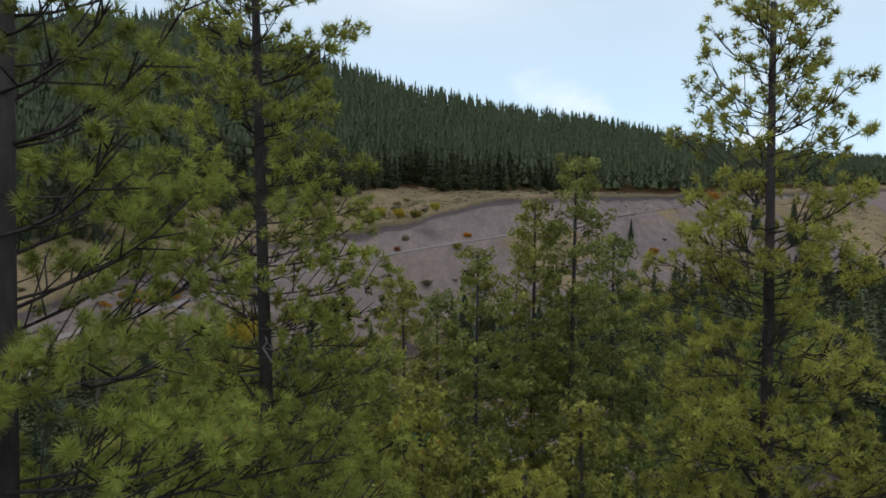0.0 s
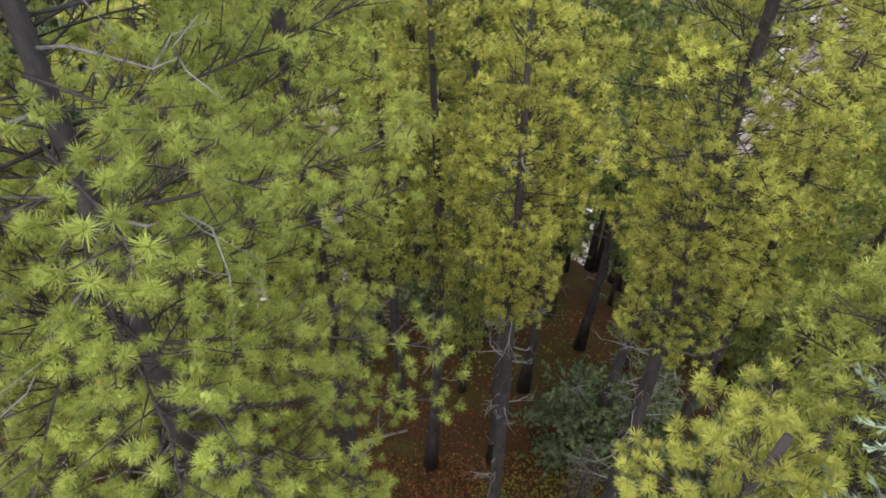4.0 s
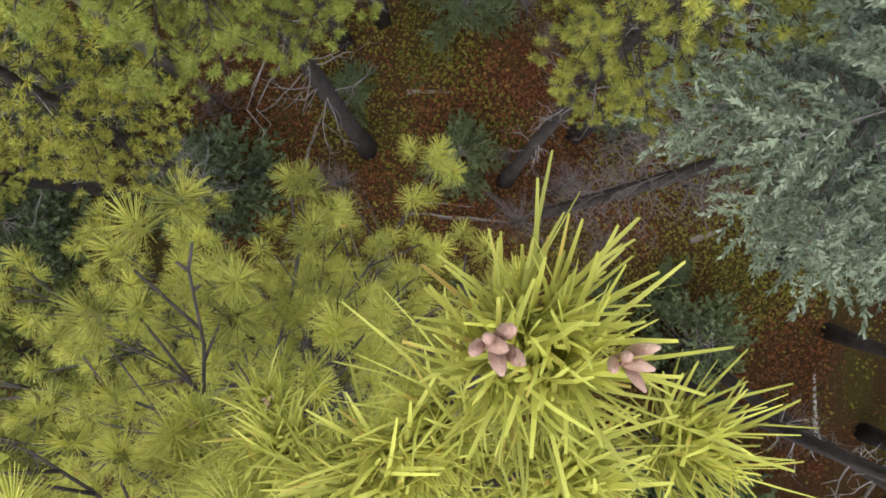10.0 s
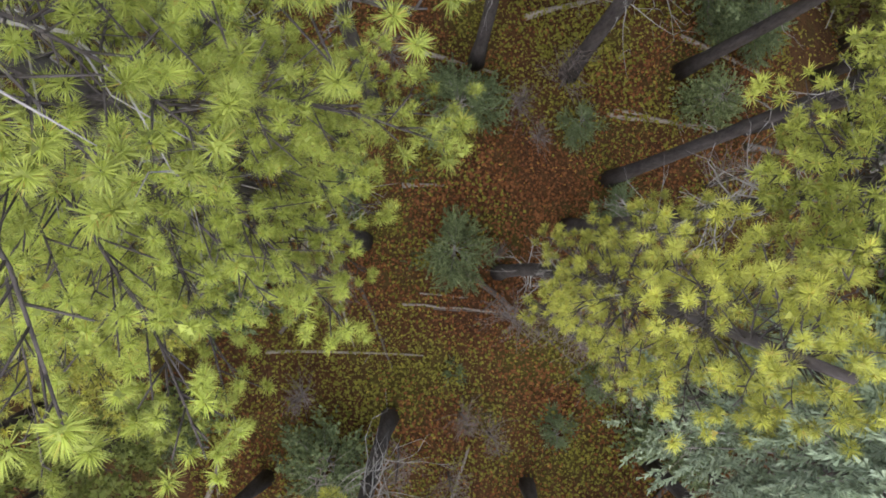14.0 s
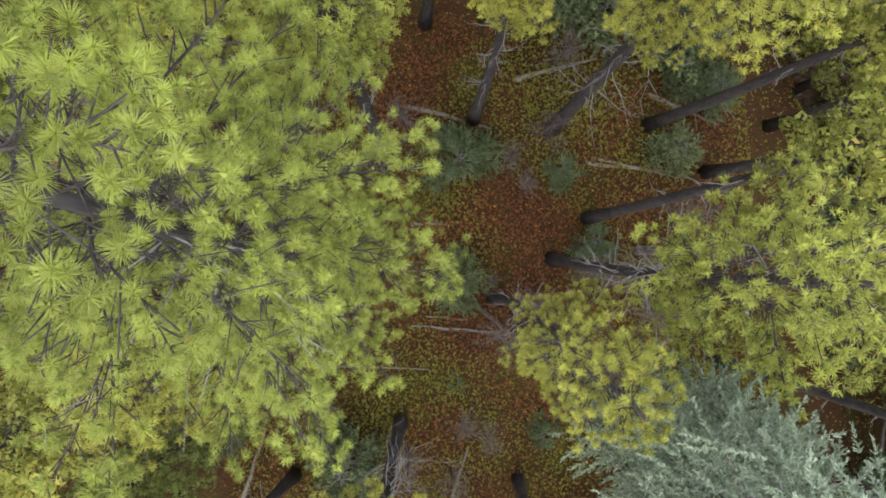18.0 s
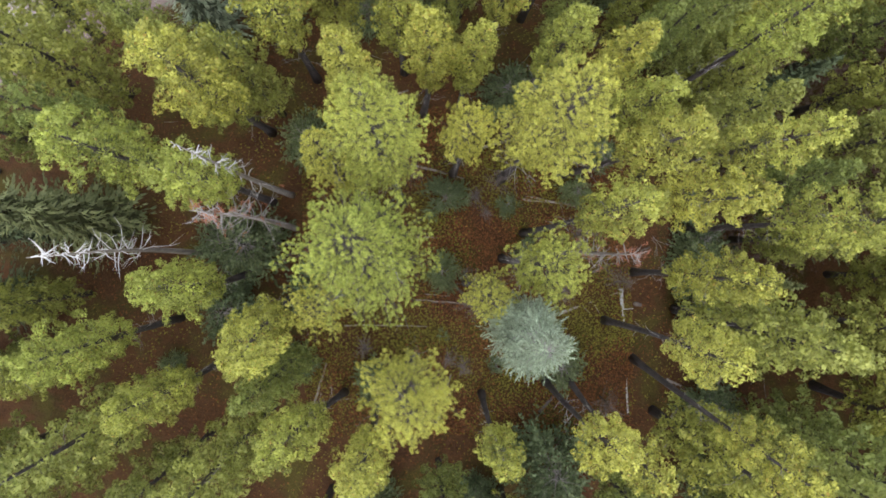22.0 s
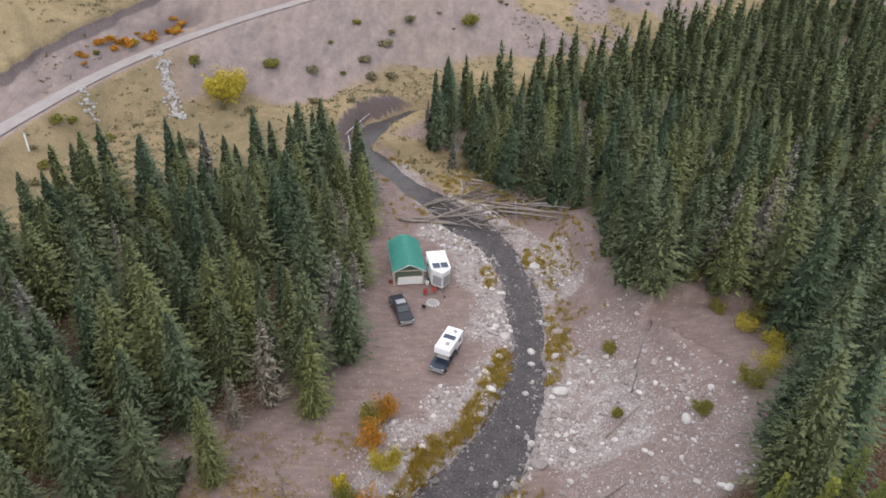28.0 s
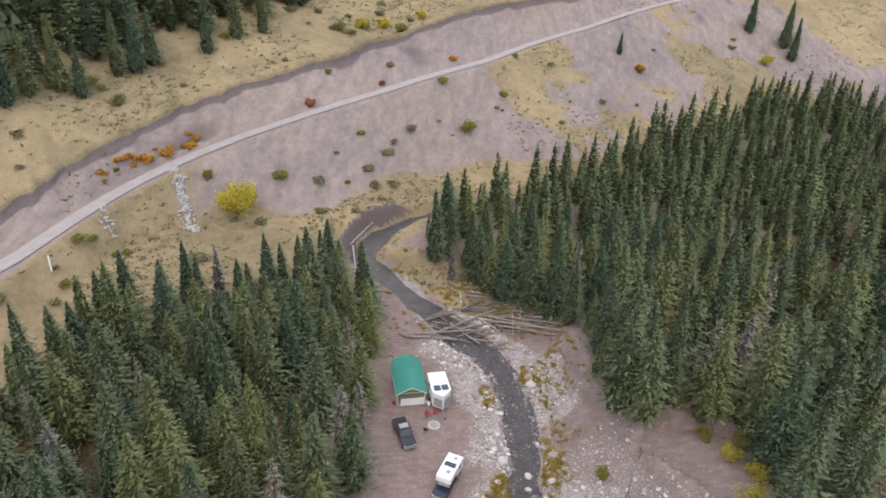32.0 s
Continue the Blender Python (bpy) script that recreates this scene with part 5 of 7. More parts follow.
# closer growth on the brow of the bluff
for x, y, q in scatter(rngp, 900, lambda rng: (rng.uniform(0.2, 9.5), rng.uniform(6.5, 18.0), rng.random()), 1.35, SPOTS):
    s = min(rngp.uniform(0.6, 0.9), (canopy(x, y) - ground_z(x, y) - rngp.uniform(0.6, 2.4)) / 9.0)
    if s > 0.3:
        c = copy_thing(mid_pines[rngp.integers(0, 4)], pose(x, y, ground_z(x, y) - 0.05, 0, 0, rngp.uniform(0, 360)))
        c.scale = (0.75 * s, 0.75 * s, s)

# spruces of the valley
KINDS = [tree_thing("spruce_tree", spruce_meshes(500 + k, 14.0, 2.6 + 0.35 * (k % 3), 0.05, 48, 13, 7, 0.34, wide=0.8, droop=0.22 + 0.08 * (k % 3)), -14 - 3 * k, 50 + 4 * k, 0.2, 0, "tall narrow dark green spruce", "spruces of the valley") for k in range(5)]
KINDS += [tree_thing("spruce_tree", spruce_meshes(506, 12.5, 2.0, 0.05, 26, 9, 6, 0.5, mat=M_GREYSPRUCE, wide=0.35), -29, 58, 0.2, 0, "dying grey spruce with thin needles", "spruces of the valley")]
HEADS = [(k.matrix_world.translation.x, k.matrix_world.translation.y, 1) for k in KINDS]


def inside(x, y, poly):
    n, c = len(poly), False
    for i in range(n):
        (x1, y1), (x2, y2) = poly[i], poly[i - 1]
        if (y1 > y) != (y2 > y) and x < (x2 - x1) * (y - y1) / (y2 - y1) + x1:
            c = not c
    return c


LEFT_WOOD = [(-6.8, 82), (-6.5, 64), (-6.0, 53), (-9.5, 48.5), (-17, 43), (-23, 41), (-31, 37), (-45, 36), (-46, 60), (-42, 80), (-31, 88), (-14, 95), (-9, 88)]
RIGHT_WOOD = [(0, 97), (7, 93.3), (18.8, 82), (20.5, 73), (20.6, 64), (22.2, 56.4), (24.2, 58), (26.5, 59.6), (33, 57), (34, 47), (25, 36), (22, 27), (34, 22), (70, 40), (120, 90), (128, 160), (112, 190), (88, 182), (52, 152), (30, 134), (10, 118), (0, 108)]


def in_wood(poly, x0, x1, y0, y1):
    def spot(rng):
        x, y = rng.uniform(x0, x1), rng.uniform(y0, y1)
        return (x, y, rng.random()) if inside(x, y, poly) and abs(math.degrees(math.atan2(x, y))) < 41 else None
    return spot


woods = [(x, y, rngp.uniform(0.66, 0.98) * (0.62 if rngp.random() < 0.25 else 1)) for x, y, q in scatter(rngp, 5000, in_wood(LEFT_WOOD, -80, -5, 30, 97), 3.7, HEADS)]
woods += [(x, y, rngp.uniform(0.78, 1.08) * (0.6 if rngp.random() < 0.2 else 1) * float(np.interp(y, [60, 100], [1.0, 0.82]))) for x, y, q in scatter(rngp, 15000, in_wood(RIGHT_WOOD, 0, 128, 24, 190), 3.6, HEADS)]
EDGE_SPRUCES = [(-24.8, 35.8, 0.78), (-27.7, 33.3, 0.72), (-30.6, 34.0, 0.8), (-20.9, 37.3, 0.74), (-27.5, 40.0, 0.85), (-16.4, 38.5, 0.7), (-9.4, 46.2, 0.72)]
valley_spruces += EDGE_SPRUCES
woods = valley_spruces + sorted(woods, key=lambda p: p[1] + 0.4 * abs(p[0]))
FINE = [tree_thing("spruce_tree", spruce_meshes(530 + k, 14.0, 2.5 + 0.3 * k, 0.05, 44, 12, 11, 0.38, wide=0.5), -20 - 4 * k, 66, 0.2, 0, "tall grey-green spruce with drooping sprays", "spruces of the valley") for k in range(2)]
for i, (x, y, s) in enumerate(woods[:290]):
    c = copy_thing(FINE[i % 2] if i < len(valley_spruces) else KINDS[5 if rngp.random() < 0.09 else rngp.integers(0, 5)], pose(x, y, ground_z(x, y) - 0.1, 0, 0, rngp.uniform(0, 360)))
    g = s * (rngp.uniform(0.75, 0.95) if y < 30 else rngp.uniform(1.3, 1.75))
    c.scale = (g, g * rngp.uniform(0.9, 1.1), s)
far_crowns = []
for k in range(4):
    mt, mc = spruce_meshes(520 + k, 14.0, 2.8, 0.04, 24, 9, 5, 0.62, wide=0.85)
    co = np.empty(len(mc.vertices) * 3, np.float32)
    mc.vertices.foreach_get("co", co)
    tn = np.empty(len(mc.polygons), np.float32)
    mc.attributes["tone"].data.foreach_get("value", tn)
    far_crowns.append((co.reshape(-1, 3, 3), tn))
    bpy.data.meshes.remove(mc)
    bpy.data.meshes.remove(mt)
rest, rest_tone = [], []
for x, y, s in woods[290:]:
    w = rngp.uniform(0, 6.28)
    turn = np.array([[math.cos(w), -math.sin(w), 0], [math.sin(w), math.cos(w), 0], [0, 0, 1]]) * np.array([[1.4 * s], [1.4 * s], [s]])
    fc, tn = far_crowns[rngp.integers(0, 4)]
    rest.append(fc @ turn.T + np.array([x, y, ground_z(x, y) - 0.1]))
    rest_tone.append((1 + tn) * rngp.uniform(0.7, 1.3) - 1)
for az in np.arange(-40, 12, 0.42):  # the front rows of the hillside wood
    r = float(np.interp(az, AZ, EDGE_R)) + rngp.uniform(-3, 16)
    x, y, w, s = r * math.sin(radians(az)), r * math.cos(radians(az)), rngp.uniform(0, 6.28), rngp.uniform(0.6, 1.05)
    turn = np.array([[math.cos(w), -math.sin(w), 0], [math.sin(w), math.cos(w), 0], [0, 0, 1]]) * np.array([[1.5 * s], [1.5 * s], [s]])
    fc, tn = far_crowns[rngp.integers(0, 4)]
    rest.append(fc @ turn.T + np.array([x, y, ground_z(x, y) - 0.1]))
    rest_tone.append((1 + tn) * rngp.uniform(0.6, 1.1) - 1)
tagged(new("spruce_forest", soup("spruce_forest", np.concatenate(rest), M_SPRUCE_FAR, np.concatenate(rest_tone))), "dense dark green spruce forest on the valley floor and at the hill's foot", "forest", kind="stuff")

# the wooded hillside far behind the road
hill = []
rngh = np.random.default_rng(11)
n_h = 7500
ha = rngh.uniform(-40, 34, n_h)
hu = rngh.random(n_h)
h_edge, h_ridge = np.interp(ha, AZ, EDGE_R), np.interp(ha, AZ, RIDGE_R)
hr = h_edge + 9 + (h_ridge - 3 - h_edge) * hu
hx, hy = hr * np.sin(np.radians(ha)), hr * np.cos(np.radians(ha))
hz = land(hx, hy)[0]
hh = rngh.uniform(8, 15, n_h)
for k in range(7):
    q = (k + 0.7) / 7
    for j in range(4):
        w = 1.57 * j + k * 0.9 + rngh.random(n_h) * 0.8
        rad = hh * 0.125 * (0.25 + q) * rngh.uniform(0.7, 1.25, n_h)
        zt = hz + hh * (1 - q * 0.85) + hh * 0.10
        apex = np.stack([hx, hy, zt], 1)
        da, db = w - 0.55, w + 0.55
        drop = hh * rngh.uniform(0.16, 0.26, n_h)
        va = np.stack([hx + rad * np.cos(da), hy + rad * np.sin(da), zt - drop], 1)
        vb = np.stack([hx + rad * np.cos(db), hy + rad * np.sin(db), zt - drop], 1)
        hill.append(np.stack([apex, va, vb], 1))
tagged(new("hillside_forest", soup("hillside_forest", np.concatenate(hill), M_SPRUCE_FAR)), "dense dark green conifer forest covering the far hillside", "forest", kind="stuff")


# ---- stones, logs, bushes ----
def boulder_mesh(seed, name="boulder", mat=None):
    rng = np.random.default_rng(seed)
    bm = bmesh.new()
    bmesh.ops.create_icosphere(bm, subdivisions=2, radius=1.0)
    k = rng.normal(size=(5, 3))
    for v in bm.verts:
        d = v.co.normalized()
        f = 1.0
        for q in k:
            f -= 0.22 * max(0, d.dot(Vector(q).normalized()) - 0.45)
        f += 0.06 * noise.noise(d * 2.5 + Vector((seed, 0, 0)))
        v.co = d * f
    me = bpy.data.meshes.new(name)
    bm.to_mesh(me)
    bm.free()
    me.materials.append(mat or M_STONE)
    return me


M_STONE = plain("pale_limestone", (0.50, 0.47, 0.44), 0.9, 0.0, 0.2, 0.25, 3.0, 0.5)
M_RIPRAP = plain("grey_stone", (0.37, 0.345, 0.325), 0.85, 0.0, 0.3, 0.3, 3.0, 0.5)


def cobble_material(name, dim, rough):
    m, nt, b = material(name, rough, 0.0, 0.25)
    geo = nt.nodes.new("ShaderNodeNewGeometry")
    col = ramp(nt, geo.outputs["Random Per Island"], [(0.0, (0.15, 0.12, 0.11)), (0.35, (0.30, 0.255, 0.235)), (0.75, (0.46, 0.415, 0.385)), (1.0, (0.72, 0.68, 0.65))])
    col = mixc(nt, 0.3, col, ramp(nt, noise_tex(nt, 9.0, 4.0), [(0.3, (0.2, 0.17, 0.16)), (0.7, (0.6, 0.56, 0.53))]))
    col = mixc(nt, 1.0, col, (dim, dim, dim), "MULTIPLY")
    nt.links.new(col, b.inputs["Base Color"])
    return m


M_COBBLE = cobble_material("mixed_cobbles", 1.0, 0.9)
M_WETSTONE = cobble_material("wet_stones", 0.5, 0.4)
stone_shapes = [boulder_mesh(600 + k) for k in range(4)]
BOULDERS = [(13.3, 49.5, 0.75), (3.4, 33.6, 0.62), (11.3, 55.7, 0.5), (11.1, 53.8, 0.42), (-9.5, 29.7, 0.4), (-1.8, 29.3, 0.5), (22.1, 42.2, 0.5), (-0.5, 32.2, 0.4), (9.9, 43.6, 0.45),
            (6.4, 39.3, 0.4), (9.2, 56.2, 0.38), (10.0, 49.7, 0.38), (17.4, 34.4, 0.5), (5.6, 29.8, 0.42), (-6.5, 33.2, 0.4), (8.9, 45.5, 0.3), (12.4, 47.4, 0.35), (10.9, 51.2, 0.33), (0.6, 29.9, 0.3), (12.9, 60.2, 0.4)]
for k, (x, y, s) in enumerate(BOULDERS):
    o = tagged(new("boulder", stone_shapes[k % 4]), "pale rounded boulder lying beside the stream", "boulder", "boulders along the stream")
    o.matrix_world = pose(x, y, max(ground_z(x, y), -0.3) + 0.2 * s, 8 * k, 5 * k, 47 * k) @ Matrix.Diagonal((s * 1.2, s * 0.85, s * 0.62, 1))

# cobbles, as one heap of small stones
rngs = np.random.default_rng(21)
ico = bmesh.new()
bmesh.ops.create_icosphere(ico, subdivisions=1, radius=1.0)
ico_v = np.array([v.co[:] for v in ico.verts])
ico_f = np.array([[v.index for v in f.verts] for f in ico.faces])
ico.free()
n_c = 110000
cx, cy = rngs.uniform(-34, 34, n_c), rngs.uniform(14, 84, n_c)
cz, c_gr, _, c_lit, _, _ = land(cx, cy)
crd, crw = curve_distance(cx, cy, RIVER, RIVER_W)
inbed = (np.abs(crd) < crw + 0.5)
keep = ((c_gr * (0.55 + 0.45 * wavy(cx, cy, 2.3, 5)) > rngs.random(n_c) * 0.9) & (c_lit < 0.4) & ~inbed) | (inbed & (rngs.random(n_c) < 0.17 + 0.4 * (np.abs(crd) > crw - 0.5)))
keep &= np.abs(np.degrees(np.arctan2(cx, cy))) < 48
ids = np.nonzero(keep)[0][:19500]
sz = 0.05 + 0.085 * rngs.random(len(ids)) ** 2.2 + 0.26 * (rngs.random(len(ids)) < 0.13) * rngs.random(len(ids))
sz = np.where(inbed[ids], sz * 0.75, sz)
shore = (np.abs(np.abs(crd[ids]) - crw[ids] - 0.5) < 0.9) & (rngs.random(len(ids)) < 0.3)
sz = np.where(shore, sz * 1.4 + 0.08, sz)
zz = np.where(inbed[ids], np.maximum(cz[ids], -0.24 - 0.2 * sz), cz[ids])
ang = rngs.uniform(0, 6.28, len(ids))
sq = rngs.uniform(0.65, 1.25, (len(ids), 3)) * sz[:, None] * np.array([1.15, 0.95, 0.62])
loc = ico_v[None] * sq[:, None, :] * (1 + 0.16 * rngs.normal(size=(len(ids), len(ico_v), 1)))
cs, sn = np.cos(ang)[:, None], np.sin(ang)[:, None]
wx = loc[..., 0] * cs - loc[..., 1] * sn + cx[ids][:, None]
wy = loc[..., 0] * sn + loc[..., 1] * cs + cy[ids][:, None]
wz = loc[..., 2] + (zz + 0.25 * sz)[:, None]
wet = inbed[ids]
for nm, sel, mt, lab in (("cobbles", ~wet, M_COBBLE, "pale rounded river cobbles on the banks"), ("stream_stones", wet, M_WETSTONE, "wet grey and pale stones lying in the shallow stream")):
    vs = np.stack([wx, wy, wz], -1)[sel]
    fs = (ico_f[None] + (np.arange(len(vs)) * len(ico_v))[:, None, None]).reshape(-1, 3)
    tagged(new(nm, mesh_of(nm, vs.reshape(-1, 3).tolist(), fs.tolist(), mt)), lab, "stones", kind="stuff")


def log_mesh(seed, length, r, crooked=0.03, stubs=3):
    rng = np.random.default_rng(seed)
    n = 7
    t = np.linspace(0, 1, n)
    pts = np.stack([length * (t - 0.5), crooked * length * 0.3 * np.sin(t * 3.1 + rng.random()) + 0.006 * rng.normal(size=n) * length ** 0.3, 0.008 * rng.normal(size=n) * length ** 0.3], 1)
    p = Pile()
    p.add(tube(pts, r * (1 - 0.55 * t) * (1 + 0.08 * rng.normal(size=n)), 7))
    for _ in range(stubs):
        k = rng.integers(1, n - 1)
        p.add(tube([pts[k], pts[k] + rng.normal(size=3) * np.array([0.2, 0.5, 0.35]) * (0.3 + 3 * r)], [r * 0.3, r * 0.08], 4))
    return p


def log_thing(name, x0, y0, x1, y1, z0, z1, r, mat, label, seed, group=""):
    a, b_ = Vector((x0, y0, z0)), Vector((x1, y1, z1))
    ln = (b_ - a).length
    o = new(name, log_mesh(seed, ln, r).mesh(name, mat))
    d = (b_ - a).normalized()
    o.matrix_world = Matrix.Translation((a + b_) / 2) @ d.to_track_quat("X", "Z").to_matrix().to_4x4()
    return tagged(o, label, "log", group)


# dead wood on the forest floor: both ends, and how thick
FLOOR_LOGS = [(-0.45, 2.2, 0.15, 2.2, 0.04), (0.39, 1.01, 3.51, -1.62, 0.045), (-0.45, 0.51, 1.31, 0.35, 0.022), (-1.37, 0.63, -1.11, -0.21, 0.022), (-1.03, 0.71, -0.6, -0.4, 0.03), (-2.4, -0.18, -0.15, -0.21, 0.026),
              (5.2, 0.75, 5.35, -2.68, 0.055), (-2.2, 0.1, -1.75, 0.5, 0.03), (2.5, 3.22, 4.1, 3.08, 0.035), (2.6, 3.3, 4.2, 3.0, 0.03), (0.0, 0.45, 1.3, 0.33, 0.02), (3.6, 4.4, 4.9, 3.95, 0.05),
              (-0.6, 4.2, 0.9, 3.8, 0.04), (4.6, 2.8, 5.5, 2.7, 0.06), (3.5, 0.1, 5.3, 0.7, 0.05), (6.93, -2.43, 5.6, -4.2, 0.05), (0.05, 0.98, 0.75, 1.06, 0.02), (-0.2, 0.66, 0.5, 0.6, 0.018)]
FLOOR_MORE = [(6.4, -3.7, 7.4, -2.4, 0.05), (5.6, 0.3, 8.8, -0.7, 0.06), (-2.9, 4.4, -2.3, 3.1, 0.05), (6.5, -1.8, 6.95, -2.0, 0.05), (-5.2, 2.2, -3.4, 2.0, 0.05), (-7.5, 0.9, -4.9, 1.1, 0.06), (-3.4, -2.9, -2.9, -1.2, 0.05), (2.9, -2.6, 4.2, -1.3, 0.05),
              (0.1, -2.9, 0.5, -1.5, 0.04), (7.2, 0.9, 9.3, 1.2, 0.06), (-4.8, -1.5, -3.4, -0.6, 0.04), (1.3, 4.6, 2.7, 5.0, 0.05), (-2.2, 5.6, -0.6, 6.3, 0.05), (4.4, 1.2, 6.2, 1.9, 0.05), (-1.9, 1.2, -1.5, 2.3, 0.03), (8.3, -2.6, 9.6, -1.2, 0.05)]
for k, (x0, y0, x1, y1, r) in enumerate(FLOOR_LOGS + FLOOR_MORE):
    pale = k == 6 or k % 3 != 1
    log_thing("fallen_log", x0, y0, x1, y1, ground_z(x0, y0) + r * 0.8, ground_z(x1, y1) + r * 0.6, r, M_WHITEWOOD if k == 6 else (M_LOG if pale else M_LOGDARK), "thin pale fallen trunk lying on the forest floor" if pale else "dark fallen trunk lying on the forest floor", 700 + k, "fallen trunks in the wood")

# brushwood and leaves on the forest floor
rngl = np.random.default_rng(31)
brush = Pile()
for k in range(520):
    x, y = rngl.uniform(-8.5, 10), rngl.uniform(-5.5, 7.5)
    z = 17.42
    w = rngl.uniform(0, 6.28)
    ln = rngl.uniform(0.15, 0.8)
    d = np.array([math.cos(w), math.sin(w), rngl.uniform(0, 0.35)])
    a = np.array([x, y, z])
    m = a + d * ln * 0.5 + rngl.normal(size=3) * 0.03
    brush.add(tube([a, m, a + d * ln], [0.007, 0.006, 0.003], 3))
tagged(new("brushwood", brush.mesh("brushwood", M_TWIG)), "dry grey twigs strewn over the forest floor", "twigs", kind="stuff")
n_l = 100000
lx, ly = np.where(np.arange(n_l) % 3 == 0, rngl.uniform(-10, 12, n_l), rngl.uniform(-3.5, 5.5, n_l)), np.where(np.arange(n_l) % 3 == 0, rngl.uniform(-6.5, 9.5, n_l), rngl.uniform(-3.2, 5.8, n_l))
lz = land(lx, ly)[0] + rngl.uniform(0.02, 0.13, n_l)
ls = 0.010 + 0.024 * rngl.random(n_l) ** 2 + 0.008 * np.clip(wavy(lx, ly, 0.5, 2.0), 0, 1)
lo = np.stack([lx, ly, lz], 1)
d1 = unit(rngl.normal(size=(n_l, 3)) * np.array([1, 1, 0.45])) * ls[:, None]
d2 = unit(np.cross(d1, rngl.normal(size=(n_l, 3)) * 0.35 + np.array([0, 0, 1.0]))) * (ls * 0.75)[:, None]
patchy = wavy(lx, ly, 0.8, 4.0) + 0.6 * wavy(lx, ly, 0.3, 7.0) + 0.4 * rngl.normal(size=n_l)
for nm, sel, mt, lab in (("ground_cover", patchy > -0.08, M_COVER, "low yellow-green leafy plants covering the forest floor"), ("leaf_litter", patchy <= -0.08, M_LITTER, "fallen red-brown leaves and needles on the forest floor")):
    tri = np.concatenate([np.stack([lo - d1, lo + d2, lo + d1], 1)[sel], np.stack([lo - d1, lo + d1, lo - d2], 1)[sel]])
    tagged(new(nm, soup(nm, tri, mt)), lab, "undergrowth", kind="stuff")


def bush_thing(seed, x, y, size, height, mat, label, name="bush", leaves=900, leaf=0.09):
    rng = np.random.default_rng(seed)
    e = thing(name, x, y, ground_z(x, y) - 0.03, 0, label, "bush", "autumn bushes")
    st = Pile()
    tips = []
    for k in range(16):
        w = rng.random() * 6.28
        top = np.array([math.cos(w), math.sin(w), 0]) * size * rng.random() ** 0.6 * 0.85 + np.array([0, 0, height * rng.uniform(0.5, 0.95)])
        mid = top * 0.5 + rng.normal(size=3) * 0.06
        st.add(tube([rng.normal(size=3) * np.array([0.06, 0.06, 0]), mid, top], [0.018, 0.012, 0.004], 4))
        tips.append((mid, top))
    part("stemwood", st.mesh("stemwood", M_TWIG), None, e)["kind"] = "stuff"
    pick = rng.integers(0, 16, leaves)
    t = rng.random((leaves, 1)) ** 0.6
    mids, tops = np.array([a for a, b_ in tips]), np.array([b_ for a, b_ in tips])
    o = mids[pick] + (tops - mids)[pick] * t + rng.normal(size=(leaves, 3)) * 0.16 * size
    o[:, 2] = np.maximum(o[:, 2], 0.05)
    a = unit(rng.normal(size=(leaves, 3))) * leaf
    b2 = unit(np.cross(a, rng.normal(size=(leaves, 3)))) * leaf * 0.6
    part("leaves", soup("leaves", np.concatenate([np.stack([o - a, o + b2, o + a], 1), np.stack([o - a, o + a, o - b2], 1)]), mat), None, e)["kind"] = "stuff"
    return e


for k, (x, y, s, h, mt, lab) in enumerate([
        (-3.2, 46.0, 1.1, 1.4, M_ORANGE, "rust-orange willow bush at the edge of the clearing"), (-4.3, 44.9, 1.0, 1.2, M_OLIVE, "olive and rust willow bush at the edge of the clearing"), (-4.0, 42.3, 1.2, 1.8, M_ORANGE, "rust-orange willow bush beside the stream"),
        (-2.7, 40.1, 1.05, 1.7, M_YELLOW, "bright yellow-orange willow bush beside the stream"), (-6.2, 38.2, 0.6, 0.8, M_YELLOW, "small yellow bush on the stream bank"), (-4.4, 35.6, 1.3, 1.3, M_ORANGE, "brownish orange bush on the stream bank"),
        (-5.6, 36.6, 0.9, 1.0, M_OLIVE, "thin brown bush on the stream bank"), (-12.6, 33.8, 0.5, 0.6, M_YELLOW, "small yellow bush on dry grass"), (-15.5, 34.2, 0.5, 0.5, M_OLIVE, "small olive bush on dry grass"),
        (29.5, 46.2, 1.6, 1.8, M_YELLOW, "yellow-green bush below the forest edge"), (27.4, 44.0, 1.1, 1.1, M_OLIVE, "olive bush on the gravel slope"), (23.2, 42.6, 0.9, 0.6, M_OLIVE, "low olive bush on the gravel slope"), (18.6, 54.0, 0.8, 0.5, M_OLIVE, "low olive bush on the gravel slope"), (17.6, 45.6, 0.5, 0.5, M_OLIVE, "low olive bush on the gravel slope")]):
    g = 1.45 if k < 7 else 1.2
    bush_thing(800 + k, x, y, s * g, h * (1.8 if k < 7 else 1.35), mt, lab, leaves=2000 if k < 7 else 1300)


# grass along the banks, as one stuff
def grass_stuff(name, spots, mat, label, seed, tall=0.35, per=22):
    rng = np.random.default_rng(seed)
    n = len(spots)
    o = np.repeat(np.array(spots), per, 0)
    o = o + rng.normal(size=o.shape) * np.array([0.16, 0.16, 0])
    d = unit(rng.normal(size=o.shape) * np.array([0.5, 0.5, 0]) + np.array([0, 0, 1.0])) * tall * rng.uniform(0.35, 1.25, (len(o), 1))
    w = unit(np.cross(d, rng.normal(size=o.shape))) * 0.035
    return tagged(new(name, soup(name, np.stack([o - w, o + w, o + d], 1), mat)), label, "grass", kind="stuff")


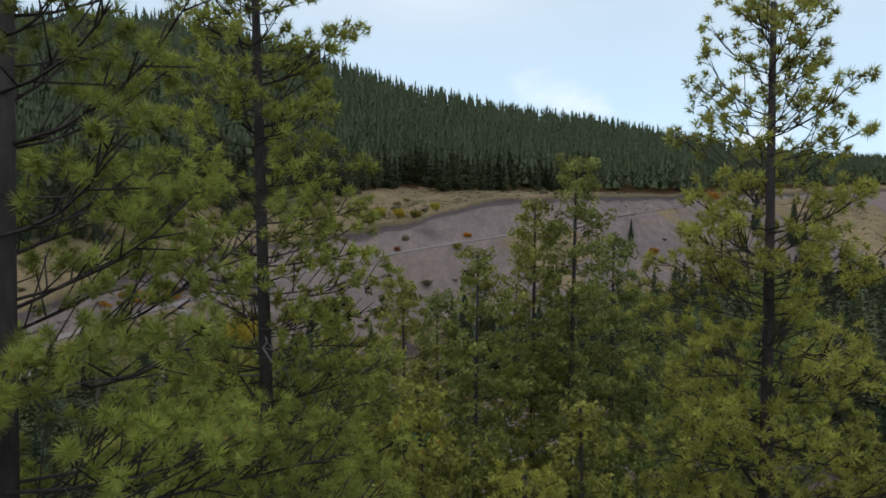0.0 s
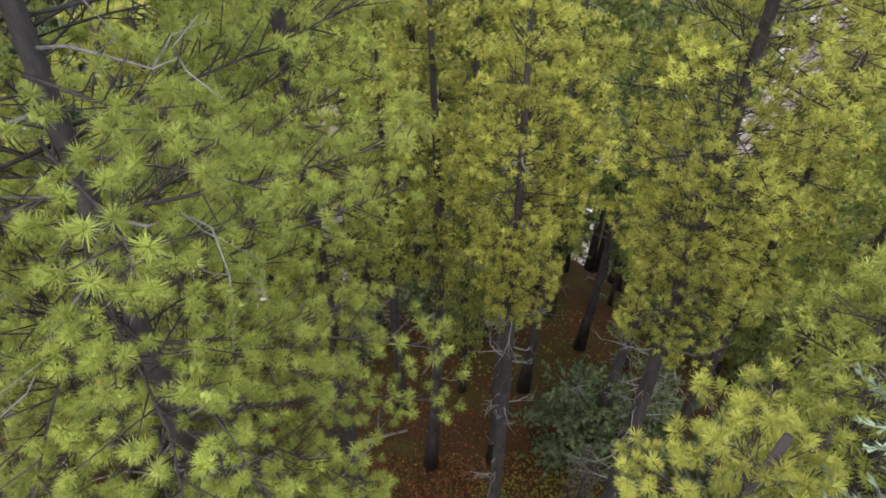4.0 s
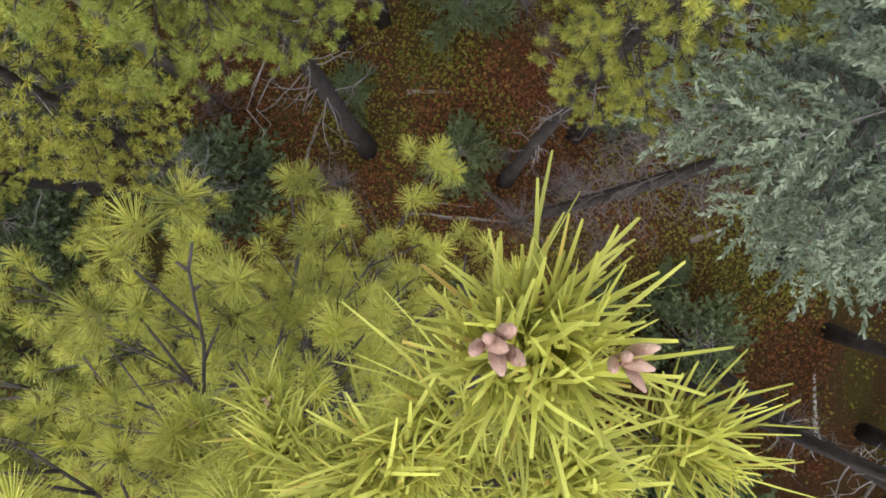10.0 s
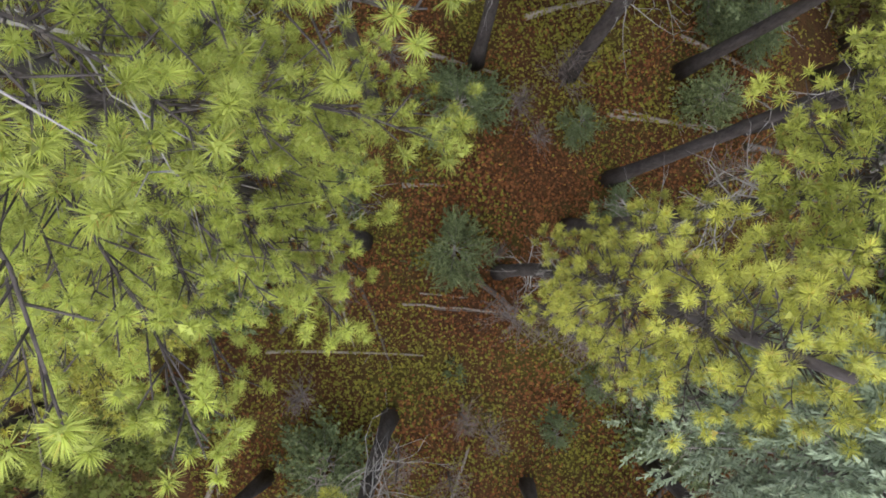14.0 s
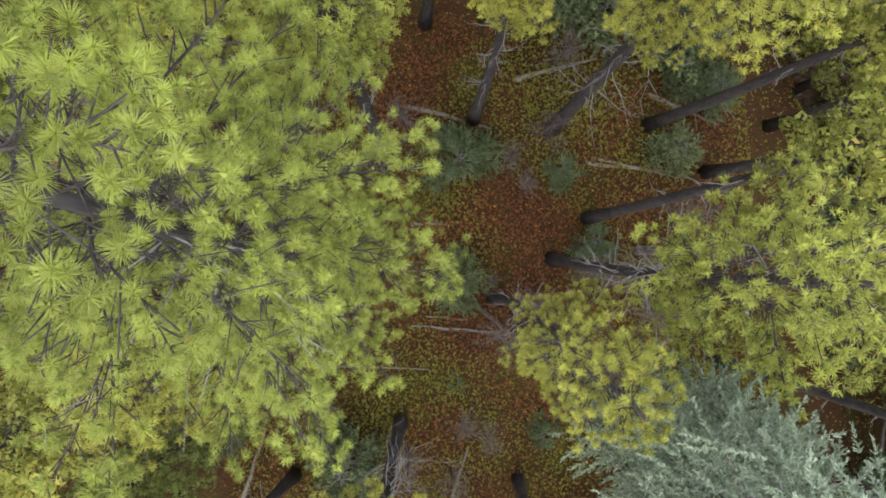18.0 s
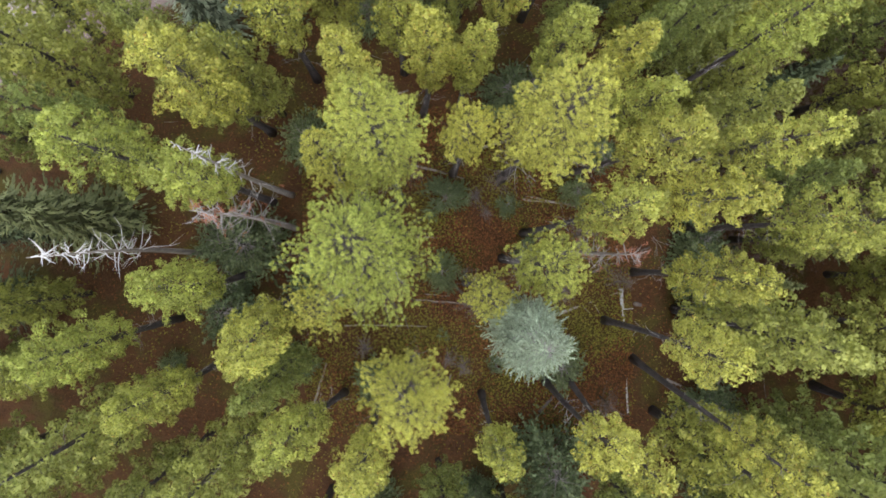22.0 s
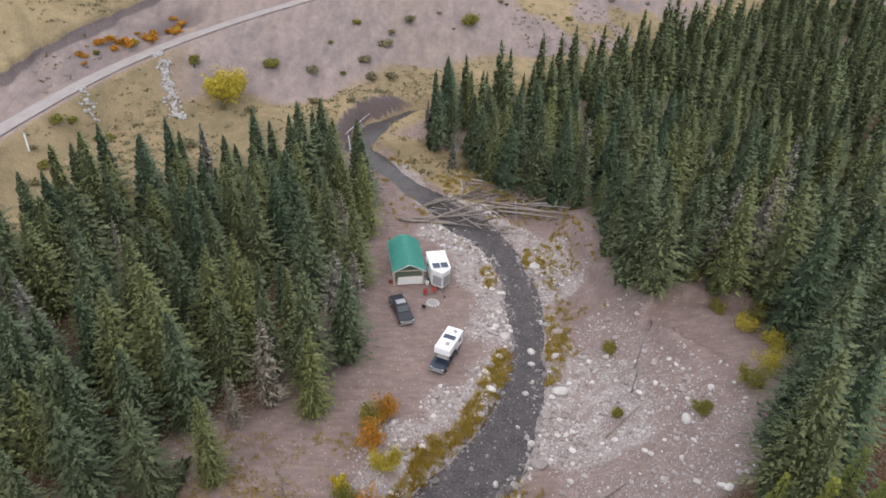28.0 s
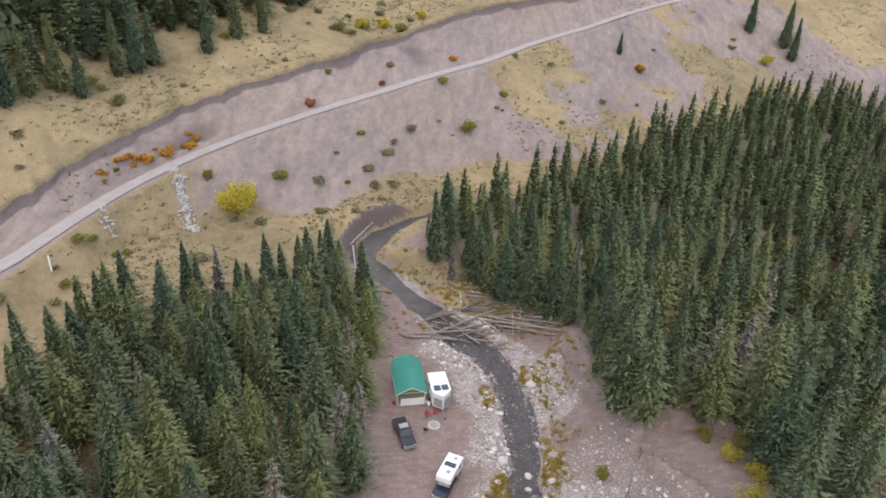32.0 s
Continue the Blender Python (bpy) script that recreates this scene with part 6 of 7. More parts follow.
rngg = np.random.default_rng(41)
gxx, gyy = rngg.uniform(-34, 22, 40000), rngg.uniform(15, 82, 40000)
gz_, g_gr, _, g_lit, _, _ = land(gxx, gyy)
gd, gw = curve_distance(gxx, gyy, RIVER, RIVER_W)
strip = np.abs(gd) - gw
left_bank = (gd < 0) & (strip > 0.2) & (strip < 2.2 + 1.4 * wavy(gxx, gyy, 2.2, 1)) & (wavy(gxx, gyy, 5.0, 2.0) > -0.75) & (gyy < 55)
right_bank = (gd > 0) & (strip > 0.3) & (strip < 3.0 + 1.6 * wavy(gxx, gyy, 1.9, 3)) & (wavy(gxx, gyy, 3.2, 6.0) + 0.5 * wavy(gxx, gyy, 1.2, 2.0) > np.where(gyy < 36, -0.9, 0.0))
upper = (gd < 0) & (strip > 0.8) & (strip < 2.2) & (gyy > 57) & (wavy(gxx, gyy, 3.0, 3.0) > 0.0)
thin = np.clip(0.75 + 0.6 * wavy(gxx, gyy, 1.3, 4.0) - 0.35 * np.abs(strip - 1.2) + 0.5 * (gd < 0) * (gyy > 33) * (gyy < 56), 0.06, 1)
ok = (left_bank | right_bank | upper) & (rngg.random(40000) < thin) & (np.abs(np.degrees(np.arctan2(gxx, gyy))) < 45)
sel = np.nonzero(ok)[0][:6000]
jam = np.stack([rngg.normal(9, 6.5, 700), rngg.normal(86, 4.5, 700)], 1)
jam = np.concatenate([jam, np.stack([rngg.normal(16.5, 1.6, 260), rngg.uniform(60, 80, 260)], 1), np.stack([rngg.normal(-5.5, 1.2, 160), rngg.normal(96.5, 3, 160)], 1)])
jz, _, _, _, _, _ = land(jam[:, 0], jam[:, 1])
jd, jw = curve_distance(jam[:, 0], jam[:, 1], RIVER, RIVER_W)
jk = (np.abs(jd) > jw + 0.5) & (wavy(jam[:, 0], jam[:, 1], 2.0, 3.0) > -0.35) & (jam[:, 1] < 98)
grass_stuff("turf_grass", np.concatenate([jam, jz[:, None]], 1)[jk], M_GRASS, "tawny grass on the bars round the log jam", 44, 0.42, 26)
grass_stuff("bank_grass", np.stack([gxx[sel], gyy[sel], gz_[sel]], 1), M_GRASS, "yellow autumn grass along the stream banks", 42, 0.62)
flat = (gd < -2.5) & (gyy < 44) & (gxx < -5) & (wavy(gxx, gyy, 2.4, 8.0) + 0.6 * wavy(gxx, gyy, 0.9, 2.0) > 0.7 * rngg.normal(size=40000) + 0.25) & (g_lit < 0.5) & (np.abs(np.degrees(np.arctan2(gxx, gyy))) < 45)
sel = np.nonzero(flat)[0][:2400]
grass_stuff("meadow_grass", np.stack([gxx[sel], gyy[sel], gz_[sel]], 1), M_GRASS, "sparse dry grass on the flat beside the stream", 43, 0.22, 14)

# the log jam across the stream
rngj = np.random.default_rng(51)
JAM = [(-3.1, 79.6, 8.4, 81.2, 0.17), (-2.6, 79.4, 4.4, 79.2, 0.2), (0.8, 79.6, 10.8, 86.5, 0.16), (1.8, 87.8, 7.5, 82.3, 0.15), (7.6, 78.6, 2.2, 84.3, 0.13), (9.0, 83.4, 18.5, 78.0, 0.17), (10.0, 82.5, 17.6, 77.4, 0.15), (8.5, 84.6, 17.3, 79.2, 0.16),
       (11.5, 84.5, 18.8, 79.3, 0.14), (3.0, 85.0, 13.2, 89.6, 0.13), (14.0, 84.5, 19.0, 85.2, 0.14), (6.3, 89.8, 14.2, 88.2, 0.12), (0.0, 83.2, 5.9, 86.6, 0.12), (12.3, 90.8, 15.6, 85.4, 0.12), (16.8, 83.8, 20.5, 73.4, 0.10), (5.0, 82.0, 12.0, 83.2, 0.13)]
for k, (x0, y0, x1, y1, r) in enumerate(JAM):
    r *= 0.95
    za, zb2 = max(ground_z(x0, y0), -0.1) + r + 0.1, max(ground_z(x1, y1), -0.1) + r + rngj.uniform(0.1, 0.7)
    log_thing("drift_log", x0, y0, x1, y1, za, zb2, r, M_LOG, "bleached grey drift log in the log jam", 860 + k, "logs of the jam")
for k in range(46):
    x, y = rngj.uniform(0, 17), 81.5 + rngj.normal() * 2.6 + rngj.uniform(0, 4)
    w, ln, r = rngj.normal() * 0.5 - 0.25 + (0.9 if k % 4 == 0 else 0), rngj.uniform(2.0, 5.5), rngj.uniform(0.07, 0.14)
    x1, y1 = x + ln * math.cos(w), y + ln * math.sin(w)
    log_thing("drift_log", x, y, x1, y1, max(ground_z(x, y), -0.1) + 0.15, max(ground_z(x1, y1), -0.1) + rngj.uniform(0.2, 0.9), r, M_LOG if k % 3 else M_LOGDARK, "bleached grey drift log in the log jam", 900 + k, "logs of the jam")
for k in range(54):
    x, y = (rngj.uniform(1.5, 15), rngj.uniform(83.5, 95.5)) if k < 34 else (rngj.normal(9, 3.5), rngj.normal(83.5, 1.6))
    w, ln, r = rngj.normal() * 0.75 - 0.35 + (1.2 if k % 5 == 0 else 0), rngj.uniform(1.6, 5.0), rngj.uniform(0.05, 0.12)
    x1, y1 = x + ln * math.cos(w), y + ln * math.sin(w)
    log_thing("drift_log", x, y, x1, y1, max(ground_z(x, y), -0.1) + 0.12, max(ground_z(x1, y1), -0.1) + rngj.uniform(0.12, 0.5), r, (M_LOG, M_LOGDARK, M_WHITEWOOD)[k % 3], ("bleached grey drift log in the log jam", "dark wet drift log in the log jam", "white barkless drift log in the log jam")[k % 3], 1100 + k, "logs of the jam")
log_thing("drift_log", -12.0, 104.6, -10.2, 90.8, 0.4, 0.5, 0.10, M_WHITEWOOD, "long bleached pole lying along the stream bank", 950)
log_thing("drift_log", -12.3, 104.0, -8.6, 113.5, 0.9, 1.2, 0.10, M_WHITEWOOD, "bleached pole leaning over the stream bend", 951)
for k, (x0, y0, x1, y1, r) in enumerate([(-19.9, 28.4, -18.6, 26.9, 0.14), (-15.2, 30.9, -10.9, 31.9, 0.13), (-12.0, 31.9, -8.5, 33.4, 0.11), (-20.6, 29.3, -17.9, 29.8, 0.12), (-13.6, 32.2, -9.9, 31.3, 0.08), (-23.0, 33.8, -20.4, 31.7, 0.1), (14.6, 36.9, 17.2, 38.0, 0.12), (16.2, 43.4, 19.4, 45.6, 0.09), (17.8, 70.0, 21.8, 75.6, 0.1)]):
    log_thing("drift_log", x0, y0, x1, y1, ground_z(x0, y0) + r, ground_z(x1, y1) + r, r, M_LOG, "weathered log lying on the stream bank", 960 + k, "logs on the bank")
# bare standing trees beside the clearing, and a felled spruce
for k, (x, y, h) in enumerate([(-10.1, 35.4, 6.0), (-16.2, 39.8, 7.0), (-24.0, 32.6, 6.0), (20.0, 50.2, 4.5), (19.2, 47.6, 4.0)]):
    tree_thing("dead_tree", snag_meshes(980 + k, h, 1.0, M_TWIG), x, y, ground_z(x, y) - 0.05, 40 * k, "thin bare grey tree beside the stream", "bare trees by the stream")
fallen = copy_thing(KINDS[1], Matrix.Translation((-19.0, 40.4, ground_z(-19, 40.4) + 0.5)) @ Euler((radians(93), 0, radians(-5))).to_matrix().to_4x4())
fallen.scale = (0.45, 0.45, 0.72)
fallen["label"] = "fallen green spruce lying on the bank"

# low scrub on the far slopes
rngq = np.random.default_rng(71)
qa, qr = rngq.uniform(-38, 36, 30000), rngq.uniform(92, 290, 30000)
qx, qy = qr * np.sin(np.radians(qa)), qr * np.cos(np.radians(qa))
qz, q_gv, q_gs, q_lt, q_sc, _ = land(qx, qy)
q_ok = ((q_gs > 0.5) & (wavy(qx, qy, 6.0, 2.0) + 0.5 * wavy(qx, qy, 2.0, 5.0) > rngq.normal(size=30000) * 0.5)) | ((q_sc > 0.5) & (wavy(qx, qy, 9.0, 6.0) > 0.62) & (rngq.random(30000) < 0.5))
q_ok &= np.abs(qr - np.interp(qa, AZ, ROAD_R)) > 3.5
qi = np.nonzero(q_ok)[0][:13000]
qo = np.repeat(np.stack([qx[qi], qy[qi], qz[qi]], 1), 7, 0)
qo = qo + rngq.normal(size=qo.shape) * np.array([0.3, 0.3, 0.0])
qd = unit(rngq.normal(size=qo.shape) + np.array([0, 0, 0.7])) * rngq.uniform(0.12, 0.42, (len(qo), 1))
qw = unit(np.cross(qd, rngq.normal(size=qo.shape))) * 0.18
tagged(new("slope_scrub", soup("slope_scrub", np.stack([qo - qw, qo + qw, qo + qd], 1), M_SCRUB)), "low dry grey-olive scrub on the far slopes", "scrub", kind="stuff")

# heaps of driftwood on the bank
for hx0, hy0, rx, ry, n_s, sd in ((-11.4, 32.3, 2.4, 0.7, 90, 990), (-19.0, 29.3, 1.5, 0.8, 60, 991), (-6.6, 34.2, 1.4, 0.6, 40, 992)):
    rh = np.random.default_rng(sd)
    hp = Pile()
    for _ in range(n_s):
        x, y = hx0 + rh.normal() * rx * 0.5, hy0 + rh.normal() * ry * 0.5
        w = 0.25 + rh.normal() * 0.5
        ln = rh.uniform(0.4, 1.8)
        d = np.array([math.cos(w), math.sin(w), rh.normal() * 0.16])
        a = np.array([x, y, ground_z(x, y) + rh.uniform(0.03, 0.45)])
        hp.add(tube([a - d * ln * 0.5, a + rh.normal(size=3) * 0.04, a + d * ln * 0.5], [0.03, 0.025, 0.01], 4))
    tagged(new("driftwood_heap", hp.mesh("driftwood_heap", M_LOG)), "tangled heap of grey driftwood sticks on the bank", "driftwood", kind="stuff")


# ---- the camp ----
M_CANVAS = plain("white_canvas", (0.72, 0.71, 0.68), 0.85, 0, 0.2, 0.08, 3.0)
M_TARP = plain("green_tarp", (0.085, 0.40, 0.32), 0.6, 0, 0.4, 0.14, 2.0, 0.15)
M_WHITE = plain("white_gelcoat", (0.78, 0.78, 0.77), 0.3, 0, 0.5, 0.05, 4.0)
M_TRIM = plain("grey_trim", (0.30, 0.30, 0.31), 0.5, 0, 0.4, 0.12, 5.0)
M_BLACK = plain("black_car_paint", (0.012, 0.013, 0.016), 0.18, 0, 0.6, 0.2, 4.0)
M_NAVY = plain("dark_blue_car_paint", (0.018, 0.028, 0.045), 0.2, 0, 0.6, 0.2, 4.0)
M_GLASS_DARK = plain("tinted_glass", (0.02, 0.025, 0.03), 0.06, 0, 0.8, 0.1, 4.0)
M_RUBBER = plain("tyre_rubber", (0.018, 0.018, 0.018), 0.9, 0, 0.2, 0.2, 9.0)
M_ALLOY = plain("alloy_rim", (0.45, 0.45, 0.46), 0.35, 0.9, 0.5, 0.1, 9.0)
M_LAMP = plain("clear_lamp", (0.7, 0.7, 0.68), 0.15, 0, 0.6, 0.05, 9.0)
M_REDLAMP = plain("red_lamp", (0.35, 0.02, 0.02), 0.2, 0, 0.6, 0.1, 9.0)
M_SOLAR = plain("solar_cells", (0.03, 0.04, 0.07), 0.15, 0, 0.7, 0.15, 8.0)
M_REDCLOTH = plain("red_cloth", (0.30, 0.05, 0.05), 0.8, 0, 0.2, 0.2, 5.0)
M_DARKCLOTH = plain("dark_cloth", (0.03, 0.03, 0.035), 0.85, 0, 0.2, 0.2, 5.0)
M_STEEL = plain("steel_tube", (0.35, 0.35, 0.36), 0.4, 0.8, 0.5, 0.1, 6.0)
M_TIMBER = plain("sawn_timber", (0.55, 0.47, 0.36), 0.8, 0, 0.2, 0.2, 4.0, 0.2)
M_ASH = plain("ash", (0.30, 0.29, 0.28), 0.95, 0, 0.1, 0.3, 8.0, 0.3)


def block(sx, sy, sz, x=0, y=0, z=0, bevel=0.02, rot=None):
    """A box with rounded edges, its base centre at x, y, z."""
    bm = bmesh.new()
    bmesh.ops.create_cube(bm, size=1.0)
    bmesh.ops.scale(bm, vec=(sx, sy, sz), verts=bm.verts)
    if bevel:
        bmesh.ops.bevel(bm, geom=bm.edges[:], offset=min(bevel, 0.45 * min(sx, sy, sz)), segments=2, affect="EDGES")
    if rot:
        bmesh.ops.rotate(bm, cent=(0, 0, 0), matrix=Euler(rot).to_matrix(), verts=bm.verts)
    bmesh.ops.translate(bm, vec=(x, y, z + sz / 2), verts=bm.verts)
    return bm


def prism(profile, width, bevel=0.04, taper=None):
    """A side profile (y, z) drawn out across x; taper(z) narrows it with height."""
    bm = bmesh.new()
    a = [bm.verts.new((-width / 2, y, z)) for y, z in profile]
    b_ = [bm.verts.new((width / 2, y, z)) for y, z in profile]
    bm.faces.new(a[::-1])
    bm.faces.new(b_)
    n = len(profile)
    for i in range(n):
        bm.faces.new((a[i], a[(i + 1) % n], b_[(i + 1) % n], b_[i]))
    if taper:
        for v in bm.verts:
            v.co.x *= taper(v.co.z)
    bmesh.ops.recalc_face_normals(bm, faces=bm.faces)
    if bevel:
        bmesh.ops.bevel(bm, geom=bm.edges[:], offset=bevel, segments=2, affect="EDGES", clamp_overlap=True)
    return bm


def disc(r, w, x, y, z, seg=20, bevel=0.03):
    bm = bmesh.new()
    bmesh.ops.create_cone(bm, cap_ends=True, segments=seg, radius1=r, radius2=r, depth=w)
    bmesh.ops.bevel(bm, geom=[e for e in bm.edges if len(e.link_faces) == 2 and abs(e.calc_face_angle(0)) > 1], offset=bevel, segments=2, affect="EDGES")
    bmesh.ops.rotate(bm, cent=(0, 0, 0), matrix=Matrix.Rotation(radians(90), 3, "Y"), verts=bm.verts)
    bmesh.ops.translate(bm, vec=(x, y, z), verts=bm.verts)
    return bm


def pickup(x, y, heading, paint, label):
    """A pickup truck; its nose points along -y before it is turned."""
    e = thing("pickup_truck", x, y, ground_z(x, y), heading, label, "truck", "trucks at the camp")
    e.scale = (0.81, 0.81, 0.81)
    body = part("body", prism([(-2.75, 0.45), (-2.8, 0.85), (-2.7, 1.0), (-1.2, 1.1), (2.72, 1.12), (2.75, 0.5), (2.2, 0.42), (-2.2, 0.40)], 1.95, 0.05), paint, e)
    part("cab", prism([(-1.15, 1.08), (-0.45, 1.72), (-0.25, 1.80), (0.75, 1.80), (0.95, 1.72), (1.05, 1.08)], 1.78, 0.05, lambda z: 1 - 0.16 * max(0, z - 1.1)), paint, e)
    part("windscreen", block(1.42, 0.03, 0.78, 0, -0.83, 1.06, 0.01, (radians(-46), 0, 0)), M_GLASS_DARK, e)
    part("rear_window", block(1.3, 0.03, 0.42, 0, 1.025, 1.26, 0.01, (radians(10), 0, 0)), M_GLASS_DARK, e)
    for sx in (-1, 1):
        part("side_window", block(0.03, 0.72, 0.40, sx * 0.845, -0.12, 1.24, 0.01, (0, radians(-sx * 7), 0)), M_GLASS_DARK, e)
        part("side_window", block(0.03, 0.55, 0.40, sx * 0.845, 0.60, 1.24, 0.01, (0, radians(-sx * 7), 0)), M_GLASS_DARK, e)
        part("mirror", block(0.22, 0.10, 0.16, sx * 1.05, -0.72, 1.18, 0.03), paint, e)
        part("headlight", block(0.34, 0.08, 0.17, sx * 0.74, -2.76, 0.80, 0.02), M_LAMP, e)
        part("tail_light", block(0.14, 0.06, 0.34, sx * 0.86, 2.75, 0.72, 0.02), M_REDLAMP, e)
        for wy in (-1.75, 1.7):
            wheel = part("wheel", disc(0.40, 0.27, sx * 0.86, wy, 0.40), M_RUBBER, e)
            part("rim", disc(0.24, 0.05, sx * 1.0, wy, 0.40, 16, 0.01), M_ALLOY, wheel)
    part("grille", block(1.05, 0.05, 0.28, 0, -2.79, 0.66, 0.02), M_TRIM, e)
    part("front_bumper", block(1.9, 0.2, 0.22, 0, -2.78, 0.42, 0.05), M_TRIM, e)
    part("rear_bumper", block(1.85, 0.16, 0.18, 0, 2.80, 0.44, 0.04), M_TRIM, e)
    return e


black_truck = pickup(-2.15, 60.7, 19, M_BLACK, "black crew-cab pickup truck parked on the dirt clearing")
part("bed_cover", block(1.62, 1.6, 0.05, 0, 1.88, 1.10, 0.015), M_DARKCLOTH, black_truck)
part("roof_rack", block(1.25, 0.9, 0.05, 0, 0.25, 1.83, 0.02), M_TRIM, black_truck)
camper_truck = pickup(2.45, 53.7, -24, M_NAVY, "dark blue pickup truck carrying a white camper")
cabin = part("camper", prism([(-1.35, 1.95), (-1.25, 2.75), (-1.1, 2.82), (3.0, 2.82), (3.08, 2.7), (3.05, 1.05), (1.08, 1.05), (1.05, 1.9), (-1.2, 1.86)], 2.05, 0.06), M_WHITE, camper_truck, "white truck camper on the bed")
for yy, ss in ((-0.2, 0.5), (2.3, 0.42)):
    part("roof_vent", block(ss, ss, 0.12, 0.25, yy, 2.82, 0.03), M_TRIM, cabin)
part("solar_panel", block(1.5, 0.75, 0.04, 0, 1.05, 2.84, 0.01), M_SOLAR, cabin)
for sx in (-1, 1):
    part("camper_window", block(0.03, 0.8, 0.35, sx * 1.03, 1.9, 1.9, 0.01), M_GLASS_DARK, cabin)
part("camper_door", block(0.6, 0.04, 1.5, 0.35, 3.07, 1.12, 0.02), M_TRIM, cabin)

# travel trailer
tr = thing("travel_trailer", 1.85, 66.7, ground_z(1.85, 66.7), 11, "small white travel trailer with two solar panels, parked beside the hut", "trailer")
shell = bmesh.new()
outline = [(-1.05, -1.35), (0.0, -2.25), (1.05, -1.35), (1.05, 2.1), (-1.05, 2.1)]
lo_v = [shell.verts.new((px, py, 0.55)) for px, py in outline]
hi_v = [shell.verts.new((px, py, 2.6)) for px, py in outline]
shell.faces.new(lo_v[::-1])
shell.faces.new(hi_v)
for i in range(5):
    shell.faces.new((lo_v[i], lo_v[(i + 1) % 5], hi_v[(i + 1) % 5], hi_v[i]))
bmesh.ops.recalc_face_normals(shell, faces=shell.faces)
bmesh.ops.bevel(shell, geom=shell.edges[:], offset=0.05, segments=2, affect="EDGES")
part("body", shell, M_CANVAS, tr)
part("roof", block(2.2, 3.55, 0.09, 0, 0.4, 2.6, 0.03), M_WHITE, tr)
for sx in (-1, 1):
    part("solar_panel", block(0.82, 0.95, 0.04, sx * 0.46, -0.75, 2.70, 0.01), M_SOLAR, tr)
    wheel = part("wheel", disc(0.33, 0.2, sx * 0.98, 0.5, 0.33), M_RUBBER, tr)
    part("rim", disc(0.19, 0.04, sx * 1.09, 0.5, 0.33, 14, 0.01), M_ALLOY, wheel)
    part("front_panel", block(1.1, 0.03, 1.2, sx * 0.54, -1.84, 0.8, 0.01, (0, 0, radians(sx * 40.5))), M_TRIM, tr)
    part("side_window", block(0.03, 0.9, 0.5, sx * 1.055, 0.9, 1.5, 0.01), M_GLASS_DARK, tr)
    part("step_leg", block(0.08, 0.08, 0.55, sx * 0.85, 1.95, 0.0, 0.01), M_STEEL, tr)
part("drawbar", block(0.12, 1.3, 0.1, 0, -2.75, 0.45, 0.02), M_STEEL, tr)
part("jockey_wheel", disc(0.12, 0.07, 0.1, -3.2, 0.12, 12, 0.01), M_RUBBER, tr)
part("roof_vent", block(0.42, 0.42, 0.12, 0, 1.1, 2.69, 0.03), M_WHITE, tr)

# hut with a green tarp roof
hut = thing("tent_hut", -1.9, 68.75, ground_z(-1.9, 68.7) - 0.02, 8.5, "white canvas-walled hut with a rounded green tarp roof", "hut")
W2, L2, EV, PK = 1.75, 3.05, 2.0, 2.95
for sx in (-1, 1):
    part("side_wall", block(0.06, 2 * L2 - 0.1, EV, sx * (W2 - 0.12), 0, 0, 0.02), M_CANVAS, hut)
    part("corner_post", block(0.11, 0.11, EV, sx * (W2 - 0.1), -L2 + 0.06, 0, 0.015), M_TIMBER, hut)
    part("gable_board", block(0.06, 0.06, math.hypot(W2 + 0.1, PK - EV), 0, 0, 0, 0.01), M_WHITE, hut).matrix_local = pose(sx * (W2 + 0.1), -L2 - 0.28, EV - 0.02, 0, -sx * math.degrees(math.atan2(W2 + 0.1, PK - EV)), 0)
roof = bmesh.new()
NR = 14
secs = [(-L2 - 0.25, 1.0), (L2 - 0.5, 1.0), (L2 + 0.05, 0.93), (L2 + 0.25, 0.80)]
rings_r = []
for yy, f in secs:
    row = []
    for j in range(NR + 1):
        u = 2 * j / NR - 1
        zz_ = EV + (PK - EV) * (1 - abs(u) ** (1.15 if yy < 0 else 1.6)) * f - (0.3 if f < 0.9 else 0)
        row.append(roof.verts.new(((W2 + 0.12) * u * (f ** 0.5), yy, zz_)))
    rings_r.append(row)
for r0, r1 in zip(rings_r, rings_r[1:]):
    for j in range(NR):
        roof.faces.new((r0[j], r0[j + 1], r1[j + 1], r1[j]))
bmesh.ops.solidify(roof, geom=roof.faces[:], thickness=0.05)
bmesh.ops.recalc_face_normals(roof, faces=roof.faces)
part("roof", roof, M_TARP, hut, "green tarp roof")
part("back_wall", prism([(L2 - 0.1, 0.0), (L2 - 0.02, 0.0), (L2 - 0.02, EV), (L2 - 0.1, EV)], 2 * W2 - 0.3, 0.01), M_CANVAS, hut)
part("front_panel", block(2 * W2 - 0.7, 0.06, 1.05, 0.15, -L2 + 0.08, 0.05, 0.015), M_CANVAS, hut)
part("ridge_pole", block(0.09, 2 * L2 + 0.3, 0.09, 0, 0, PK - 0.2, 0.01), M_TIMBER, hut)
part("tie_beam", block(2 * W2 - 0.2, 0.09, 0.1, 0, -L2 + 0.06, EV - 0.12, 0.01), M_TIMBER, hut)
part("floor", block(2 * W2 - 0.3, 2 * L2 - 0.2, 0.06, 0, 0, 0.0, 0.01), M_TIMBER, hut)


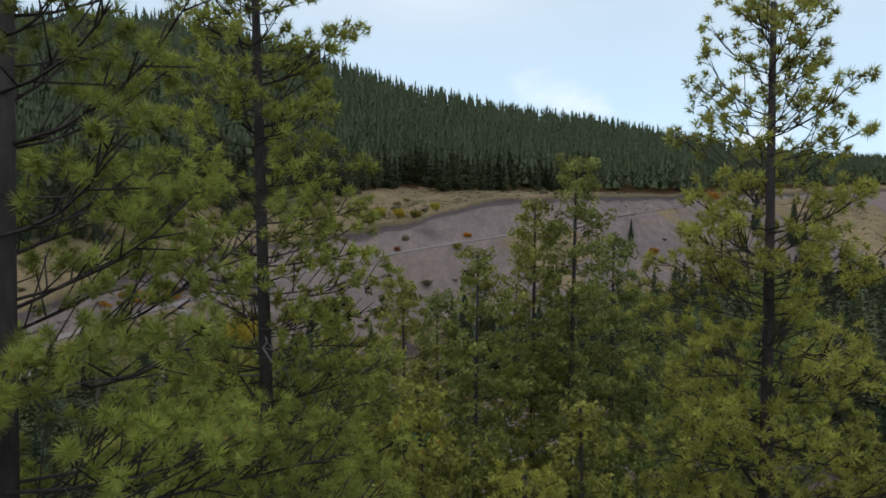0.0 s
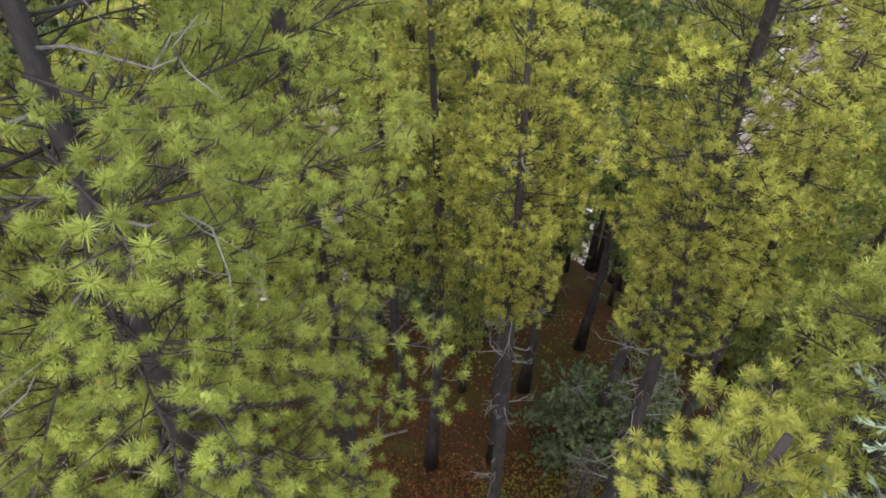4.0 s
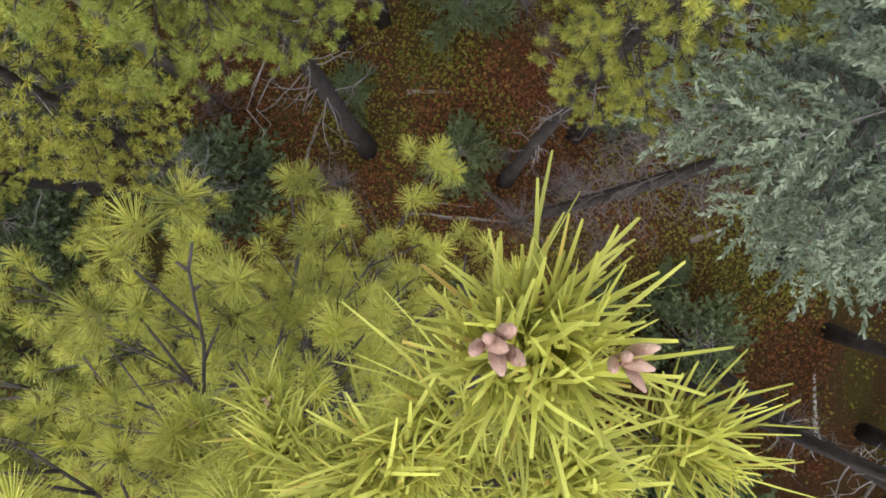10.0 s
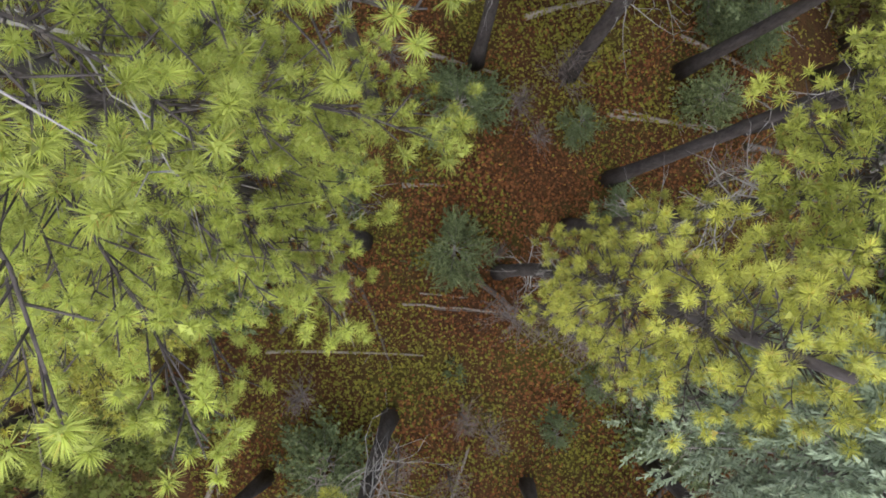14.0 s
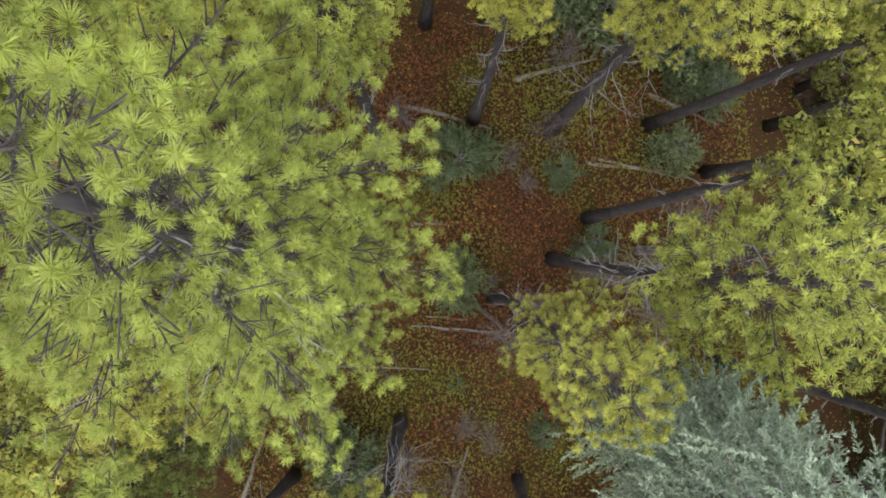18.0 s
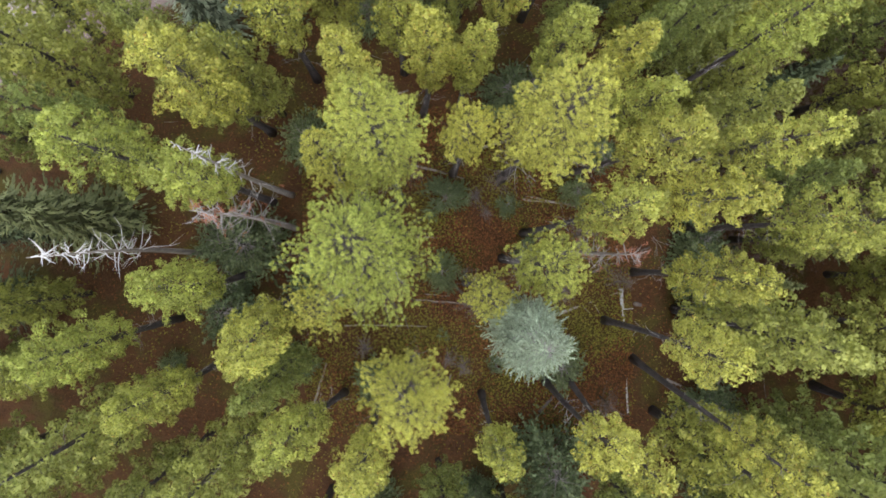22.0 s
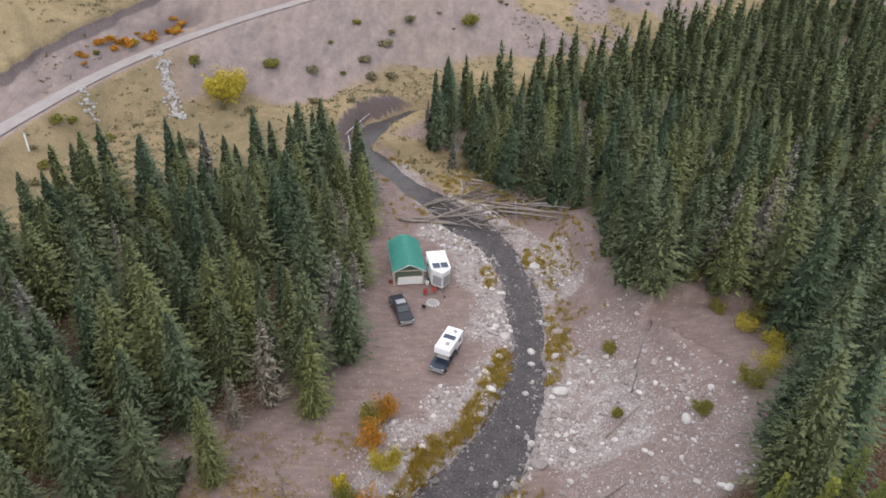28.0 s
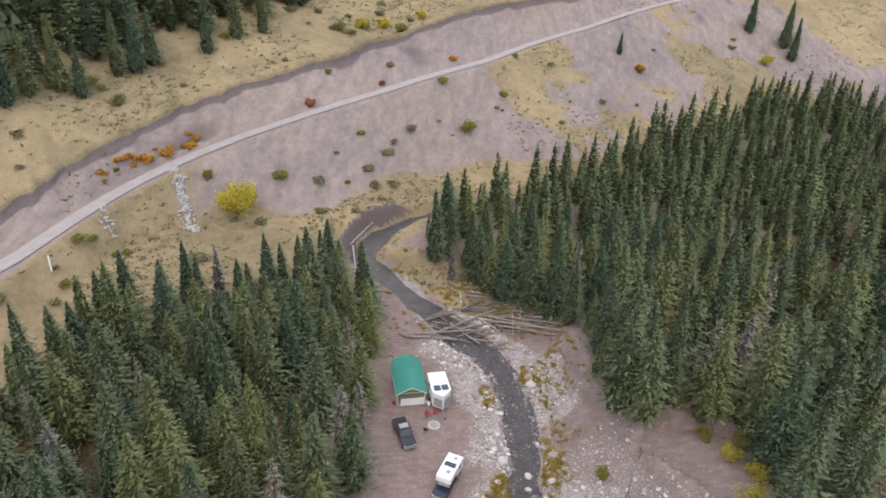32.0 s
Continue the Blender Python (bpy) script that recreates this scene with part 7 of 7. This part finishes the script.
def folding_chair(x, y, rz, mat, label):
    e = thing("camp_chair", x, y, ground_z(x, y), rz, label, "chair", "chairs round the fire")
    e.scale = (0.83, 0.83, 0.83)
    part("seat", block(0.5, 0.46, 0.05, 0, 0, 0.40, 0.02), mat, e)
    part("backrest", block(0.52, 0.05, 0.55, 0, 0.25, 0.44, 0.02, (radians(-14), 0, 0)), mat, e)
    for sx in (-1, 1):
        for sy in (-1, 1):
            part("leg", block(0.03, 0.03, 0.42, sx * 0.23, sy * 0.2, 0, 0.006), M_STEEL, e)
        part("armrest", block(0.06, 0.44, 0.03, sx * 0.27, 0, 0.60, 0.01), mat, e)


folding_chair(0.45, 63.9, 20, M_REDCLOTH, "red folding camp chair beside the fire ring")
folding_chair(1.35, 64.3, -15, M_REDCLOTH, "red folding camp chair beside the fire ring")
# this chair is made up, in place of an unclear dark shape
folding_chair(0.3, 61.5, 160, M_DARKCLOTH, "dark folding camp chair added in place of an unclear dark shape")
ring = thing("fire_ring", 1.25, 62.6, ground_z(1.25, 62.6), 0, "fire ring of pale stones with ash inside", "fire ring")
for k in range(11):
    o = part("stone", stone_shapes[k % 4], None, ring)
    o.matrix_local = pose(0.62 * math.cos(k * 0.571), 0.62 * math.sin(k * 0.571), 0.08, 0, 0, 50 * k) @ Matrix.Diagonal((0.19, 0.15, 0.13, 1))
part("ash", disc(0.5, 0.05, 0, 0, 0, 16, 0.01), M_ASH, ring).matrix_local = pose(0, 0, 0.03, 0, 90, 0)
tank = thing("gas_bottle", 0.62, 65.9, ground_z(0.62, 65.9), 0, "white gas bottle standing by the trailer", "gas bottle")
bt = bmesh.new()
bmesh.ops.create_uvsphere(bt, u_segments=14, v_segments=10, radius=0.2)
for v in bt.verts:
    v.co.z = v.co.z * 0.8 + (0.14 if v.co.z > 0 else -0.1) + 0.30
part("bottle", bt, M_WHITE, tank)
part("collar", disc(0.09, 0.1, 0, 0, 0, 12, 0.01), M_STEEL, tank).matrix_local = pose(0, 0, 0.63, 0, 90, 0)
can = thing("fuel_can", -3.55, 66.0, ground_z(-3.55, 66.0), 15, "red plastic fuel can beside the hut", "fuel can")
part("body", block(0.35, 0.2, 0.42, 0, 0, 0, 0.04), M_REDCLOTH, can)
part("handle", block(0.2, 0.04, 0.05, 0, 0, 0.45, 0.015), M_REDCLOTH, can)
part("cap", disc(0.035, 0.06, 0, 0, 0, 10, 0.008), M_TRIM, can).matrix_local = pose(0.11, 0, 0.44, 0, 90, 0)
box = thing("cool_box", 0.2, 66.5, ground_z(0.2, 66.5), 10, "white cool box beside the hut", "cool box")
part("body", block(0.6, 0.36, 0.34, 0, 0, 0, 0.03), M_WHITE, box)
part("lid", block(0.62, 0.38, 0.07, 0, 0, 0.345, 0.02), M_TRIM, box)

# ---- along the road ----
def polar(az, r):
    return r * math.sin(radians(az)), r * math.cos(radians(az))


post = thing("marker_post", -51.5, 86.0, ground_z(-51.5, 86.0), 0, "white roadside marker post in the dry grass", "post")
part("shaft", block(0.22, 0.1, 2.6, 0, 0, 0, 0.02), M_WHITE, post)
part("cap", block(0.34, 0.14, 0.22, 0, 0, 2.6, 0.03), M_TRIM, post)
rngr = np.random.default_rng(61)
for (xa, ya), (xb, yb), n in ((polar(-20.6, 120.0), polar(-20.0, 110.5), 210), (polar(-26.4, 111.0), polar(-26.3, 108.3), 30)):
    vs, fs = [], []
    for k in range(n):
        t = rngr.random()
        px, py, s = xa + (xb - xa) * t + rngr.normal() * 0.55, ya + (yb - ya) * t + rngr.normal() * 0.4, rngr.uniform(0.16, 0.38)
        q = ico_v * (s * rngr.uniform(0.6, 1.2, 3)) + np.array([px, py, ground_z(px, py) + 0.1])
        fs += (ico_f + len(vs)).tolist()
        vs += q.tolist()
    tagged(new("riprap", mesh_of("riprap", vs, fs, M_RIPRAP)), "chute of pale broken rock below the road", "rocks", kind="stuff")
for k, (az, r, s, h, mt, lab) in enumerate([(-16.2, 113.5, 3.9, 4.8, M_YELLOW, "large yellow-green willow bush below the road"), (-18.3, 118.5, 1.2, 2.2, M_OLIVE, "green bush below the road"), (-9.6, 138.5, 1.3, 1.3, M_RED, "dark red bush beside the road"), (-3.8, 147.5, 0.9, 1.0, M_RED, "small red bush beside the road"),
                                            (-22.2, 124.5, 0.6, 0.8, M_YELLOW, "yellow bush on the bank above the road"), (-23.4, 123.2, 0.5, 0.6, M_ORANGE, "small orange bush on the bank above the road"), (-20.8, 126.9, 0.55, 0.7, M_ORANGE, "small orange bush on the bank above the road"), (-24.9, 121.0, 0.45, 0.6, M_OLIVE, "small olive bush on the bank above the road"), (-19.2, 128.4, 0.7, 1.0, M_YELLOW, "yellow bush on the bank above the road"),
                                            (-5.2, 172, 2.0, 2.2, M_YELLOW, "yellow bush on the slope above the road"), (-3.6, 175, 1.7, 2.0, M_YELLOW, "yellow bush on the slope above the road"), (-2.2, 171, 1.5, 1.6, M_OLIVE, "olive bush on the slope above the road"), (-7.0, 168, 1.5, 1.6, M_OLIVE, "olive bush on the slope above the road"), (-0.6, 178, 1.5, 1.6, M_YELLOW, "yellow bush on the slope above the road"),
                                            (21.0, 262, 3.0, 3.6, M_ORANGE, "orange bush beside the far road"), (16.8, 190, 1.5, 2.0, M_ORANGE, "orange bush on the eroded slope"), (25.8, 210, 1.8, 2.2, M_YELLOW, "yellow bush near the far stream bend"), (3.3, 143, 2.2, 1.6, M_OLIVE, "olive bush on the gravel slope"), (25.6, 228, 2.4, 2.6, M_YELLOW, "yellow bush on the far slope"), (-12.5, 121, 1.4, 0.8, M_OLIVE, "low olive bush in the dry grass")]):
    x, y = polar(az, r)
    bush_thing(1000 + k, x, y, s, h, mt, lab, leaves=500 if s < 1.3 else (1100 if s < 3.5 else 3200), leaf=0.16 if s < 1.3 else 0.22)
for k, (az, r, s) in enumerate([(-25.8, 90.5, 0.36), (15.0, 192, 0.42), (-27.5, 136, 0.6), (-26.2, 134.5, 0.5), (-29.5, 134, 0.55), (-23.5, 140, 0.55), (-22.2, 141, 0.62), (-21.0, 144, 0.5), (-17.0, 149, 0.55), (-14.8, 156, 0.6), (-12.8, 160, 0.5), (24.0, 240, 0.9), (26.5, 242, 1.0), (27.2, 236, 0.9), (-31, 132, 0.6)]):
    x, y = polar(az, r)
    c = copy_thing(KINDS[k % 5], pose(x, y, ground_z(x, y) - 0.1, 0, 0, 33 * k))
    s *= 1.5 if az < -12 else 1.0
    c.scale = (s * 1.35, s * 1.35, s)
    c["label"] = "broad young spruce standing on the open slope"

# low bushes scattered over the far slope
low = [bush_thing(1040 + k, *polar(-8 + 5 * k, 150 + 6 * k), 1.1, 0.8, mt, lab, "low_bush", 260, 0.2) for k, (mt, lab) in enumerate([(M_OLIVE, "low olive bush on the far slope"), (M_SCRUB, "low grey-brown bush on the far slope"), (M_ORANGE, "low orange bush on the far slope"), (M_SCRUB, "low grey-brown bush on the far slope")])]
rngw = np.random.default_rng(81)
for k in range(120):
    az = rngw.uniform(-36, 30)
    lo_r, cut_r, edge_r = np.interp(az, AZ, ROAD_R), np.interp(az, AZ, CUT_R), np.interp(az, AZ, EDGE_R)
    kind = rngw.random()
    if kind < 0.45:
        r = rngw.uniform(cut_r + 2, edge_r)
    elif kind < 0.6:
        az = rngw.uniform(-27, -17)
        r = rngw.uniform(np.interp(az, AZ, ROAD_R) + 3.6, np.interp(az, AZ, CUT_R) - 2)
    else:
        r = rngw.uniform(np.interp(az, AZ, TOE_R) - 10, lo_r - 4)
    x, y = polar(az, r)
    if inside(x, y, RIGHT_WOOD) or inside(x, y, LEFT_WOOD):
        continue
    c = copy_thing(low[2 if 0.45 <= kind < 0.6 else (0, 1, 3)[k % 3]], pose(x, y, ground_z(x, y) - 0.05, 0, 0, 37 * k))
    g = rngw.uniform(0.5, 1.5)
    c.scale = (g, g * rngw.uniform(0.7, 1.3), g * rngw.uniform(0.6, 1.0))

# bushes on the turf above the scarp
for k, (x, y, sz, hh_, mt, lab) in enumerate([(30.5, 52.5, 1.5, 1.5, M_YELLOW, "yellow-green bush on the turf above the scarp"), (32.4, 54.4, 1.6, 1.4, M_OLIVE, "olive bush on the turf above the scarp"), (29.2, 55.8, 1.2, 1.0, M_OLIVE, "olive bush on the turf above the scarp"), (31.6, 49.4, 1.5, 1.7, M_YELLOW, "yellow-green bush on the turf above the scarp"),
                                              (27.6, 60.2, 1.3, 1.0, M_OLIVE, "olive bush on the turf above the scarp"), (33.6, 51.2, 1.4, 1.5, M_OLIVE, "olive bush on the turf above the scarp"), (24.6, 59.4, 1.0, 0.9, M_OLIVE, "olive bush on the turf above the scarp")]):
    bush_thing(1060 + k, x, y, sz, hh_, mt, lab, leaves=900)

# lay the plan out in metres
for ob in scene.objects:
    if ob.parent is None and ob.type in ("MESH", "EMPTY"):
        ob.matrix_basis = Matrix.Scale(UNIT, 4) @ ob.matrix_basis
